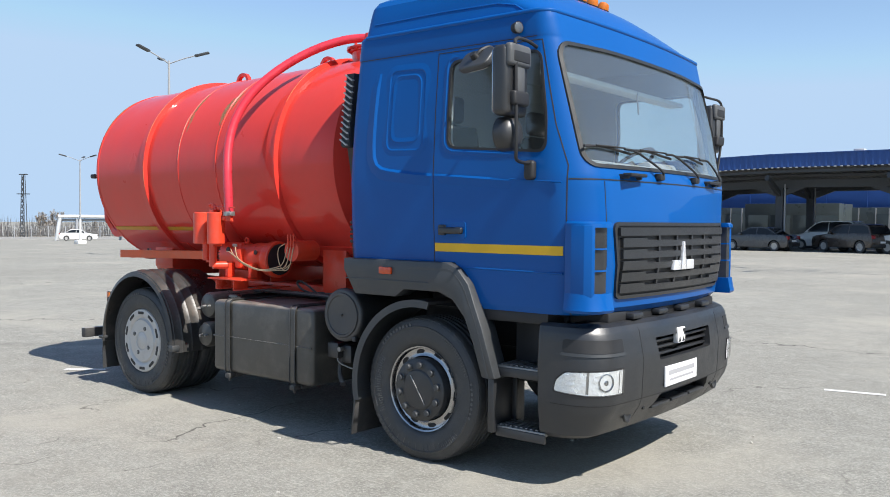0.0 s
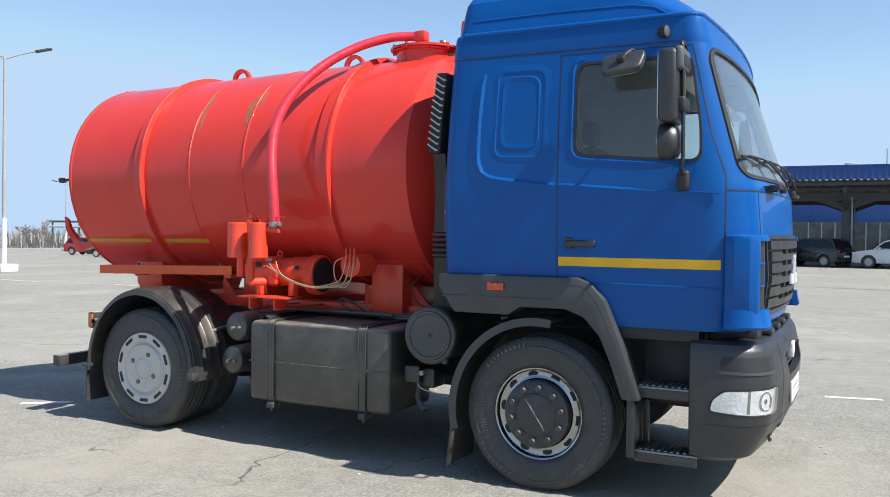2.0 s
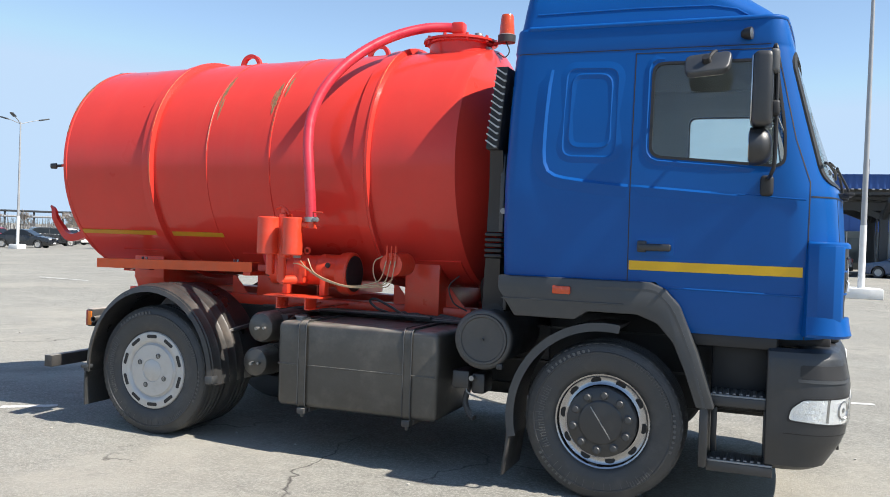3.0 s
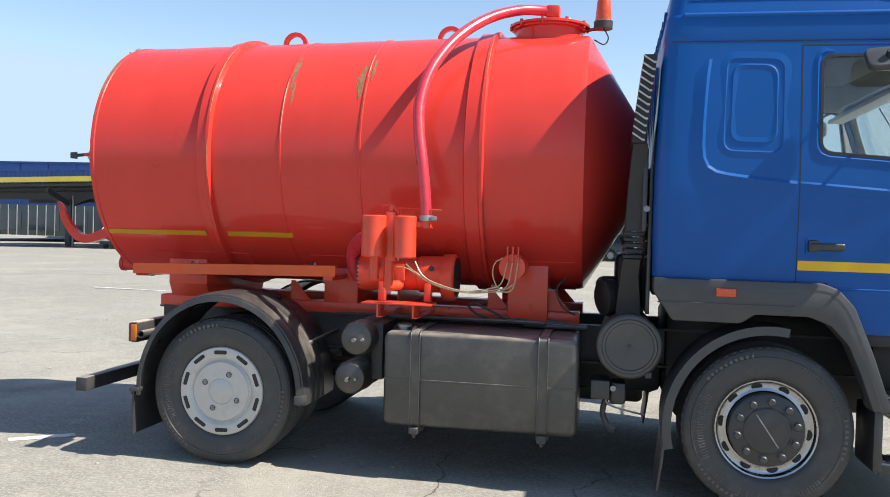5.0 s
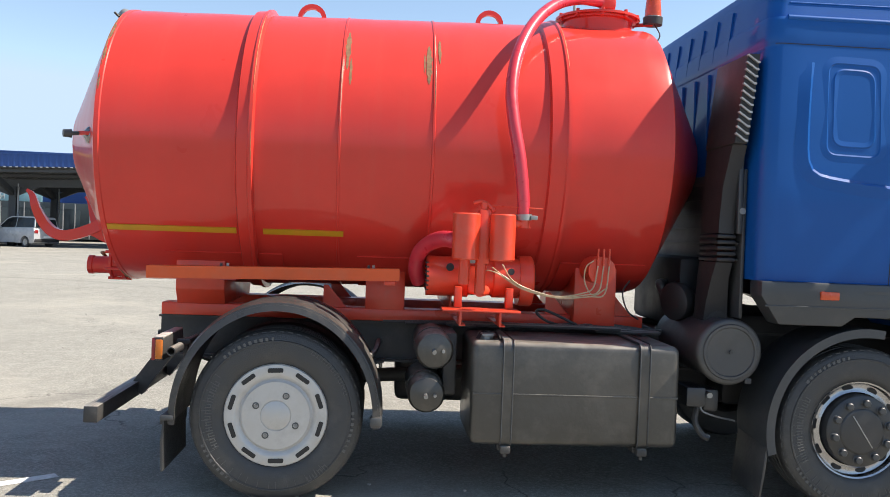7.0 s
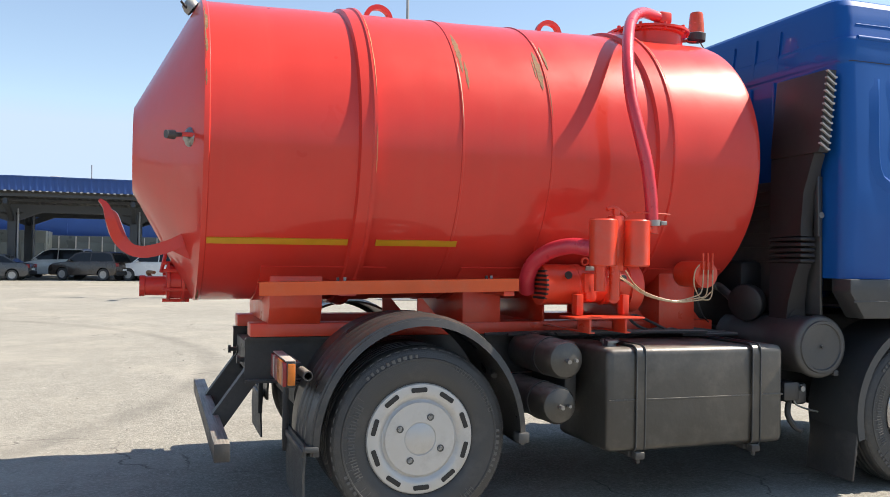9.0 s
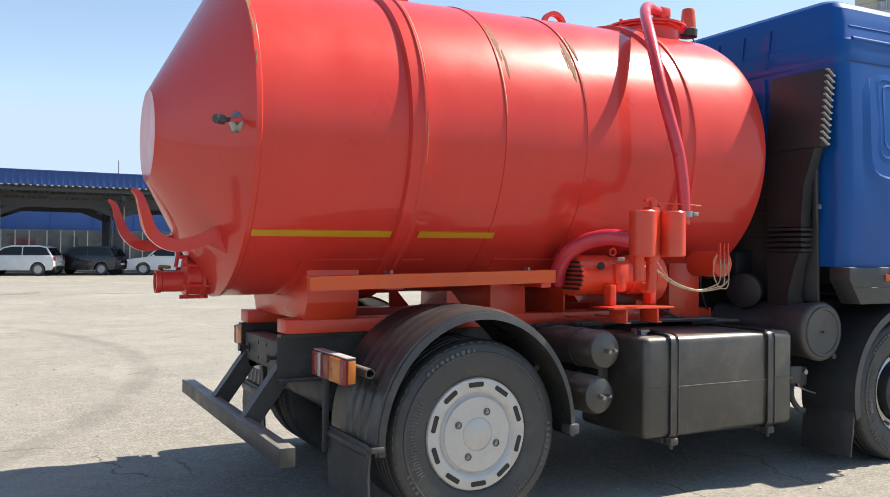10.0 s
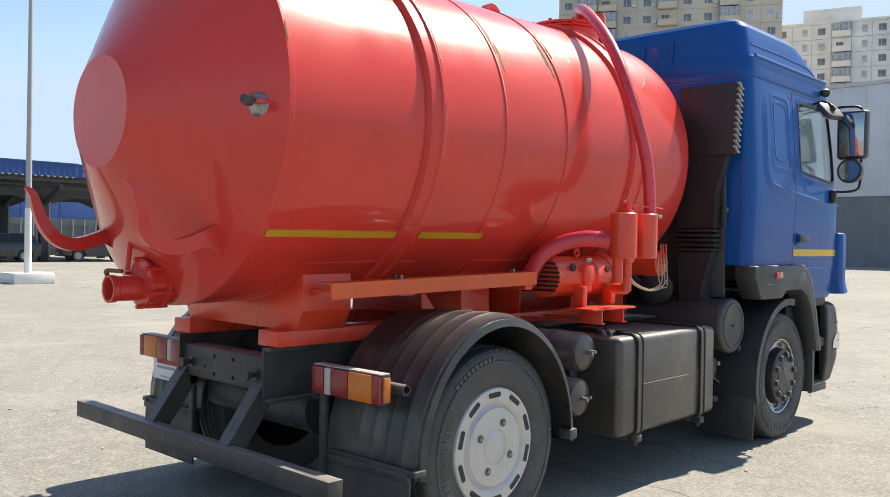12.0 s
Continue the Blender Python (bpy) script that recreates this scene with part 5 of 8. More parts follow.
    lm_ = Matrix.Translation((4.235, s * 1.235, 2.865)) @ Matrix.Rotation(radians(18) * s, 4, "Z") @ Matrix.Rotation(radians(90), 4, "Y")
    sl_ = part("side_lamp", lathe(B(), [(0, 0), (0.018, 0.002), (0.032, 0.02), (0.037, 0.05), (0.037, 0.062), (0, 0.062)], lm_, 18), GASKET, cab, "small round black side lamp")
    part("lens", lathe(B(), [(0, 0.069), (0.02, 0.068), (0.032, 0.0622), (0, 0.062)], lm_, 18), CAR_LENS, sl_)
    part("side_lamp_foot", cy(B(), (4.25, s * 1.20, 2.862), (4.26, s * 1.235, 2.864), 0.014, seg=10), GASKET, cab)
    bm = bx(B(), 4.7, 5.2, s * 1.038, s * 1.044, 1.12, 1.91)
    conform("panel_gap", CAB, bm, [], 0.0012, 0.01, GASKET, cab)
conform("front_panel_gap", CAB, prism(B(), [(-1.4, 1.915), (1.4, 1.915), (1.4, 1.923), (-1.4, 1.923)], "x", 4.65, 5.2), [], 0.0015, 0.01, GASKET, cab)
for z, r, o, lo in ((2.966, 0.017, -0.004, 2.95),):
    lv = [[u + (v - u) * (z - a[0]) / (b[0] - a[0]) for u, v in zip(a, b)] for a, b in zip(CAB, CAB[1:]) if a[0] <= z <= b[0]][0]
    part("roof_rib", sweep(B(), [(x, y, z) for x, y in ring(*lv[1:], 0.09, o)[:55]], circle(r, 10)), BLUE, cab)
# grille
GR = [(-0.90, 1.205), (0.90, 1.205), (0.955, 1.64), (-0.955, 1.64)]
grille = conform("grille", CAB, front_cut(GR, 0.05), [], 0.006, 0.03, GASKET, truck, "black plastic radiator grille with staggered slats")
conform("grille_frame", CAB, front_cut(grown(GR, 0.022), 0.06), [front_cut(GR, 0.05)], 0.014, 0.03, PLASTIC, grille)
for k in range(6):
    z = 1.222 + 0.071 * k
    for a, b, h in (((-0.90, -0.60, 0.056), (-0.60, 0.60, 0.040), (0.60, 0.90, 0.056)) if k not in (5,) else ((-0.93, 0.93, 0.050),)):
        conform("slat", CAB, front_cut([(a, z), (b, z), (b, z + h), (a, z + h)]), [], 0.026, 0.03, PLASTIC, grille)
    if k < 5:
        for y in (-0.42, -0.14, 0.14, 0.42):
            conform("slat_clip", CAB, front_cut([(y - 0.012, z + 0.035), (y + 0.012, z + 0.035), (y + 0.012, z + 0.073), (y - 0.012, z + 0.073)]), [], 0.022, 0.03, PLASTIC, grille)
# badge: a tall spire between two low blocks, lettering left out
bm = B()
prism(bm, [(-0.095, 1.345), (-0.005, 1.345), (-0.040, 1.535), (-0.060, 1.535)], "x", 4.915, 4.94, 0.003)
prism(bm, [(-0.24, 1.345), (-0.110, 1.345), (-0.105, 1.410), (-0.215, 1.410)], "x", 4.915, 4.937, 0.003)
prism(bm, [(0.010, 1.345), (0.14, 1.345), (0.14, 1.410), (0.005, 1.410)], "x", 4.915, 4.937, 0.003)
part("badge", bm, BADGE, grille, "chrome spire-shaped maker's badge")
# roof marker lamps
for y in (-0.20, -0.03, 0.14):
    rl_ = part("roof_marker_lamp", lathe(B(), [(0.05, -0.05), (0.05, 0.012), (0, 0.012)], Matrix.Translation((4.13, y, 3.262)) @ Matrix.Rotation(radians(22), 4, "Y"), 16), GASKET, cab, "small amber roof marker lamp")
    part("lens", lathe(B(), [(0.046, 0.012), (0.044, 0.035), (0.034, 0.055), (0.015, 0.064), (0, 0.065)], Matrix.Translation((4.13, y, 3.262)) @ Matrix.Rotation(radians(22), 4, "Y"), 16), AMBER, rl_)
# wipers and grab handles
def glass_x(y, z):
    """Where the windscreen's outer face stands."""
    return 4.85 + (z - 2.02) * (-0.355 if z > 2.02 else -0.333) - 0.13 * (y / 1.26) ** 2


for ya, yb, yp in ((-1.17, -0.69, -0.39), (-0.70, -0.14, 0.21), (-0.02, 0.50, 0.80)):
    ym = yb - 0.06
    wip = part("wiper_arm", tube(B(), [(glass_x(yp, 1.95) + 0.03, yp, 1.955), (glass_x(yp, 1.99) + 0.05, yp - 0.03, 2.00), (glass_x(ym, 2.10) + 0.045, ym + 0.10, 2.108), (glass_x(ym, 2.11) + 0.032, ym - 0.04, 2.118)], 0.008, 6), GASKET, cab, "black wiper arm")
    part("wiper_blade", tube(B(), [(glass_x(y, z) + 0.014, y, z) for y, z in ((ya, 2.118), (ya * 0.75 + yb * 0.25, 2.124), ((ya + yb) / 2, 2.121), (yb, 2.094))], 0.009, 6, 4), GASKET, wip)
    part("blade_clip", tube(B(), [(glass_x(ya * k + yb * (1 - k), 2.125) + 0.026, ya * k + yb * (1 - k), 2.128) for k in (0.78, 0.5, 0.15)], 0.006, 6, 4), GASKET, wip)
    part("wiper_pivot", bx(B(), glass_x(yp, 1.95) - 0.02, glass_x(yp, 1.95) + 0.04, yp - 0.035, yp + 0.04, 1.935, 1.98, 0.012), GASKET, wip)
for y in (-0.76, 0.60):
    bm = B()
    bx(bm, 4.84, 4.90, y - 0.12, y + 0.12, 1.945, 1.965, 0.006)
    bx(bm, 4.80, 4.87, y - 0.11, y - 0.08, 1.93, 1.96, 0.004)
    bx(bm, 4.80, 4.87, y + 0.08, y + 0.11, 1.93, 1.96, 0.004)
    part("grab_handle", bm, GASKET, cab)
# inside of the cab
bm = B()
prism(bm, rounded([(4.80, 1.60), (4.80, 2.00), (4.62, 2.06), (4.40, 2.05), (4.25, 1.95), (4.25, 1.60)], 0.05, 3), "y", -1.10, 1.10)
part_mesh("dashboard", carve(bm, [("INTERSECT", loft(CAB, -0.065))]), DASH, cab, "grey plastic dashboard")
bm = B()
prism(bm, rounded([(4.50, 2.03), (4.46, 2.12), (4.36, 2.11), (4.32, 2.04)], 0.03, 3), "y", 0.35, 0.85, 0.01)
part("instrument_hood", bm, DASH, cab)
ring_path = [Vector((0.22 * math.cos(2 * math.pi * i / 28), 0.22 * math.sin(2 * math.pi * i / 28), 0)) for i in range(29)]
wm = Matrix.Translation((4.18, 0.60, 2.10)) @ Matrix.Rotation(radians(-38), 4, "Y")
part("steering_wheel", sweep(B(), [wm @ p for p in ring_path], circle(0.016, 8)), GASKET, cab)
part("steering_hub", cy(B(), wm @ Vector((0, 0, -0.22)), wm @ Vector((0, 0, 0.02)), 0.05), GASKET, cab)
for y in (-0.62, 0.62):
    bm = bx(B(), 3.40, 3.92, y - 0.25, y + 0.25, 1.60, 1.78, 0.06, 3)
    st = part("seat_cushion", bm, SEAT, cab, "dark fabric seat")
    bm = B()
    prism(bm, rounded([(3.34, 1.70), (3.50, 1.70), (3.36, 2.38), (3.24, 2.36)], 0.05, 4), "y", y - 0.24, y + 0.24, 0.03)
    bx(bm, 3.21, 3.32, y - 0.13, y + 0.13, 2.40, 2.60, 0.04, 3)
    part("seat_back", bm, SEAT, cab)
part("bunk", bx(B(), 2.88, 3.28, -1.10, 1.10, 1.50, 1.95, 0.04), INTERIOR, cab)
part("cab_floor", bx(B(), 2.90, 4.78, -1.15, 1.15, 1.40, 1.46, 0.01), GASKET, cab)
part("header_shelf", bx(B(), 4.30, 4.42, -1.02, 1.02, 2.60, 2.635, 0.01), WHITE, cab, "pale shelf edge over the windscreen")
# Thin grey slanted rod behind the glass
part("windscreen_aerial", tube(B(), [(4.44, 0.12, 2.60), (4.50, 0.02, 2.44)], 0.006, 6), CLAMP, cab)
# mirrors
for s in (-1, 1):
    part("mirror_arm", tube(B(), [(4.40, s * 1.20, 2.735), (4.42, s * 1.36, 2.75), (4.43, s * 1.49, 2.735), (4.44, s * 1.505, 2.66), (4.445, s * 1.505, 2.35), (4.445, s * 1.505, 2.10), (4.43, s * 1.48, 2.03), (4.42, s * 1.38, 2.015), (4.41, s * 1.29, 2.02)], 0.011, 8, 5), GASKET, cab, "bent tube mirror arm")
    bm = bx(B(), 4.315, 4.425, s * 1.335, s * 1.585, 2.285, 2.70, 0.035, 4)
    mm = part("main_mirror", bm, PLASTIC, cab, "tall black wing mirror")
    part("mirror_face", bx(B(), 4.309, 4.317, s * 1.36, s * 1.565, 2.31, 2.675, 0.003), MIRROR, mm)
    mc_ = part("mirror_cap", bx(B(), 4.40, 4.452, s * 1.345, s * 1.575, 2.575, 2.708, 0.022, 3), CLAMP, mm, "worn grey mirror clamp")
    part("clamp_slot", bx(B(), 4.44, 4.4555, s * 1.37, s * 1.54, 2.60, 2.665, 0.006, 3), GASKET, mc_)
    part("clamp_strip", bx(B(), 4.42, 4.438, s * 1.40, s * 1.495, 2.43, 2.58, 0.006), CLAMP, mm)
    part("lower_clamp", bx(B(), 4.41, 4.462, s * 1.38, s * 1.54, 2.345, 2.43, 0.016, 3), GASKET, mm)
    bm = B()
    lathe(bm, [(0, 0.07), (0.05, 0.066), (0.085, 0.045), (0.10, 0.01), (0.10, -0.05), (0, -0.05)], Matrix.Translation((4.36, s * 1.455, 2.185)) @ Matrix.Rotation(radians(90), 4, "Y") @ Matrix.Diagonal((1.05, 1.05, 1, 1)), 24)
    lm = part("wide_mirror", bm, PLASTIC, cab, "round wide-angle mirror")
    part("mirror_face", cy(B(), (4.304, s * 1.455, 2.185), (4.308, s * 1.455, 2.185), 0.085, seg=24), MIRROR, lm)
    bm = bx(B(), 4.372, 4.445, s * 1.258, s * 1.315, 1.915, 2.035, 0.022, 4)
    part("mirror_foot", bm, GASKET, cab)
    if s > 0:
        continue  # the kerb mirror hangs over the right door only
    rm = part("kerb_mirror", prism(B(), rounded([(-0.125, -0.08), (0.125, -0.09), (0.14, 0.075), (-0.13, 0.085)], 0.05, 5), "z", -0.024, 0.022, 0.012, 3), TRIM, cab, "dusty tilted kerb mirror over the door")
    rm.matrix_basis = Matrix.Translation((4.06, s * 1.37, 2.67)) @ Matrix.Rotation(radians(50 * -s), 4, "X") @ Matrix.Rotation(radians(-8), 4, "Y")
    part("kerb_mirror_face", prism(B(), rounded([(-0.115, -0.07), (0.115, -0.08), (0.128, 0.065), (-0.12, 0.075)], 0.045, 5), "z", -0.028, -0.0235), MIRROR, rm)
    part("kerb_mirror_arm", tube(B(), [(4.10, s * 1.20, 2.74), (4.10, s * 1.29, 2.76), (4.08, s * 1.36, 2.73), (4.06, s * 1.385, 2.69)], 0.011, 6), GASKET, cab)
    part("ball_joint", cy(B(), (0.0, 0.0, 0.018), (0.0, 0.0, 0.055), 0.028, 0.022, seg=14), GASKET, rm)

# -- front bumper --
CUTS = [front_cut([(-0.47, 0.775), (0.47, 0.775), (0.50, 0.92), (-0.50, 0.92)], 0.02, 4.6, 5.2), front_cut([(-0.52, 0.452), (0.52, 0.452), (0.46, 0.555), (-0.42, 0.555)], 0.015, 4.6, 5.2)]
me = carve(loft(BUMPER, 0.0, rr=0.02), [("DIFFERENCE", loft(BUMPER, -0.05, rr=0.02)), ("DIFFERENCE", bx(B(), 4.40, 4.62, -1.17, 1.17, 0.2, 1.2))] + [("DIFFERENCE", c) for c in CUTS])
bumper = part_mesh("front_bumper", me, PLASTIC, truck, "dark grey plastic front bumper", angle=26)
part("bumper_core", bx(B(), 4.62, 4.80, -0.9, 0.9, 0.45, 1.0, 0.02), GASKET, bumper)
for z in (0.80, 0.845, 0.888):
    part("bumper_bar", bx(B(), 4.86, 4.905, -0.50, 0.50, z - 0.009, z + 0.009, 0.004), PLASTIC, bumper)
for y0, y1 in ((-0.48, -0.17), (-0.13, 0.16), (0.20, 0.48)):
    part("bumper_tread", bx(B(), 4.74, 4.90, y0, y1, 0.452, 0.470, 0.004), PLASTIC, bumper)
conform("bumper_gap", BUMPER, prism(B(), [(-1.4, 0.552), (1.4, 0.552), (1.4, 0.558), (-1.4, 0.558)], "x", 4.55, 5.2), [], 0.0012, 0.01, GASKET, bumper)
for s in (-1, 1):
    conform("bumper_gap", BUMPER, bx(B(), 4.6, 5.2, s * 0.70, s * 0.706, 0.25, 1.0), [], 0.0012, 0.01, GASKET, bumper)
    HL = [(4.575, 0.635), (4.59, 0.70), (4.655, 0.755), (5.05, 0.775), (5.05, 0.622), (4.80, 0.622)]
    hl = conform("headlamp", BUMPER, prism(B(), rounded(HL, 0.02, 3), "y", s * 0.965, s * 1.5), [], 0.003, 0.03, LAMP_CHROME, bumper, "clear headlamp with a round reflector")
    conform("headlamp_rim", BUMPER, prism(B(), rounded(grown(HL, 0.010), 0.02, 3), "y", s * 0.955, s * 1.5), [prism(B(), rounded(HL, 0.02, 3), "y", s * 0.965, s * 1.5)], 0.004, 0.03, GASKET, bumper)
    hg = conform("headlamp_glass", BUMPER, prism(B(), rounded(HL, 0.02, 3), "y", s * 0.966, s * 1.5), [], 0.016, 0.003, LAMP_GLASS, hl, "clear lamp cover")
    hg.visible_shadow = False
    lmat = Matrix.Translation((4.862, s * 1.115, 0.698)) @ Matrix.Rotation(radians(28 * s), 4, "Z") @ Matrix.Rotation(radians(90), 4, "Y")
    part("reflector_ring", lathe(B(), [(0.056, -0.012), (0.056, 0.010), (0.050, 0.012), (0.044, 0.004), (0.034, -0.004), (0.026, 0.002), (0.012, 0.010), (0, 0.011)], lmat, 24), CHROME, hl, "chrome reflector bowl")
    for ly in (1.00, 1.205):
        bm = B()
        prism(bm, [(4.70, 0.63), (4.95, 0.63), (4.95, 0.765), (4.70, 0.765)], "y", s * ly, s * (ly + 0.008))
        part_mesh("lamp_divider", carve(bm, [("INTERSECT", loft(BUMPER, 0.004, oz=0.0))]), CHROME, hl)
    conform("recess_lip", BUMPER, prism(B(), rounded([(4.62, 0.855), (5.05, 0.848), (5.05, 0.866), (4.62, 0.873)], 0.006, 2), "y", s * 0.93, s * 1.5), [], 0.007, 0.02, TRIM, bumper)
    conform("lamp_recess", BUMPER, prism(B(), rounded([(4.63, 0.875), (5.05, 0.868), (5.05, 0.945), (4.63, 0.955)], 0.02, 3), "y", s * 0.93, s * 1.5), [], 0.0015, 0.01, GASKET, bumper)
    part("fog_ring", lathe(B(), [(0.050, -0.01), (0.050, 0.006), (0.042, 0.008), (0.038, 0.0), (0, -0.002)], Matrix.Translation((4.862, s * 0.80, 0.455)) @ Matrix.Rotation(radians(82), 4, "Y"), 24), PLASTIC, bumper)
    part("bumper_bolt", cy(B(), (4.87, s * 0.62, 0.48), (4.902, s * 0.62, 0.48), 0.014, seg=10), GASKET, bumper)
plate = part("number_plate", bx(B(), 4.946, 4.958, -0.40, 0.175, 0.588, 0.722, 0.003), WHITE, bumper, "white plate with grey printed lines")
part("print_line", bx(B(), 4.958, 4.9595, -0.35, 0.12, 0.660, 0.690), INK, plate)
part("print_line", bx(B(), 4.958, 4.9595, -0.33, 0.10, 0.622, 0.636), INK, plate)
sq = part("square_badge", bx(B(), 4.905, 4.945, -0.150, -0.020, 0.850, 0.955, 0.008), WHITE, bumper, "square white badge with a dark device")
bm = B()
prism(bm, [(-0.08, 0.945), (-0.02, 0.945), (-0.04, 0.90)], "x", 4.944, 4.947)
prism(bm, [(-0.145, 0.86), (-0.105, 0.86), (-0.125, 0.90)], "x", 4.944, 4.947)
prism(bm, [(-0.08, 0.86), (-0.035, 0.86), (-0.06, 0.89)], "x", 4.944, 4.947)
part("badge_device", bm, GASKET, sq)
part("radiator_top", bx(B(), 4.45, 4.80, -0.95, 0.95, 1.02, 1.10, 0.02), GASKET, truck)
for y in (-0.62, -0.2, 0.2, 0.62):
    part("radiator_rib", bx(B(), 4.70, 4.86, y - 0.08, y + 0.08, 1.045, 1.085, 0.015), PLASTIC, truck)

# -- steps and front arch trim --
for s in (-1, 1):
    bm = B()
    TR = [(2.815, 1.385), (3.77, 1.385), (3.86, 1.35), (3.95, 1.25), (4.06, 0.98), (4.17, 0.655), (4.065, 0.655), (3.99, 0.87), (3.92, 1.03), (3.82, 1.14), (3.70, 1.185), (3.40, 1.185), (3.32, 1.13), (2.93, 1.13), (2.815, 1.30)]
    prism(bm, TR, "y", s * 1.12, s * 1.302, 0.012, 2)
    trim = part("arch_trim", bm, TRIM, truck, "faded grey plastic wheel-arch trim")
    part("arch_lip", sweep(B(), smooth_path([(4.115, s * 1.30, 0.655), (4.02, s * 1.30, 0.96), (3.92, s * 1.30, 1.20), (3.84, s * 1.30, 1.30), (3.76, s * 1.30, 1.335), (3.45, s * 1.30, 1.335)], 5), [(-0.008, -0.004), (0.008, -0.004), (0.008, 0.004), (-0.008, 0.004)], up=(0, 1, 0)), TRIM, trim)
    part("trim_rib", bx(B(), 2.84, 3.62, s * 1.298, s * 1.307, 1.235, 1.246, 0.003), TRIM, trim)
    part("side_marker", bx(B(), 3.175, 3.29, s * 1.298, s * 1.318, 1.285, 1.335, 0.006), ORANGE_LENS, trim, "small orange side marker lamp")
    angs = [radians(80 + 114 * i / 24) for i in range(25)]
    bm = B()
    rows = []
    for a in angs:
        rows.append([bm.verts.new((3.50 + (0.585 + o) * math.cos(a), s * y, 0.497 + (0.60 + o) * math.sin(a))) for y, o in ((0.80, 0), (1.265, 0), (1.275, -0.03), (1.285, -0.03), (1.285, 0.022), (1.26, 0.022), (0.80, 0.015))])
    for p, q in zip(rows, rows[1:]):
        for j in range(7):
            bm.faces.new((p[j], p[(j + 1) % 7], q[(j + 1) % 7], q[j]))
    bm.faces.new(rows[0]), bm.faces.new(rows[-1])
    bmesh.ops.recalc_face_normals(bm, faces=bm.faces)
    fg = part("front_mudguard", bm, TRIM, truck, "grey plastic front mudguard")
    bm = B()
    prism(bm, [(2.905, 0.42), (2.922, 0.42), (2.905, 0.26), (2.882, 0.09), (2.868, 0.09), (2.888, 0.26)], "y", s * 0.82, s * 1.27, 0.003)
    part("mud_flap", bm, BLACK, fg, "black rubber mud flap")
    part("front_skirt", bx(B(), 4.085, 4.135, s * 0.85, s * 1.255, 0.30, 0.66, 0.008), PLASTIC, fg)
    st = part("step_box", bx(B(), 4.13, 4.52, s * 0.86, s * 0.98, 0.61, 1.08, 0.02), GASKET, truck, "black recessed cab step panel")
    for x0 in (4.14, 4.44):
        part("step_hanger", bx(B(), x0, x0 + 0.035, s * 1.00, s * 1.03, 0.33, 0.63, 0.005), PLASTIC, st)
    for z in (0.715, 0.325):
        part("step_tread", bx(B(), 4.13, 4.50, s * 0.97, s * 1.215, z, z + 0.025, 0.006), ALU, st)
        part("step_edge", bx(B(), 4.13, 4.50, s * 1.20, s * 1.222, z - 0.045, z + 0.012, 0.005), PLASTIC, st)
        for k in range(9):
            part("step_tooth", bx(B(), 4.15 + 0.038 * k, 4.17 + 0.038 * k, s * 1.00, s * 1.20, z + 0.024, z + 0.034, 0.003), ALU, st)
    part("arch_inner", bx(B(), 3.95, 4.50, s * 0.80, s * 1.20, 1.02, 1.10, 0.01), GASKET, truck)

# -- air intake behind the cab --
bm = B()
prism(bm, [(2.722, 2.745), (2.800, 2.745), (2.748, 2.20), (2.660, 2.20)], "y", -1.175, -0.70, 0.012)
snork = part("intake_head", bm, DUCT, truck, "black air intake with slanted louvres")
for k in range(12):
    z = 2.222 + 0.043 * k
    lx = 2.660 + 0.055 * k / 11
    bm = B()
    prism(bm, [(lx, z + 0.036), (lx + 0.005, z + 0.043), (lx + 0.062, z + 0.004), (lx + 0.078, z + 0.002), (lx + 0.080, z - 0.008), (lx + 0.066, z - 0.010)], "y", -1.195, -1.172)
    part("louvre", bm, LOUVRE, snork)
part("louvre_backing", prism(B(), [(2.722, 2.742), (2.798, 2.742), (2.742, 2.212), (2.664, 2.212)], "y", -1.1785, -1.17), GASKET, snork)
bm = B()
secs = [(2.20, 2.675, 2.765, -1.12, -0.70), (1.95, 2.655, 2.75, -1.04, -0.70), (1.72, 2.645, 2.745, -1.02, -0.70), (1.66, 2.645, 2.745, -1.02, -0.70)]
rows = [[bm.verts.new(p) for p in ((a, c, z), (b, c, z), (b, d, z), (a, d, z))] for z, a, b, c, d in secs]
for p, q in zip(rows, rows[1:]):
    for j in range(4):
        bm.faces.new((p[j], p[(j + 1) % 4], q[(j + 1) % 4], q[j]))
bm.faces.new(rows[0]), bm.faces.new(rows[-1])
bmesh.ops.recalc_face_normals(bm, faces=bm.faces)
part("intake_duct", bm, DUCT, snork)
for k in range(5):
    z = 1.655 - 0.036 * k
    part("bellows_fold", bx(B(), 2.633, 2.757, -1.035, -0.69, z - 0.026, z, 0.012), DUCT, snork)
bm = B()
secs = [(1.48, 2.640, 2.745, -1.01, -0.70), (1.38, 2.625, 2.735, -0.98, -0.72), (1.22, 2.61, 2.75, -0.94, -0.74), (1.08, 2.60, 2.76, -0.93, -0.75)]
rows = [[bm.verts.new(p) for p in ((a, c, z), (b, c, z), (b, d, z), (a, d, z))] for z, a, b, c, d in secs]
for p, q in zip(rows, rows[1:]):
    for j in range(4):
        bm.faces.new((p[j], p[(j + 1) % 4], q[(j + 1) % 4], q[j]))
bm.faces.new(rows[0]), bm.faces.new(rows[-1])
bmesh.ops.recalc_face_normals(bm, faces=bm.faces)
part("intake_boot", bm, DUCT, snork)
part("duct_stay", bx(B(), 2.742, 2.772, -1.075, -1.035, 1.66, 2.18, 0.006), TRIM, snork, "upright stay beside the duct")
part("filter_collar", cy(B(), (2.69, -0.94, 1.10), (2.69, -0.74, 1.10), 0.075, seg=20), DUCT, snork)
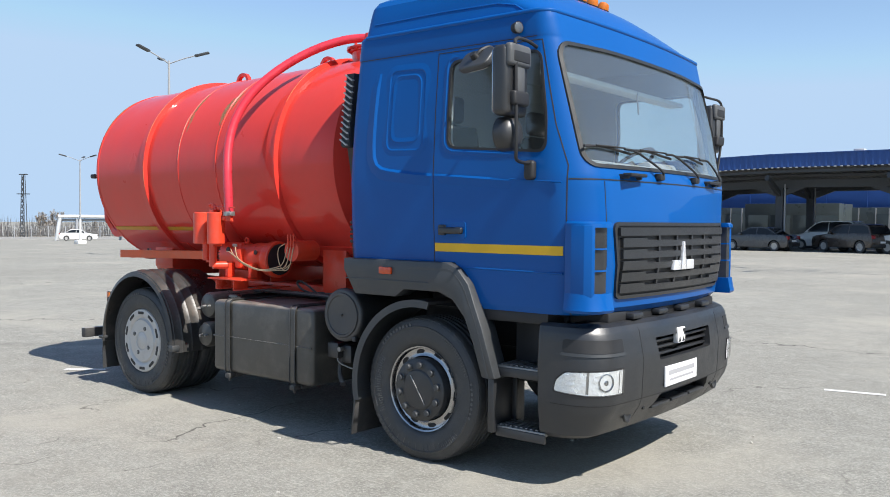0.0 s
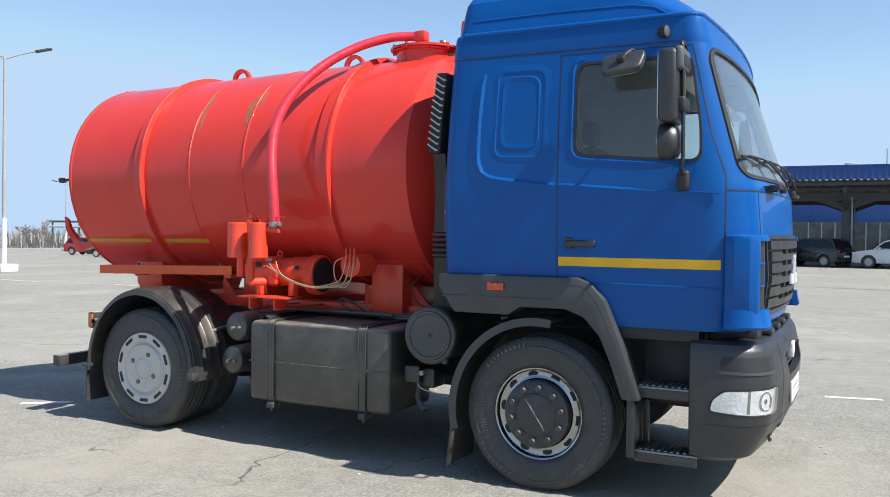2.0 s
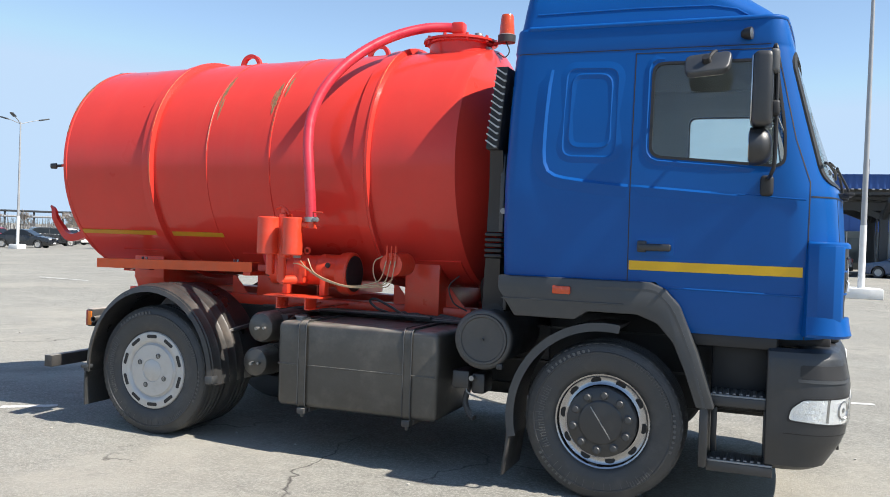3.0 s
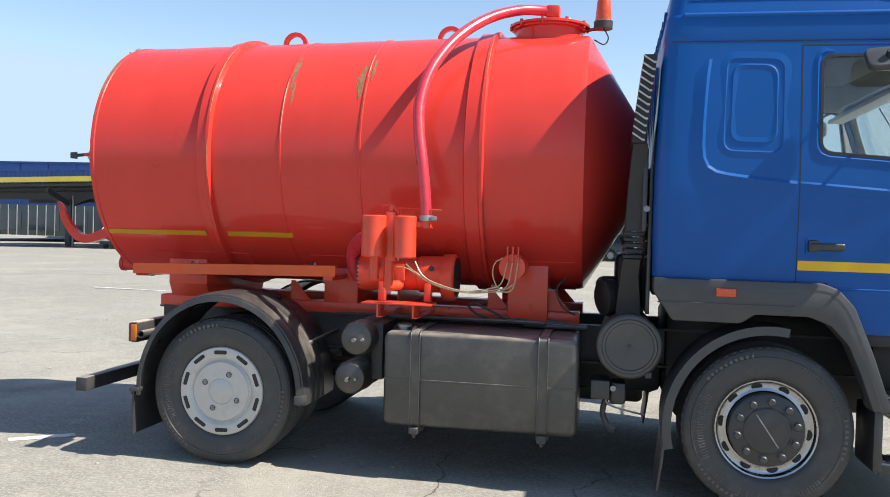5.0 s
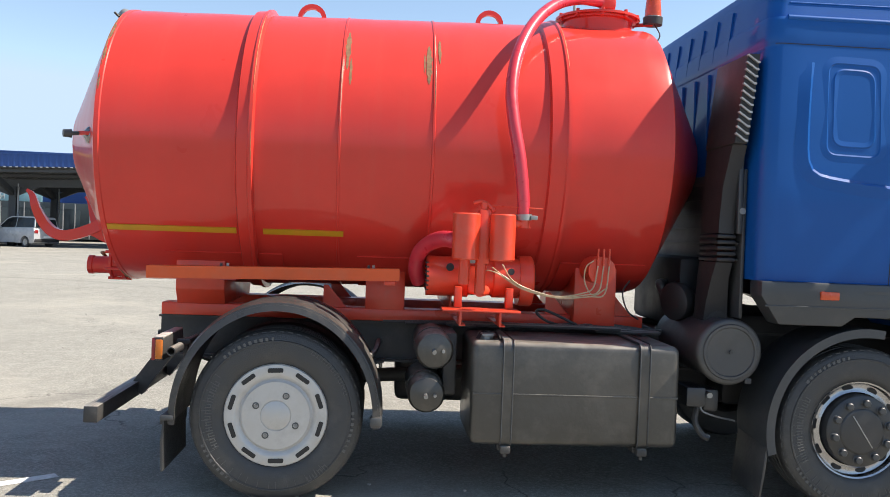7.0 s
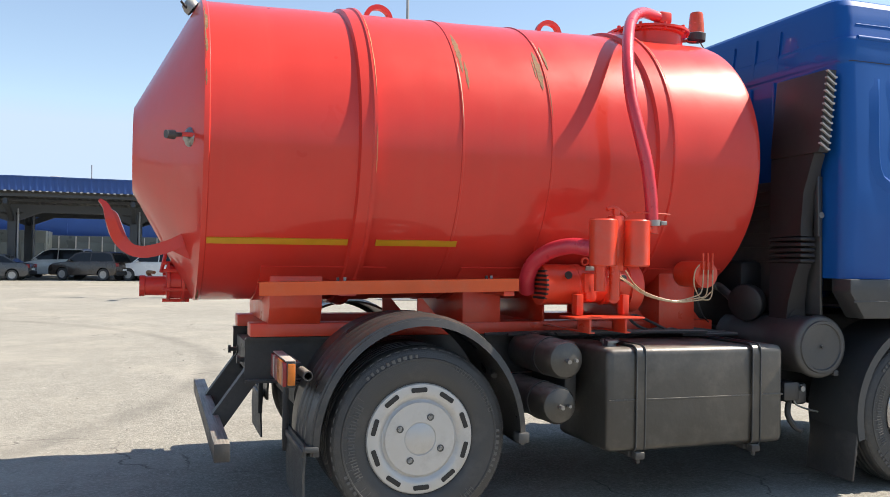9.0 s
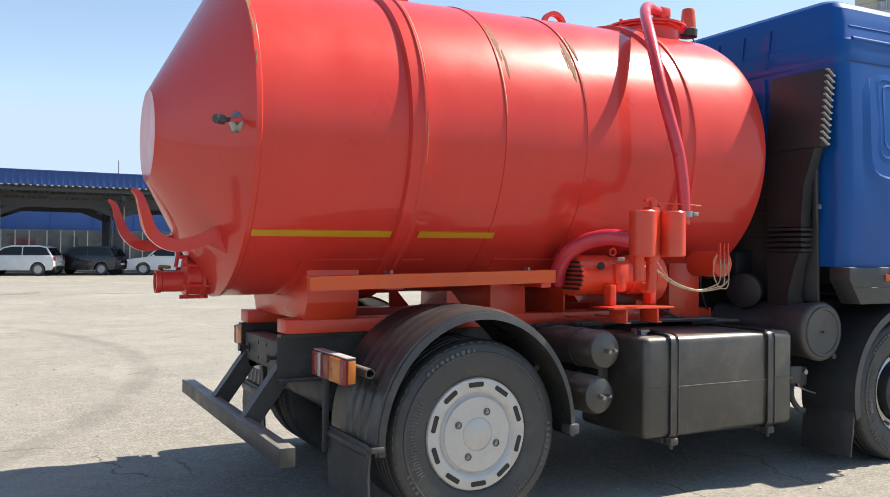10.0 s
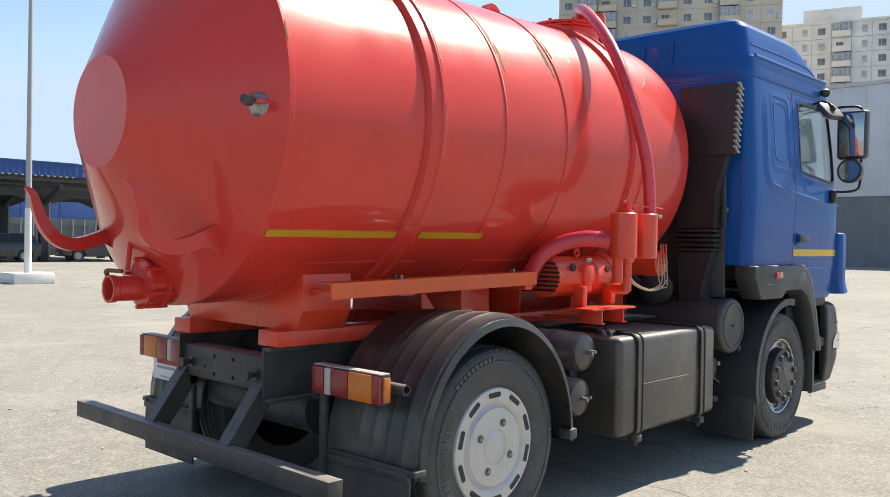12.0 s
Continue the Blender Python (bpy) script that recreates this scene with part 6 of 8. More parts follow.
part("duct_latch", cy(B(), (2.77, -1.03, 1.80), (2.77, -1.08, 1.80), 0.020, seg=14), STEEL, snork)
for k in range(6):
    y = -0.55 + 0.26 * k
    part("cab_back_rib", bx(B(), 2.795 + 0.02, 2.86, y - 0.012, y + 0.012, 2.10, 2.78, 0.006), BLUE, cab)
    part("roof_back_rib", prism(B(), [(2.838, 2.86), (2.868, 3.15), (2.91, 3.15), (2.90, 2.86)], "y", y - 0.014, y + 0.014), BLUE, cab)
for k in range(6):
    z = 1.50 + 0.10 * k
    part("cab_back_rib", bx(B(), 2.768, 2.786, -1.0, 0.90, z - 0.008, z + 0.008, 0.004), FILTER, cab)
# Added sheet: darkens the lower part of the blue back wall
part("back_insulation", bx(B(), 2.783, 2.806, -1.05, 0.95, 1.14, 2.06, 0.006), FILTER, cab, "dark grey sheet added over the cab's back wall")
part("engine_cowl", bx(B(), 2.60, 2.80, -0.42, 0.72, 1.0, 1.50, 0.05), GASKET, truck)

# the cab's left half lies nearer to the middle than its right half: draw everything on it in about its right wall
MIRROR_PARTS = ("mirror_arm", "main_mirror", "mirror_face", "mirror_cap", "clamp_slot", "clamp_strip", "lower_clamp", "wide_mirror")
for o in set(bpy.data.objects) - before_cab:
    if o.type == "MESH" and o.matrix_basis == Matrix():
        if o.parent and o.parent.name.startswith("kerb_mirror"):
            continue
        far_mirror = o.name.split(".")[0] in MIRROR_PARTS and o.data.vertices[0].co.y > 0.5
        for v in o.data.vertices:
            if far_mirror and v.co.y > 1.30:
                v.co.y += 0.33
            v.co.y = -1.268 + (v.co.y + 1.268) * (0.905 + 0.085 * min(1, max(0, (v.co.z - 1.65) / 0.75)))
    elif o.type == "MESH":
        o.matrix_basis.translation.y = -1.268 + (o.matrix_basis.translation.y + 1.268) * 0.99

# ---- ground ----


def ground_material():
    m = bpy.data.materials.new("old_pale_asphalt")
    m.use_nodes = True
    nt = m.node_tree
    N, L = nt.nodes, nt.links
    b = N["Principled BSDF"]
    co = N.new("ShaderNodeTexCoord")

    def noise_tex(s, d=6.0, r=0.6, vec=None, dist=0.0):
        t = N.new("ShaderNodeTexNoise")
        t.inputs["Scale"].default_value, t.inputs["Detail"].default_value, t.inputs["Roughness"].default_value = s, d, r
        t.inputs["Distortion"].default_value = dist
        L.new(vec or co.outputs["Object"], t.inputs["Vector"])
        return t.outputs["Fac"]

    def rng(src, lo, hi, a=0.0, z=1.0):
        r = N.new("ShaderNodeMapRange")
        r.inputs[1].default_value, r.inputs[2].default_value, r.inputs[3].default_value, r.inputs[4].default_value = lo, hi, a, z
        L.new(src, r.inputs[0])
        return r.outputs[0]

    def mix(f, c1, c2):
        x = N.new("ShaderNodeMix")
        x.data_type = "RGBA"
        for sock, v in ((x.inputs["Factor"], f), (x.inputs[6], c1), (x.inputs[7], c2)):
            if isinstance(v, tuple):
                sock.default_value = (*v, 1)
            elif isinstance(v, (int, float)):
                sock.default_value = v
            else:
                L.new(v, sock)
        return x.outputs[2]

    def mul(a, c):
        x = N.new("ShaderNodeMath")
        x.operation = "MULTIPLY"
        L.new(a, x.inputs[0])
        L.new(c, x.inputs[1])
        return x.outputs[0]

    col = mix(rng(noise_tex(0.12, 5), 0.35, 0.65), (0.214, 0.207, 0.180), (0.28, 0.273, 0.242))
    col = mix(rng(noise_tex(1.3, 9, 0.75), 0.42, 0.66, 0, 0.75), col, (0.181, 0.175, 0.154))
    col = mix(rng(noise_tex(7.0, 8, 0.8), 0.50, 0.62, 0, 0.55), col, (0.385, 0.374, 0.330))
    col = mix(rng(noise_tex(4.2, 9, 0.85, None, 0.6), 0.54, 0.66, 0, 0.32), col, (0.165, 0.160, 0.144))
    col = mix(rng(noise_tex(38, 6, 0.8), 0.48, 0.58, 0, 0.7), col, (0.41, 0.402, 0.355))
    col = mix(rng(noise_tex(75, 5, 0.8), 0.53, 0.64, 0, 0.75), col, (0.13, 0.125, 0.115))
    # dusty pale drifts, dark oil and tyre stains
    col = mix(rng(noise_tex(0.33, 7, 0.7, None, 0.4), 0.50, 0.64, 0, 0.6), col, (0.365, 0.345, 0.295))
    col = mix(rng(noise_tex(1.9, 8, 0.8, None, 0.8), 0.55, 0.66, 0, 0.3), col, (0.17, 0.162, 0.144))
    col = mix(rng(noise_tex(0.55, 8, 0.7), 0.60, 0.74, 0, 0.45), col, (0.17, 0.16, 0.15))
    # the sweep of a turning lorry's tyre
    dist = N.new("ShaderNodeVectorMath")
    dist.operation = "DISTANCE"
    dist.inputs[1].default_value = (-10.87, 7.08, 0.0)
    L.new(co.outputs["Object"], dist.inputs[0])
    off = N.new("ShaderNodeMath")
    off.operation = "SUBTRACT"
    off.inputs[1].default_value = 10.26
    L.new(dist.outputs["Value"], off.inputs[0])
    ab = N.new("ShaderNodeMath")
    ab.operation = "ABSOLUTE"
    L.new(off.outputs[0], ab.inputs[0])
    track = mul(rng(ab.outputs[0], 0.06, 0.22, 0.5, 0.0), rng(noise_tex(1.2, 7, 0.7), 0.35, 0.6, 0.25, 1.0))
    col = mix(track, col, (0.15, 0.145, 0.13))
    # cracks: the edges of large bent cells, broken up by noise
    warp = N.new("ShaderNodeMix")
    warp.data_type = "RGBA"
    warp.inputs["Factor"].default_value = 0.16
    L.new(co.outputs["Object"], warp.inputs[6])
    nz = N.new("ShaderNodeTexNoise")
    nz.inputs["Scale"].default_value, nz.inputs["Detail"].default_value = 0.8, 8
    L.new(co.outputs["Object"], nz.inputs["Vector"])
    sc = N.new("ShaderNodeVectorMath")
    sc.operation = "SCALE"
    sc.inputs[3].default_value = 9.0
    L.new(nz.outputs["Color"], sc.inputs[0])
    L.new(sc.outputs[0], warp.inputs[7])
    vo = N.new("ShaderNodeTexVoronoi")
    vo.feature = "DISTANCE_TO_EDGE"
    vo.inputs["Scale"].default_value = 0.11
    L.new(warp.outputs[2], vo.inputs["Vector"])
    crack = mul(rng(vo.outputs["Distance"], 0.0, 0.0016, 1.0, 0.0), rng(noise_tex(0.35, 3), 0.46, 0.56))
    col = mix(crack, col, (0.07, 0.065, 0.06))
    v2 = N.new("ShaderNodeTexVoronoi")
    v2.feature = "DISTANCE_TO_EDGE"
    v2.inputs["Scale"].default_value = 0.62
    L.new(warp.outputs[2], v2.inputs["Vector"])
    fine_crack = mul(rng(v2.outputs["Distance"], 0.0, 0.007, 0.8, 0.0), rng(noise_tex(0.5, 4, 0.6), 0.52, 0.60))
    col = mix(fine_crack, col, (0.085, 0.078, 0.07))
    L.new(col, b.inputs["Base Color"])
    b.inputs["Roughness"].default_value = 0.92
    b.inputs["Specular IOR Level"].default_value = 0.25
    bp = N.new("ShaderNodeBump")
    bp.inputs["Strength"].default_value, bp.inputs["Distance"].default_value = 0.8, 0.008
    L.new(noise_tex(90, 4, 0.7), bp.inputs["Height"])
    b2 = N.new("ShaderNodeBump")
    b2.inputs["Strength"].default_value, b2.inputs["Distance"].default_value = 0.35, 0.05
    L.new(noise_tex(1.1, 4), b2.inputs["Height"])
    L.new(bp.outputs[0], b2.inputs["Normal"])
    L.new(b2.outputs[0], b.inputs["Normal"])
    return m


ASPHALT = ground_material()
bm = B()
G = 900
grid_x = [-G, -500, -300, -248, -200, -160, -130, -100, -80, -65, -52, -42, -34, -28, -23, -19, -16, -13.5, -11.5, -9.5, -7, 0, 10, 20, 40, 80, 200, G]
grid_y = [-G, -200, -80, -40, -20, -10, 0, 10, 20, 40, 80, 200, G]


def fall(x):
    """How far the lot falls away behind the truck, a gentle drainage slope."""
    d = min(max(0.0, -7.0 - x), 241.0)
    return -0.0155 * d * d / (d + 6.0)


vs = [[bm.verts.new((x, y, fall(x))) for y in grid_y] for x in grid_x]
for i in range(len(grid_x) - 1):
    for j in range(len(grid_y) - 1):
        bm.faces.new((vs[i][j], vs[i + 1][j], vs[i + 1][j + 1], vs[i][j + 1]))
ground = part("ground", bm, ASPHALT)
tagged(ground, "wide pale grey cracked asphalt lot", "ground", kind="structure")

WHITE_PAINT = material("worn_white_paint", (0.62, 0.61, 0.58), 0.7, var=0.2, scale=8, fine=50, bump=0.2, dirt=(0.33, 0.31, 0.29), dirt_amount=0.75, dirt_scale=7)
for x0, y0, ang, ln in ((5.25, 3.35, 12, 0.55), (-1.55, -0.90, 38, 0.45), (-8, 12, 4, 3.0), (-14, 12.5, 4, 3.0), (-20, 13, 4, 3.0), (14, 14, 10, 3.0), (22, 11, 10, 3.0)):
    bm = bx(B(), -ln / 2, ln / 2, -0.045, 0.045, 0.001, 0.004)
    o = part("lane_mark", bm, WHITE_PAINT)
    o.matrix_basis = pose(x0, y0, fall(x0) + 0.001, 0, 0.9 if x0 < -7 else 0, ang)
    tagged(o, "worn white paint mark on the asphalt", "road marking", kind="structure")
STONE = material("pale_gravel", (0.42, 0.40, 0.36), 0.9, var=0.3, scale=40)
rnd = random.Random(21)
bm = B()
for k in range(420):
    a, r = rnd.random() * 6.28, 0.004 + 0.010 * rnd.random() ** 2
    x, y = rnd.uniform(-6, 10), rnd.uniform(-6.5, 9)
    m = Matrix.Translation((x, y, r * 0.4)) @ Matrix.Rotation(a, 4, "Z") @ Matrix.Diagonal((r * 1.3, r, r * 0.7, 1))
    bmesh.ops.create_icosphere(bm, subdivisions=1, radius=1.0, matrix=m)
tagged(part("gravel", bm, STONE), "scattered small stones on the asphalt", "gravel", kind="stuff")

# ---- canopy over the car park, and the store behind it ----
STEEL_DARK = material("dark_grey_steelwork", (0.050, 0.055, 0.060), 0.55, var=0.12, scale=2)
STEEL_PALE = material("galvanised_steel", (0.34, 0.35, 0.36), 0.5, var=0.1, scale=2)
BLUE_SHEET = material("blue_cladding", (0.018, 0.072, 0.26), 0.5, var=0.10, scale=0.5, fine=5)
ROOF_SHEET = material("grey_roof_sheet", (0.11, 0.112, 0.115), 0.55, var=0.1, scale=1)
WALL_PALE = material("pale_wall_panel", (0.50, 0.51, 0.52), 0.6, var=0.08, scale=1)
SHOP_WALL = material("greenish_shop_panels", (0.055, 0.07, 0.075), 0.3, var=0.3, scale=0.35, fine=1.5)
SHOP_GLASS = material("dark_shop_glass", (0.045, 0.06, 0.07), 0.08, var=0.3, scale=0.4, fine=2, coat=0.5)
YELLOW_PAINT = material("yellow_fascia_paint", (0.70, 0.55, 0.08), 0.5, var=0.08, scale=1)
CY, CX0, CX1, CH = 46.0, -44.0, 18.0, 5.75


def corrugated(bm, x0, x1, a, b, pitch=0.35, amp=0.04):
    """A corrugated sheet between the edge points a and b, each (y, z), ribs running from a to b."""
    n = int((x1 - x0) / pitch)
    row = []
    for i in range(n + 1):
        x = x0 + pitch * i
        for dx, k in ((0, 0), (0.35 * pitch, 0), (0.5 * pitch, 1), (0.85 * pitch, 1)):
            row.append((x + dx, k))
    d = Vector((0, b[0] - a[0], b[1] - a[1])).normalized()
    nrm = Vector((0, -d.z, d.y))
    A = [bm.verts.new(Vector((x, *a)) + nrm * amp * k) for x, k in row]
    C = [bm.verts.new(Vector((x, *b)) + nrm * amp * k) for x, k in row]
    for i in range(len(row) - 1):
        bm.faces.new((A[i], A[i + 1], C[i + 1], C[i]))
    return bm


canopy = thing("parking_canopy", "long steel parking canopy with a blue corrugated fascia", "canopy", at=(0, 0, 0))
part("fascia", corrugated(B(), CX0, CX1, (CY, CH - 0.78), (CY, CH)), BLUE_SHEET, canopy, "blue corrugated fascia")
BAYS = ((CX0, -9.0), (-9.0, CX1))
for x0, x1 in BAYS:
    part("fascia_back", bx(B(), x0, x1, CY + 0.06, CY + 0.16, CH - 0.80, CH - 0.02), STEEL_DARK, canopy)
    part("fascia_cap", bx(B(), x0, x1, CY - 0.08, CY + 0.25, CH - 0.03, CH + 0.03), BLUE_SHEET, canopy)
part("roof_sheet", corrugated(B(), CX0, CX1 + 8, (CY + 0.1, CH - 0.75), (CY + 7.0, CH - 1.35), 0.30, 0.05), ROOF_SHEET, canopy)
part("roof_sheet", corrugated(B(), CX0, CX1 + 8, (CY + 7.2, CH - 1.30), (CY + 13.5, CH - 0.55), 0.30, 0.05), ROOF_SHEET, canopy)
for y, z in ((0.3, 0.92), (2.4, 1.10), (4.6, 1.30), (6.9, 1.50), (9.0, 1.35), (11.2, 1.05)):
    for x0, x1 in ((CX0, -9.0), (-9.0, CX1 + 8)):
        part("purlin", bx(B(), x0, x1, CY + y, CY + y + 0.12, CH - z - 0.16, CH - z), STEEL_DARK, canopy)
# Pale blocks stand in for daylight showing through the roof corrugations
bm = B()
for i in range(int((CX1 - CX0) / 0.35)):
    x = CX0 + 0.35 * i
    bx(bm, x, x + 0.13, CY - 0.06, CY - 0.02, CH - 0.83, CH - 0.765)
    bx(bm, x, x + 0.15, CY + 3.4, CY + 3.44, CH - 1.12, CH - 1.05)
sc = part("sheet_edging", bm, WALL_PALE, canopy)
tagged(sc, "row of pale blocks standing in for daylight through the corrugations", kind="stuff")
for y in (2.8, 9.5):
    for x0, x1 in ((CX0, -9.0), (-9.0, CX1 + 8)):
        part("beam", bx(B(), x0, x1, CY + y - 0.14, CY + y + 0.14, 3.88, 4.35), STEEL_DARK, canopy)
for i in range(10):
    x = -35.7 + 6.6 * i
    for y, mt in ((CY + 2.8, STEEL_DARK), (CY + 9.5, STEEL_DARK)):
        col = part("column", bx(B(), x - 0.22, x + 0.22, y - 0.22, y + 0.22, 0.0, 3.9, 0.02), mt, canopy)
        part("downpipe", cy(B(), (x + 0.32, y - 0.1, 0.1), (x + 0.32, y - 0.1, 4.1), 0.06, seg=10), STEEL_PALE, col)
        for dx, dy, dz in ((0, -2.6, 0.95), (0, 2.6, 0.55), (-1.9, 0, 0.75), (1.9, 0, 0.75)):
            part("arm", sweep(B(), [(x, y, 3.45), (x + dx, y + dy, 3.45 + dz)], [(-0.10, -0.17), (0.10, -0.17), (0.10, 0.17), (-0.10, 0.17)]), mt, col)
for a, b in ((-43.5, -30.6), (-29.6, -26.6)):
    part("fascia_panel", prism(B(), rounded([(a, CH - 0.80), (b, CH - 0.80), (b - 0.5, CH - 0.45), (a + 0.5, CH - 0.45)], 0.2, 3), "y", CY - 0.10, CY - 0.055), YELLOW_PAINT, canopy, "yellow painted fascia panel")

for o in canopy.children_recursive:
    for v in o.data.vertices:
        v.co.z -= 0.029 * max(0.0, -9.0 - v.co.x)

SY = 66.0
store = thing("store_building", "blue clad retail building with a glazed pale ground floor", "building")
part("wall", bx(B(), -62, 40, SY, SY + 30, 0.0, 6.9, 0.02), BLUE_SHEET, store, "blue corrugated upper wall")
for i in range(34):
    x = -62 + 3 * i
    part("wall_rib", bx(B(), x, x + 0.06, SY - 0.05, SY, 3.0, 6.85), BLUE_SHEET, store)
part("roof_edge", bx(B(), -62.2, 40.2, SY - 0.25, SY + 0.2, 6.85, 7.05, 0.02), BLUE_SHEET, store)
part("plinth_wall", bx(B(), -62, 40, SY - 0.15, SY - 0.003, 0, 2.95, 0.01), SHOP_WALL, store, "greenish grey glazed ground floor")
for i in range(24):
    x = -60 + 4.05 * i
    w = part("window", bx(B(), x, x + (3.3 if i % 3 else 2.2), SY - 0.20, SY - 0.14, 0.5, 2.45), SHOP_GLASS, store, "dark shop window")
    for dx in (0, 0.95, 1.9, 2.84):
        part("window_bar", bx(B(), x + dx, x + dx + 0.08, SY - 0.24, SY - 0.19, 0.0, 2.9), STEEL_PALE, w)
part("entrance_block", bx(B(), -16, -9, SY - 4, SY, 0, 3.2, 0.02), SHOP_WALL, store, "projecting glazed entrance block")
for i in range(4):
    part("entrance_window", bx(B(), -15.7 + 1.7 * i, -14.2 + 1.7 * i, SY - 4.05, SY - 3.98, 0.4, 2.3), SHOP_GLASS, store)
for x in (-9.5, 3.2, 8.5):
    part("roof_vent", bx(B(), x, x + 0.8, SY + 2, SY + 2.8, 6.9, 7.7, 0.05), WALL_PALE, store)
    part("roof_mast", cy(B(), (x + 3, SY + 3, 6.9), (x + 3, SY + 3, 8.8), 0.05, seg=6), STEEL_PALE, store)

CYAN = material("pale_cyan_billboard", (0.30, 0.55, 0.62), 0.5, var=0.1, scale=1)
board = thing("wall_billboard", "pale cyan billboard with white lettering on the store wall", "sign")
part("panel", bx(B(), -32.3, -27.4, SY - 0.20, SY - 0.06, 2.95, 4.6, 0.02), CYAN, board)
part("print_bar", bx(B(), -31.95, -29.2, SY - 0.23, SY - 0.195, 3.75, 4.35), WHITE, board)
words = bpy.data.curves.new("lettering", "FONT")
words.body, words.size, words.extrude = "ДЛЯ", 0.75, 0.01
o = bpy.data.objects.new("lettering", words)
scene.collection.objects.link(o)
bpy.context.view_layer.update()
me = bpy.data.meshes.new_from_object(o.evaluated_get(bpy.context.evaluated_depsgraph_get()))
bpy.data.objects.remove(o)
me.transform(Matrix.Translation((-31.95, SY - 0.215, 3.08)) @ Matrix.Rotation(radians(90), 4, "X"))
part_mesh("lettering", me, WHITE, board, "white lettering")

# ---- cars ----
CAR_GLASS = material("car_window_glass", (0.014, 0.017, 0.02), 0.12, var=0.2, scale=1, spec=0.4)
CAR_PAINT = {n: material(n + "_car_paint", c, 0.28, var=0.04, scale=2, coat=0.6, dirt=DUST, dirt_amount=0.06) for n, c in (("white", (0.72, 0.72, 0.70)), ("grey", (0.06, 0.063, 0.066)), ("black", (0.014, 0.015, 0.017)), ("brown", (0.05, 0.038, 0.03)), ("blue", (0.05, 0.09, 0.17)), ("silver", (0.42, 0.43, 0.44)), ("red", (0.28, 0.02, 0.02)))}
CAR_SHAPES = {
    "sedan": dict(L=4.5, W=1.74, H=1.46, low=[(0, 0.45), (0.02, 0.80), (0.22, 0.98), (1.0, 1.0), (3.30, 0.97), (4.30, 0.80), (4.48, 0.66), (4.5, 0.40), (4.4, 0.22), (0.12, 0.24)], top=[(0.62, 0.97), (1.35, 1.42), (1.75, 1.46), (2.45, 1.44), (3.35, 0.95)], axles=(0.85, 3.55), r=0.31),
    "suv": dict(L=4.4, W=1.82, H=1.68, low=[(0, 0.55), (0.03, 0.95), (0.12, 1.08), (1.0, 1.10), (3.20, 1.08), (4.15, 0.95), (4.37, 0.78), (4.4, 0.48), (4.3, 0.28), (0.12, 0.30)], top=[(0.10, 1.06), (0.42, 1.58), (0.8, 1.67), (2.3, 1.66), (2.75, 1.55), (3.30, 1.06)], axles=(0.85, 3.50), r=0.35),
    "van": dict(L=4.4, W=1.82, H=1.85, low=[(0, 0.50), (0.02, 1.05), (0.06, 1.15), (2.9, 1.12), (4.05, 0.92), (4.36, 0.76), (4.4, 0.45), (4.3, 0.24), (0.1, 0.24)], top=[(0.06, 1.13), (0.16, 1.78), (0.4, 1.85), (2.2, 1.84), (2.6, 1.72), (3.35, 1.08)], axles=(0.8, 3.50), r=0.31),
}


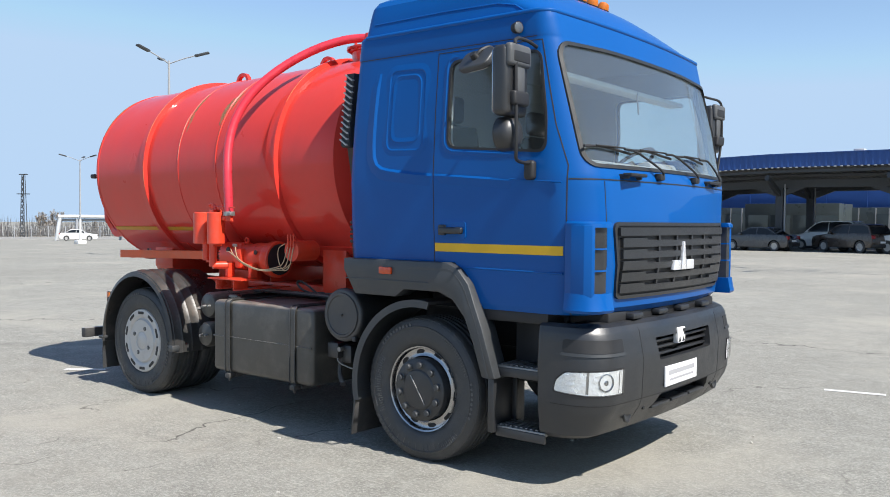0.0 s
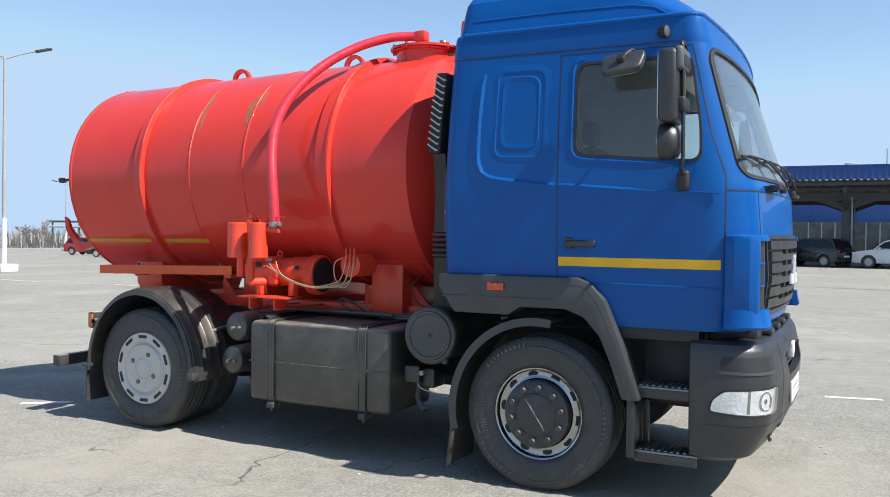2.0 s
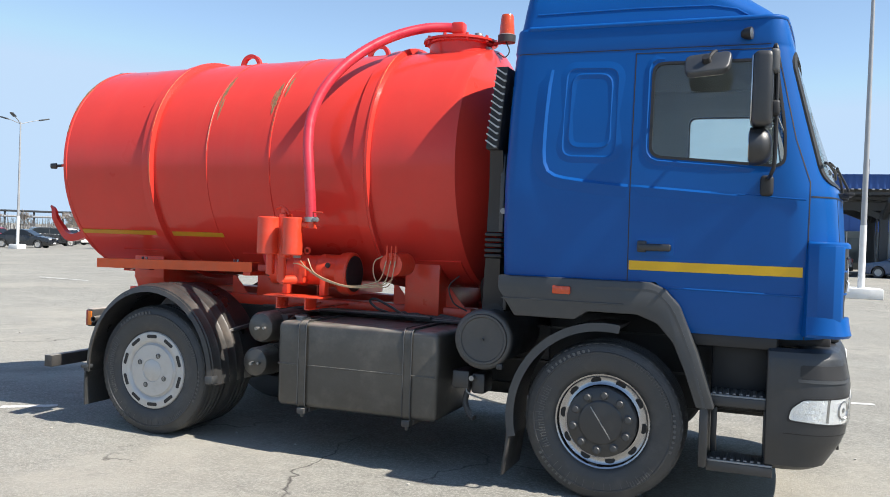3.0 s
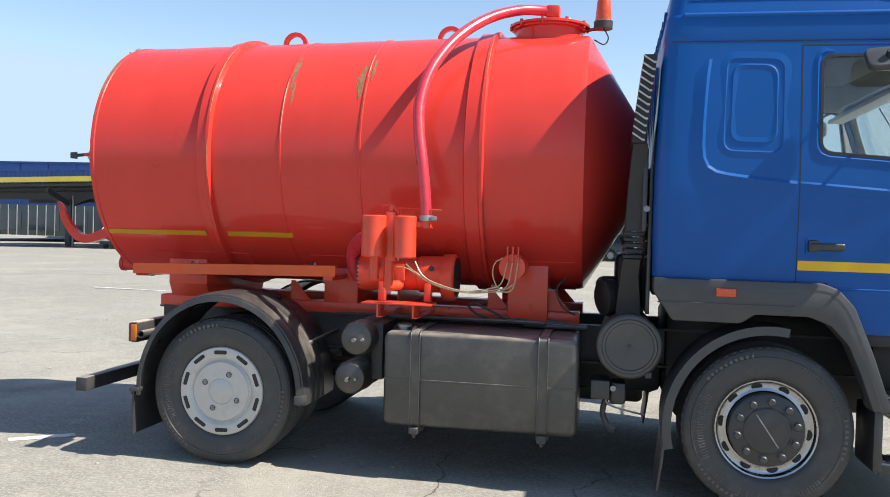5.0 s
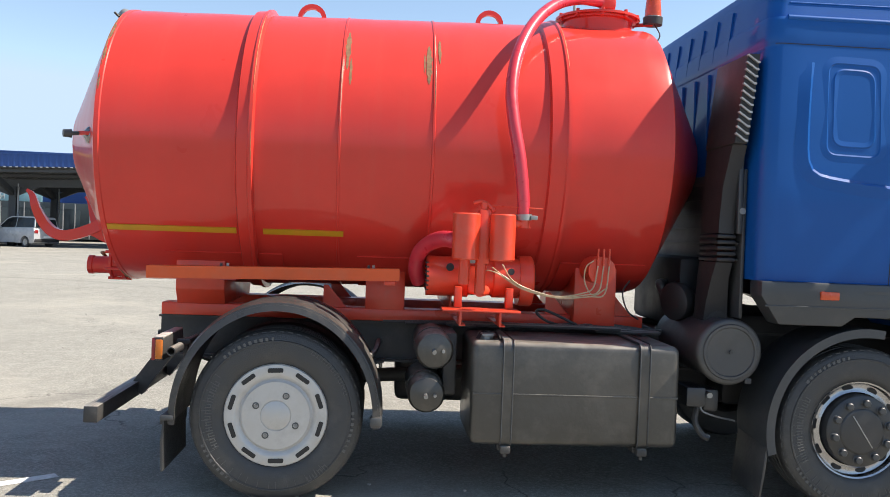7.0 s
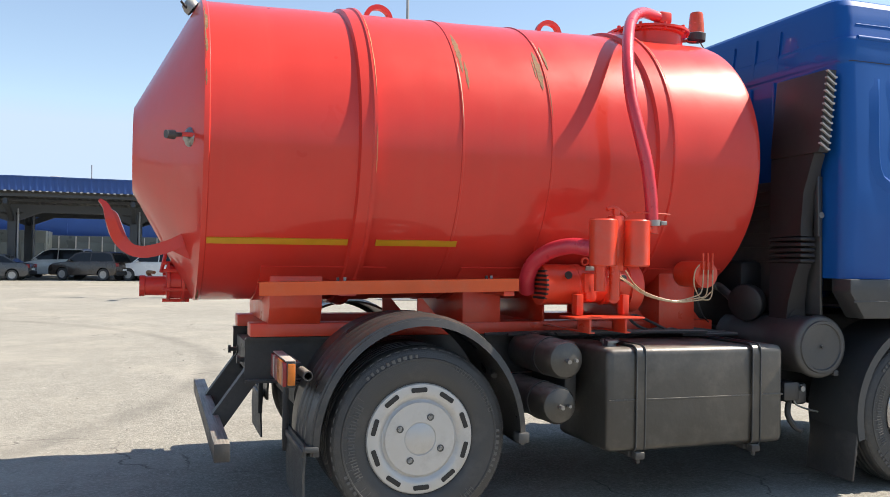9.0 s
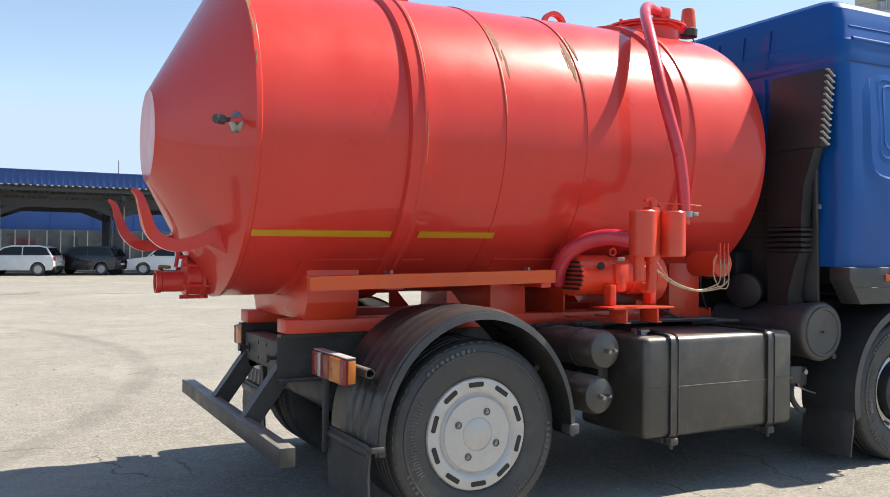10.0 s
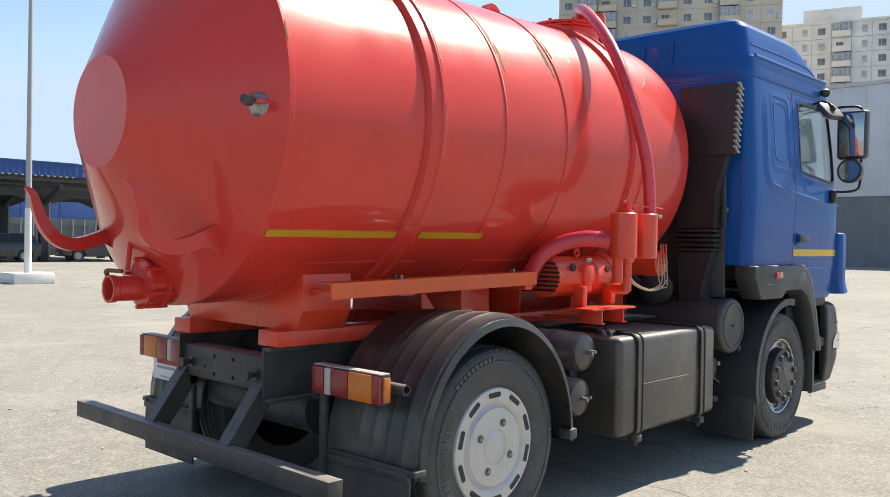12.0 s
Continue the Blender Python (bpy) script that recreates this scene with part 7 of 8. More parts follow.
def car(kind, paint, x, y, ang, label, name="car"):
    """A parked car: body, cabin, panes, lamps, bumpers and four wheels."""
    c = CAR_SHAPES[kind]
    L, W = c["L"], c["W"]
    e = thing(name, label, "car", "cars in the lot", at=(0, 0, 0))
    mat = CAR_PAINT[paint]
    bm = B()
    prism(bm, [(px - L / 2, pz) for px, pz in rounded(c["low"], 0.12, 3)], "y", -W / 2, W / 2, 0.018, 2)
    cuts = []
    for ax in c["axles"]:
        cuts.append(("DIFFERENCE", cy(B(), (ax - L / 2, -W, c["r"]), (ax - L / 2, W, c["r"]), c["r"] + 0.06, seg=24)))
    part_mesh("body", carve(bm, cuts), mat, e)
    top = [(px - L / 2, pz) for px, pz in rounded(c["top"], 0.10, 3)]
    z0 = min(p[1] for p in top)
    bm = B()
    prism(bm, top, "y", -W / 2 + 0.05, W / 2 - 0.05)
    for v in bm.verts:
        v.co.y *= 1 - 0.30 * max(0, v.co.z - z0) / (c["H"] - z0 + 0.35)
    part("cabin", bm, mat, e)
    raw = [(px - L / 2, pz) for px, pz in c["top"]]
    inner = grown(raw, -0.075)
    inner = [(px, max(pz, z0 + 0.05)) for px, pz in inner]
    cut_x = (raw[0][0] + raw[-1][0]) / 2
    for s in (-1, 1):
        for lo, hi in ((-9, cut_x - 0.03), (cut_x + 0.03, 9)):
            bm = B()
            prism(bm, inner, "y", s * (W / 2 - 0.060), s * (W / 2 - 0.042))
            for v in bm.verts:
                v.co.y *= 1 - 0.30 * max(0, v.co.z - z0) / (c["H"] - z0 + 0.35)
            geom = bm.verts[:] + bm.edges[:] + bm.faces[:]
            bmesh.ops.bisect_plane(bm, geom=geom, plane_co=(hi, 0, 0), plane_no=(1, 0, 0), clear_outer=True) if hi < 8 else None
            bmesh.ops.bisect_plane(bm, geom=bm.verts[:] + bm.edges[:] + bm.faces[:], plane_co=(lo, 0, 0), plane_no=(-1, 0, 0), clear_outer=True) if lo > -8 else None
            part("side_pane", bm, CAR_GLASS, e)
    for i, j in ((0, 1), (-1, -2)):
        p, q = Vector((raw[i][0], 0, raw[i][1])), Vector((raw[j][0], 0, raw[j][1]))
        n = Vector((-(q - p).z, 0, (q - p).x)).normalized()
        n = n if n.x * (1 if i else -1) > 0 else -n
        a, b = p + (q - p) * 0.10 + n * 0.012, p + (q - p) * 0.88 + n * 0.012
        bm = B()
        wa, wb = W / 2 - 0.14, W / 2 - 0.24
        f = bm.faces.new([bm.verts.new((v.x, yy, v.z)) for v, yy in ((a, -wa), (a, wa), (b, wb), (b, -wb))])
        r = bmesh.ops.extrude_face_region(bm, geom=[f])
        bmesh.ops.translate(bm, vec=-n * 0.03, verts=[v for v in r["geom"] if isinstance(v, bmesh.types.BMVert)])
        part("windscreen" if i else "rear_window", bm, CAR_GLASS, e)
    zl = c["low"][3][1] - 0.25
    for s in (-1, 1):
        part("headlamp", bx(B(), L / 2 - 0.16, L / 2 + 0.005, s * (W / 2 - 0.42), s * (W / 2 - 0.06), zl - 0.08, zl + 0.06, 0.02), LAMP_CHROME, e)
        part("tail_lamp", bx(B(), -L / 2 - 0.01, -L / 2 + 0.12, s * (W / 2 - 0.28), s * (W / 2 - 0.02), zl - 0.02, zl + 0.18, 0.02), RED_LENS, e)
        part("wing_mirror", bx(B(), raw[-1][0] - 0.45, raw[-1][0] - 0.30, s * (W / 2 - 0.03), s * (W / 2 + 0.16), z0 + 0.02, z0 + 0.14, 0.03), mat, e)
        for k, ax in enumerate(c["axles"]):
            wm = Matrix.Translation((ax - L / 2, s * (W / 2 - 0.02), c["r"])) @ Matrix.Rotation(radians(90) * -s, 4, "X")
            r = c["r"]
            ty = part("tyre", lathe(B(), [(r * 0.62, -0.01), (r * 0.7, 0.0), (r * 0.93, 0.0), (r, -0.03), (r, -0.17), (r * 0.9, -0.20), (0, -0.20)], wm, 28), RUBBER, e)
            bm = lathe(B(), [(r * 0.64, -0.03), (r * 0.62, -0.008), (r * 0.56, -0.015), (r * 0.52, -0.05), (0, -0.05)], wm, 28)
            for q in range(5):
                bmesh.ops.create_cube(bm, size=1.0, matrix=wm @ Matrix.Rotation(2 * math.pi * q / 5, 4, "Z") @ Matrix.Translation((r * 0.30, 0, -0.025)) @ Matrix.Diagonal((r * 0.58, 0.05, 0.03, 1)))
            part("rim", bm, SILVER, ty)
    part("front_bumper", bx(B(), L / 2 - 0.10, L / 2 + 0.03, -W / 2 + 0.06, W / 2 - 0.06, 0.30, 0.48, 0.03), mat, e)
    part("rear_bumper", bx(B(), -L / 2 - 0.03, -L / 2 + 0.10, -W / 2 + 0.06, W / 2 - 0.06, 0.32, 0.52, 0.03), GASKET, e)
    part("grille", bx(B(), L / 2 - 0.06, L / 2 + 0.008, -0.36, 0.36, zl - 0.09, zl + 0.05, 0.01), GASKET, e)
    part("number_plate", bx(B(), L / 2 + 0.028, L / 2 + 0.034, -0.26, 0.26, 0.36, 0.47), WHITE, e)
    part("number_plate", bx(B(), -L / 2 - 0.034, -L / 2 - 0.011, -0.26, 0.26, 0.58, 0.69), WHITE, e)
    e.matrix_basis = pose(x, y, fall(x), 0, 0, ang)
    return e


car("sedan", "grey", -10.2, CY + 1.6, 172, "dark grey sedan parked under the canopy")
car("van", "white", -7.4, CY + 6.5, 165, "white small van parked under the canopy")
car("suv", "brown", -5.0, CY + 2.4, 150, "dark brown off-road car parked under the canopy")
car("suv", "white", -1.4, CY + 1.7, 158, "white compact off-road car parked under the canopy")
car("suv", "black", 2.1, CY + 2.6, 150, "black off-road car parked under the canopy")
car("suv", "white", 6.6, CY + 2.0, 168, "white off-road car parked under the canopy")
car("sedan", "blue", 11.6, CY + 1.8, 168, "blue sedan parked under the canopy")
car("suv", "black", 14.3, CY + 2.2, 170, "black off-road car parked under the canopy edge")
car("suv", "black", 20.2, CY + 2.4, 172, "black estate car parked past the canopy edge")
car("sedan", "black", -14.5, CY + 2.8, 100, "black sedan parked under the canopy")
car("van", "silver", -21.5, CY + 1.8, 150, "silver van parked under the canopy")
car("sedan", "grey", -25.8, CY + 2.2, 95, "grey sedan parked under the canopy")
car("suv", "white", -30.5, CY + 1.5, 100, "white off-road car with its tail to the lot")
car("suv", "black", -56.1, 52.2, 60, "black off-road car parked in the open lot")
car("suv", "white", -61.6, 59.4, 10, "white off-road car parked in the open lot")
car("suv", "blue", -62.2, 64.3, 20, "pale blue hatchback parked in the open lot")
car("suv", "red", -61.8, 50.9, 15, "dark red off-road car parked in the open lot")
car("sedan", "black", -50.5, 44.0, 25, "black sedan parked in the open lot")
car("sedan", "white", -96.8, 50.1, 62, "white car standing far off by the fence")

# ---- lamp posts ----
POST_WHITE = material("white_post_paint", (0.70, 0.70, 0.68), 0.6, var=0.08, scale=3, dirt=DUST, dirt_amount=0.25)


def lamp_post(x, y, h, ang=0.0, foot=0.62):
    e = thing("street_lamp", "grey steel lamp post with a white concrete foot", "street lamp", "lamp posts in the lot")
    part("foot", bx(B(), -foot, foot, -foot, foot, 0, 0.34, 0.03), POST_WHITE, e, "white painted concrete foot")
    part("post", cy(B(), (0, 0, 0.3), (0, 0, h), 0.105, 0.05, seg=14), STEEL_PALE, e)
    part("painted_base", cy(B(), (0, 0, 0.3), (0, 0, 2.4), 0.112, 0.104, seg=14), POST_WHITE, e, "white painted lower post")
    for k in range(3):
        a = radians(ang + 120 * k)
        d = Vector((math.cos(a), math.sin(a), 0))
        part("arm", tube(B(), [(0, 0, h - 0.15), d * 0.7 + Vector((0, 0, h + 0.10)), d * 1.35 + Vector((0, 0, h + 0.28))], 0.03, 6), STEEL_PALE, e)
        bm = bx(B(), -0.36, 0.36, -0.13, 0.13, -0.05, 0.05, 0.04)
        head = part("lamp_head", bm, STEEL_DARK, e)
        head.matrix_basis = Matrix.Translation(d * 1.6 + Vector((0, 0, h + 0.33))) @ Matrix.Rotation(a, 4, "Z") @ Matrix.Rotation(radians(-14), 4, "Y")
    e.matrix_basis = pose(x, y, fall(x))
    return e


lamp_post(-29.2, 18.5, 9.6, 40, 0.42)
lamp_post(7.25, 24.5, 11.6, 30)
lamp_post(-47.2, 40.3, 9.3, 60, 0.42)
lamp_post(-72.0, 37.0, 8.2, 20, 0.42)
lamp_post(-91.9, 72.6, 9.0, 20, 0.42)

# ---- far things ----
BEIGE = material("beige_flats_panel", (0.52, 0.46, 0.36), 0.8, var=0.12, scale=0.3, fine=3)
GREYISH = material("pale_grey_flats_panel", (0.70, 0.70, 0.67), 0.8, var=0.12, scale=0.3, fine=3)
BALC = material("balcony_glazing", (0.30, 0.34, 0.37), 0.2, var=0.4, scale=1.5, fine=6)
SHED = material("grey_shed_cladding", (0.60, 0.62, 0.64), 0.6, var=0.06, scale=0.4)
SHED_LOW = material("dark_shed_wall", (0.20, 0.21, 0.21), 0.7, var=0.15, scale=0.5)
WIN_PALE = material("curtained_window", (0.42, 0.43, 0.42), 0.2, var=0.4, scale=0.7, fine=3)
WIN_DARK = material("flat_window", (0.16, 0.18, 0.20), 0.12, var=0.5, scale=0.7, fine=3)


def flats(x, y, ang, w, d, storeys, wall, label, balconies):
    """A block of flats, its face towards local -y."""
    e = thing("apartment_building", label, "building", "apartment blocks")
    h = storeys * 2.9 + 1.2
    part("wall", bx(B(), -w / 2, w / 2, 0, d, 0, h, 0.03), wall, e)
    part("roof", bx(B(), -w / 2 - 0.3, w / 2 + 0.3, -0.3, d + 0.3, h, h + 0.5, 0.02), wall, e)
    part("roof_house", bx(B(), -w * 0.15, w * 0.15, d * 0.3, d * 0.7, h + 0.5, h + 4, 0.02), wall, e)
    n = int(w / 3.2)
    step = w / n
    rw = random.Random(int(x) + storeys)
    frame_me = data(bx(B(), -0.70, 0.70, -0.06, 0.02, -0.70, 0.70, 0.02), WALL_PALE)
    bm = bx(B(), -0.62, -0.20, -0.09, -0.05, -0.62, 0.62)
    bx(bm, -0.14, 0.62, -0.09, -0.05, -0.62, 0.62)
    pane_me = data(bm, WIN_DARK)
    bm = bx(B(), -0.40, 0.40, -0.09, -0.05, -0.62, 0.62)
    narrow_me = data(bm, WIN_PALE)
    narrow_fr = data(bx(B(), -0.47, 0.47, -0.06, 0.02, -0.70, 0.70, 0.02), WALL_PALE)
    cooler_me = data(bx(B(), -0.38, 0.38, -0.34, 0.0, -0.27, 0.27, 0.03), WALL_PALE)
    joint_me = data(bx(B(), -0.035, 0.035, -0.045, 0.0, 0, h), INK)
    for i in range(1, n):
        placed("upright_joint", joint_me, Matrix.Translation((-w / 2 + step * i, -0.008, 0)), e)
    mul_me = data(bx(B(), -0.05, 0.05, -1.10, -1.02, -0.25, 1.30), WALL_PALE)
    bal_me = data(bx(B(), -step * 0.47, step * 0.47, -1.1, 0.0, -1.35, -0.25, 0.02), wall)
    gl_me = data(bx(B(), -step * 0.46, step * 0.46, -1.06, 0.0, -0.25, 1.30, 0.02), BALC)
    slab_me = data(bx(B(), -w / 2, w / 2, -0.05, 0.0, -0.04, 0.04), INK)
    for f in range(max(0, storeys - 16), storeys):
        z = 1.2 + 2.9 * f + 1.5
        for i in range(n):
            px = -w / 2 + step * (i + 0.5)
            if i in balconies:
                b = placed("balcony", bal_me, Matrix.Translation((px, 0, z)), e)
                if rw.random() < 0.72:
                    placed("balcony_glass", gl_me, Matrix.Translation((px, 0, z)), b)
                    for q in range(4):
                        placed("glazing_bar", mul_me, Matrix.Translation((px + step * 0.9 * ((q + 0.5) / 4 - 0.5), 0, z)), b)
                else:
                    placed("pane", pane_me, Matrix.Translation((px - 0.3, 0, z)), b)
            else:
                slim = (i + len(balconies)) % 3 == 0
                wi = placed("window", narrow_fr if slim else frame_me, Matrix.Translation((px + (0.5 if slim else 0), 0, z)), e)
                placed("pane", narrow_me if slim or rw.random() < 0.2 else pane_me, Matrix.Translation((px + (0.5 if slim else 0), 0, z)), wi)
                if rw.random() < 0.3:
                    placed("cooler_box", cooler_me, Matrix.Translation((px + (-0.6 if slim else 1.15), 0, z - 0.5)), e)
        placed("panel_joint", slab_me, Matrix.Translation((0, -0.01, z - 1.45)), e)
    e.matrix_basis = pose(x, y, 0, 0, 0, ang)
    return e


flats(128, 69, -61, 37, 14, 20, BEIGE, "beige panel block of flats with glazed balconies", (1, 2, 5, 8))
flats(166, 55, -72, 35, 14, 15, GREYISH, "pale grey panel block of flats", (1, 5, 8))
flats(180, 22, -80, 40, 14, 15, GREYISH, "pale grey panel block of flats standing behind", (2, 5, 9))
shed = thing("warehouse", "large grey metal-clad warehouse with a dark lower wall", "building")
part("upper_wall", bx(B(), 74, 130, 4, 52, 6.0, 15.5, 0.02), SHED, shed)
part("lower_wall", bx(B(), 74.2, 129.8, 4.2, 51.8, 0, 6.0), SHED_LOW, shed)
part("roof_edge", bx(B(), 73.8, 130.2, 3.8, 52.2, 15.5, 15.8), WALL_PALE, shed)
for k in range(24):
    part("wall_rib", bx(B(), 73.94, 74.0, 4 + 2 * k, 4.08 + 2 * k, 6.0, 15.5), SHED, shed)
for k in range(8):
    part("lower_panel_joint", bx(B(), 74.14, 74.2, 5 + 6 * k, 5.15 + 6 * k, 0, 6), WALL_PALE, shed)

BRICK = material("red_chimney_brick", (0.30, 0.17, 0.13), 0.85, var=0.2, scale=1.5, fine=20)
CONC = material("chimney_concrete", (0.42, 0.41, 0.40), 0.85, var=0.1, scale=0.8)


def chimney(x, y, h, r0, r1, bands, label):
    e = thing("chimney", label, "chimney", "factory chimneys")
    z = 0.0
    k = len(bands)
    for i, mt in enumerate(bands):
        za, zb = h * i / k, h * (i + 1) / k
        part("shaft", cy(B(), (0, 0, za), (0, 0, zb), r0 + (r1 - r0) * i / k, r0 + (r1 - r0) * (i + 1) / k, seg=24), mt, e)
    for zf in (0.34, 0.92):
        part("gallery", cy(B(), (0, 0, h * zf), (0, 0, h * zf + 0.25), (r0 + (r1 - r0) * zf) + 0.9, seg=24), STEEL_DARK, e)
    e.matrix_basis = pose(x, y, fall(x))
    return e


chimney(-241, 243, 33.5, 1.45, 1.0, (BRICK, BRICK, BRICK, BRICK, BRICK, BRICK, BRICK, BRICK, CONC, BRICK), "brick factory chimney with pale bands")
chimney(-121, 205, 24.5, 1.9, 1.4, (CONC, CONC, CONC), "grey concrete chimney behind the store")

# pipe bridge, fence, pylon
PIPE = material("white_pipe_lagging", (0.62, 0.63, 0.63), 0.45, metal=0.2, var=0.1, scale=2)
pb = thing("pipe_bridge", "white lagged heating pipe carried over the road", "pipeline")
part("pipe", tube(B(), [(-99.6, 48.6, -1.9), (-99.4, 49.0, 1.4), (-99.2, 49.5, 1.75), (-97.4, 57.0, 1.7), (-97.2, 57.6, 1.35), (-97.0, 58.0, -1.9)], 0.24, 10, 5), PIPE, pb)
part("pipe", tube(B(), [(-100.0, 48.9, -1.9), (-99.8, 49.3, 1.05), (-99.6, 49.8, 1.3), (-97.8, 57.0, 1.25), (-97.6, 57.4, 0.9), (-97.4, 57.8, -1.9)], 0.17, 10, 5), STEEL_PALE, pb)
for x, y in ((-98.9, 51.0), (-97.6, 56.4)):
    part("support", bx(B(), x - 0.12, x + 0.12, y - 0.12, y + 0.12, -1.9, 1.5), STEEL_PALE, pb)
pipe2 = thing("pipe_rack", "dark steel pipe rack by the chimney", "pipeline")
part("pipe", tube(B(), [(-284, 220.5, 8.4), (-260, 233, 8.4), (-236, 246, 8.4)], 0.4, 8, 3), STEEL_DARK, pipe2)
part("pipe", tube(B(), [(-284, 220.5, 6.4), (-260, 233, 6.4), (-236, 246, 6.4)], 0.4, 8, 3), STEEL_PALE, pipe2)
for k in range(6):
    part("support", bx(B(), -283 + 9.2 * k, -282.5 + 9.2 * k, 221 + 4.9 * k, 221.5 + 4.9 * k, 0, 8.4), STEEL_DARK, pipe2)
fence = thing("fence", "long low grey mesh fence on posts", "fence")
for k in range(46):
    x, y = -170 + 2.6 * k, 36 + 1.45 * k
    part("post", bx(B(), x - 0.06, x + 0.06, y - 0.06, y + 0.06, 0, 2.0), STEEL_PALE, fence)
for z in (0.15, 0.6, 1.05, 1.5, 1.9):
    part("rail", sweep(B(), [(-170, 36, z), (-53, 101.2, z)], [(-0.02, -0.02), (0.02, -0.02), (0.02, 0.02), (-0.02, 0.02)]), STEEL_PALE, fence)
part("kerb", sweep(B(), [(-170, 35, 0.12), (-53, 100.2, 0.12)], [(-0.15, -0.12), (0.15, -0.12), (0.15, 0.12), (-0.15, 0.12)]), CONC, fence)
for o in fence.children + pipe2.children:
    for v in o.data.vertices:
        v.co.z += fall(v.co.x)
pyl = thing("power_pylon", "dark lattice power pylon", "pylon")
for sx in (-1, 1):
    for sy in (-1, 1):
        part("leg", sweep(B(), [(sx * 0.9, sy * 0.9, 0), (sx * 0.35, sy * 0.35, 17)], [(-0.09, -0.09), (0.09, -0.09), (0.09, 0.09), (-0.09, 0.09)]), STEEL_DARK, pyl)
for k in range(11):
    z = 1.5 * k
    a, b = 0.9 - 0.55 * z / 17, 0.9 - 0.55 * (z + 1.5) / 17
    for s in (-1, 1):
        part("brace", sweep(B(), [(-a * s, -a, z), (b * s, -b, z + 1.5)], [(-0.05, -0.05), (0.05, -0.05), (0.05, 0.05), (-0.05, 0.05)]), STEEL_DARK, pyl)
        part("brace", sweep(B(), [(-a, -a * s, z), (-b, b * s, z + 1.5)], [(-0.05, -0.05), (0.05, -0.05), (0.05, 0.05), (-0.05, 0.05)]), STEEL_DARK, pyl)
for z, w in ((11.5, 2.6), (16.8, 1.8)):
    part("cross_arm", bx(B(), -w, w, -0.12, 0.12, z, z + 0.25), STEEL_DARK, pyl)
pyl.matrix_basis = pose(-164.7, 75.1, fall(-164.7), 0, 0, 30) @ Matrix.Diagonal((0.55, 0.55, 0.74, 1))
sign = thing("notice_board", "blue and white notice board on posts", "sign")
part("board", bx(B(), -1.1, 1.1, -0.05, 0.05, 0.9, 2.5, 0.02), BLUE_SHEET, sign)
part("print_line", bx(B(), -0.7, 0.7, -0.062, -0.052, 1.9, 2.1), WHITE, sign)
part("print_line", bx(B(), -0.7, 0.7, -0.062, -0.052, 1.4, 1.6), WHITE, sign)
for sx in (-0.9, 0.9):
    part("post", bx(B(), sx - 0.05, sx + 0.05, 0.05, 0.15, 0, 2.4), STEEL_PALE, sign)
sign.matrix_basis = pose(-96.0, 56.9, fall(-96), 0, 0, 58)
hut = thing("low_shed", "low pale brick outbuilding behind the fence", "building")
part("wall", bx(B(), -9, 9, -4, 4, 0, 4.2), CONC, hut)
part("roof", bx(B(), -9.4, 9.4, -4.4, 4.4, 4.2, 4.6), STEEL_DARK, hut)
hut.matrix_basis = pose(-119.3, 76.0, fall(-119.3), 0, 0, 57) @ Matrix.Diagonal((0.55, 0.8, 0.85, 1))

# bare spring trees: trunk, limbs and a haze of fine twigs
# Bark and twig colours are paled to paint in distance haze
BARK = material("haze_paled_bark", (0.30, 0.27, 0.24), 0.9, var=0.25, scale=2, fine=12)
TWIG = material("haze_paled_twigs", (0.36, 0.32, 0.28), 0.9, var=0.3, scale=1, fine=6)


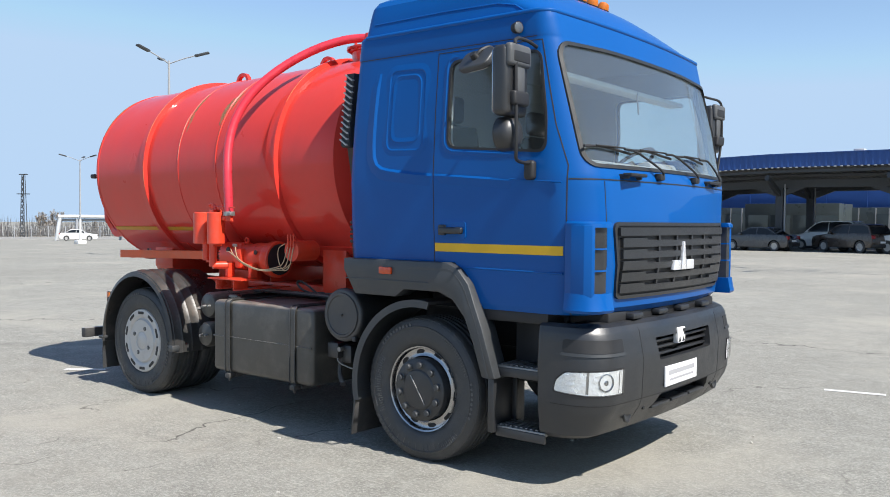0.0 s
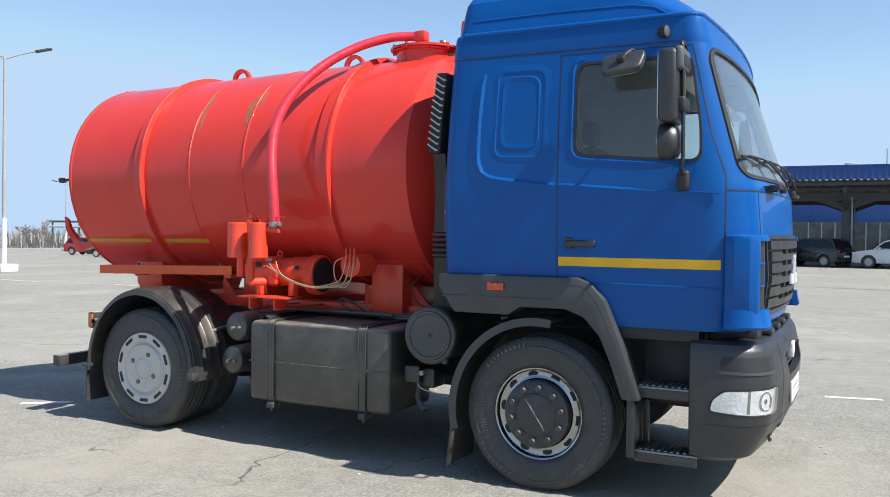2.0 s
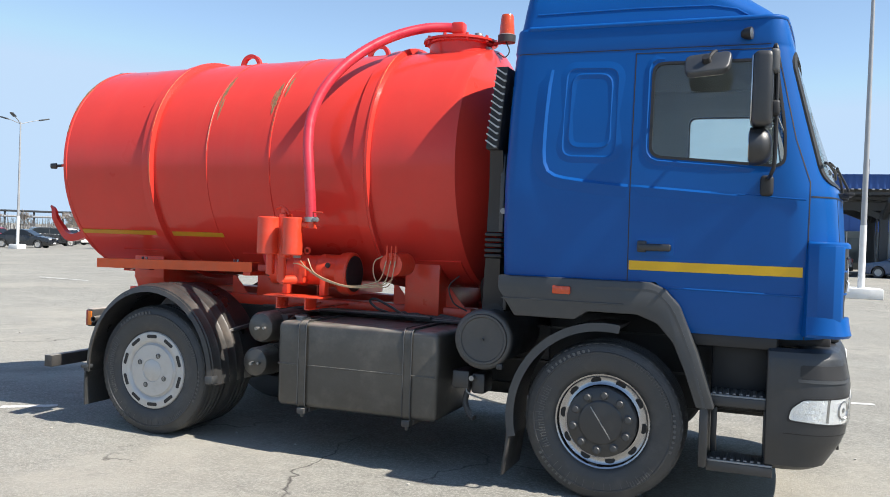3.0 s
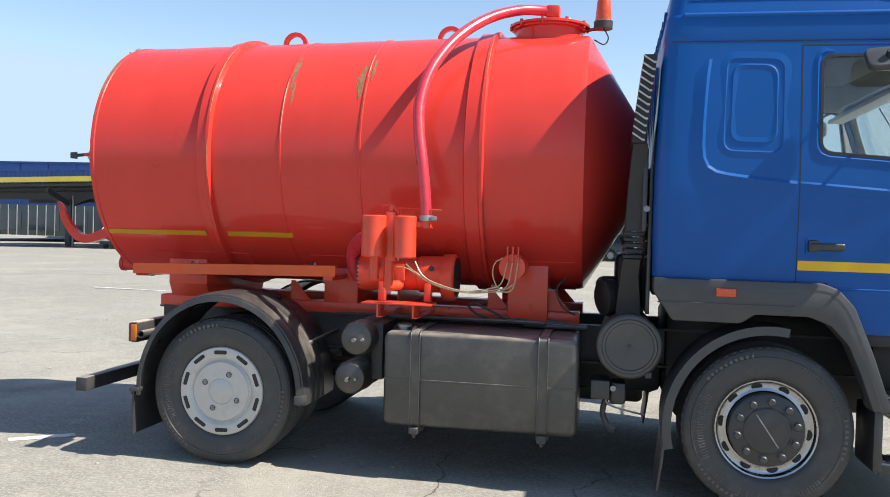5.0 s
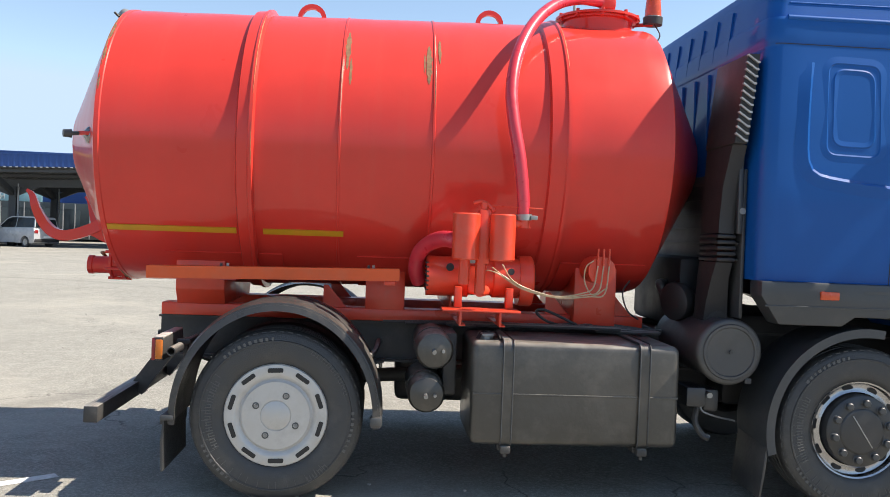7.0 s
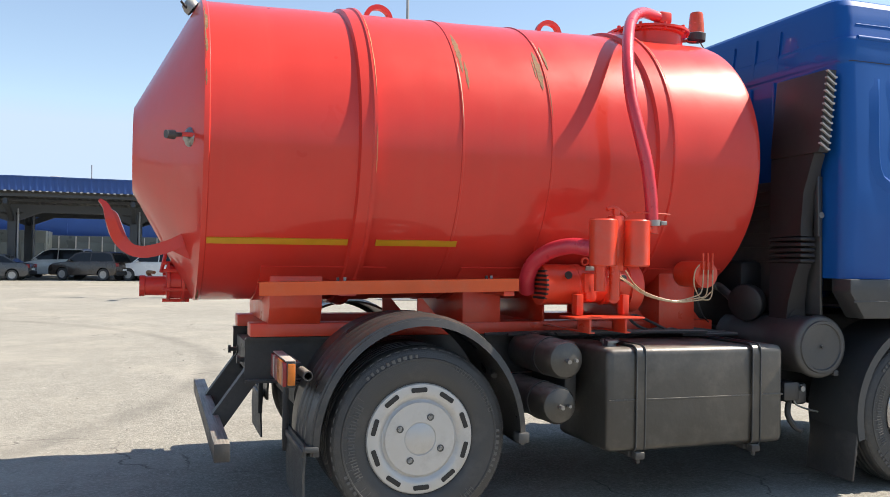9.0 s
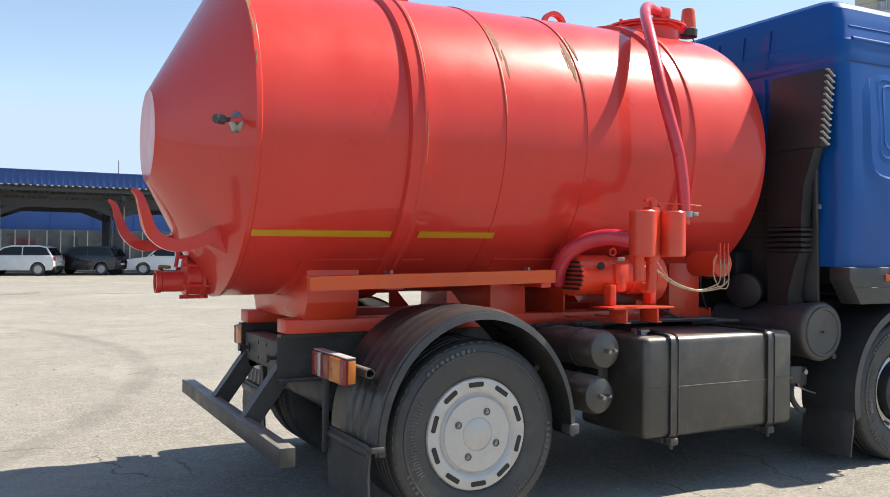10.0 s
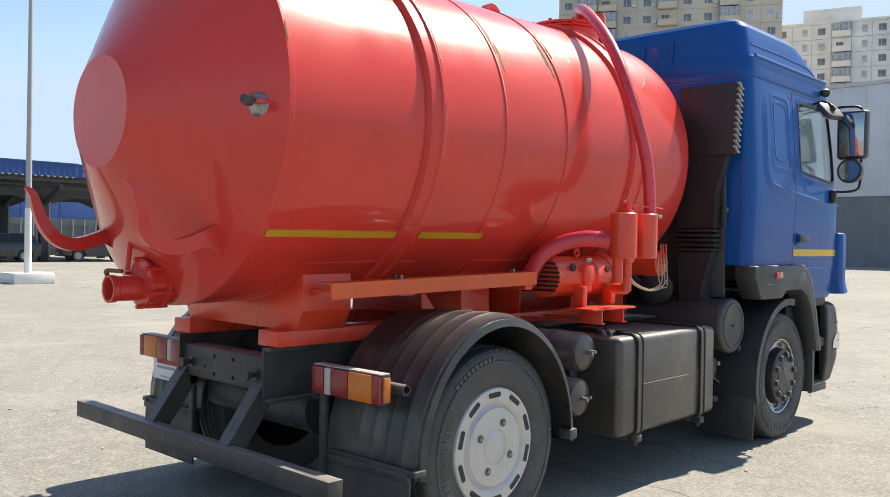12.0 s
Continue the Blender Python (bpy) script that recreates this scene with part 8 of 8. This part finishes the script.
def bare_tree(h, seed):
    """Trunk and twig meshes of a leafless tree."""
    r = random.Random(seed)
    trunk, twigs = B(), B()

    def limb(p, d, ln, rad, depth):
        q = p + d * ln
        if depth < 3:
            cy(trunk, p, q, rad, rad * 0.65, seg=6)
        else:
            rad2 = max(rad * 1.6, 0.035)
            n = d.orthogonal().normalized() * rad2
            v = [twigs.verts.new(c) for c in (p - n, p + n, q)]
            twigs.faces.new(v)
            n2 = d.cross(n).normalized() * rad2
            twigs.faces.new([twigs.verts.new(c) for c in (p - n2, p + n2, q)])
        if depth >= 5:
            return
        for _ in range(4 if depth else 6):
            t = 0.35 + 0.65 * r.random()
            nd = (d + Vector((r.uniform(-1, 1), r.uniform(-1, 1), r.uniform(-0.2, 0.7))) * 0.75).normalized()
            limb(p + d * ln * t, nd, ln * r.uniform(0.5, 0.72), rad * 0.55, depth + 1)

    limb(Vector((0, 0, 0)), Vector((0.03, 0, 1)), h * 0.42, h * 0.02, 0)
    return data(trunk, BARK), data(twigs, TWIG)


kinds = [bare_tree(8.0, s) for s in (1, 2, 3)]
rnd = random.Random(77)
for k in range(64):
    t = k / 63
    x, y = -235 + 190 * t + rnd.uniform(-6, 6), 30 + 150 * t + rnd.uniform(-8, 12)
    tr, tw = kinds[k % 3]
    e = thing("tree", "bare leafless tree beyond the lot fence", "tree", "far row of bare trees")
    placed("trunk", tr, Matrix(), e)
    placed("crown", tw, Matrix(), e)
    s = rnd.uniform(0.45, 0.85)
    e.matrix_basis = Matrix.Translation((x, y, fall(x))) @ Matrix.Rotation(rnd.random() * 6.28, 4, "Z") @ Matrix.Scale(s, 4)
bm = B()
for k in range(5200):
    t = rnd.random()
    x, y = -240 + 200 * t + rnd.uniform(-10, 10), 34 + 152 * t + rnd.uniform(-10, 10)
    hgt = rnd.uniform(1.5, 5.0)
    dx = rnd.uniform(-0.6, 0.6)
    w = rnd.uniform(0.06, 0.2)
    bm.faces.new([bm.verts.new(c) for c in ((x - w, y, fall(x)), (x + w, y, fall(x)), (x + dx, y + dx, fall(x) + hgt))])
tagged(part("brush", bm, TWIG), "tangle of bare grey-brown brush beyond the fence", "brush", kind="stuff")
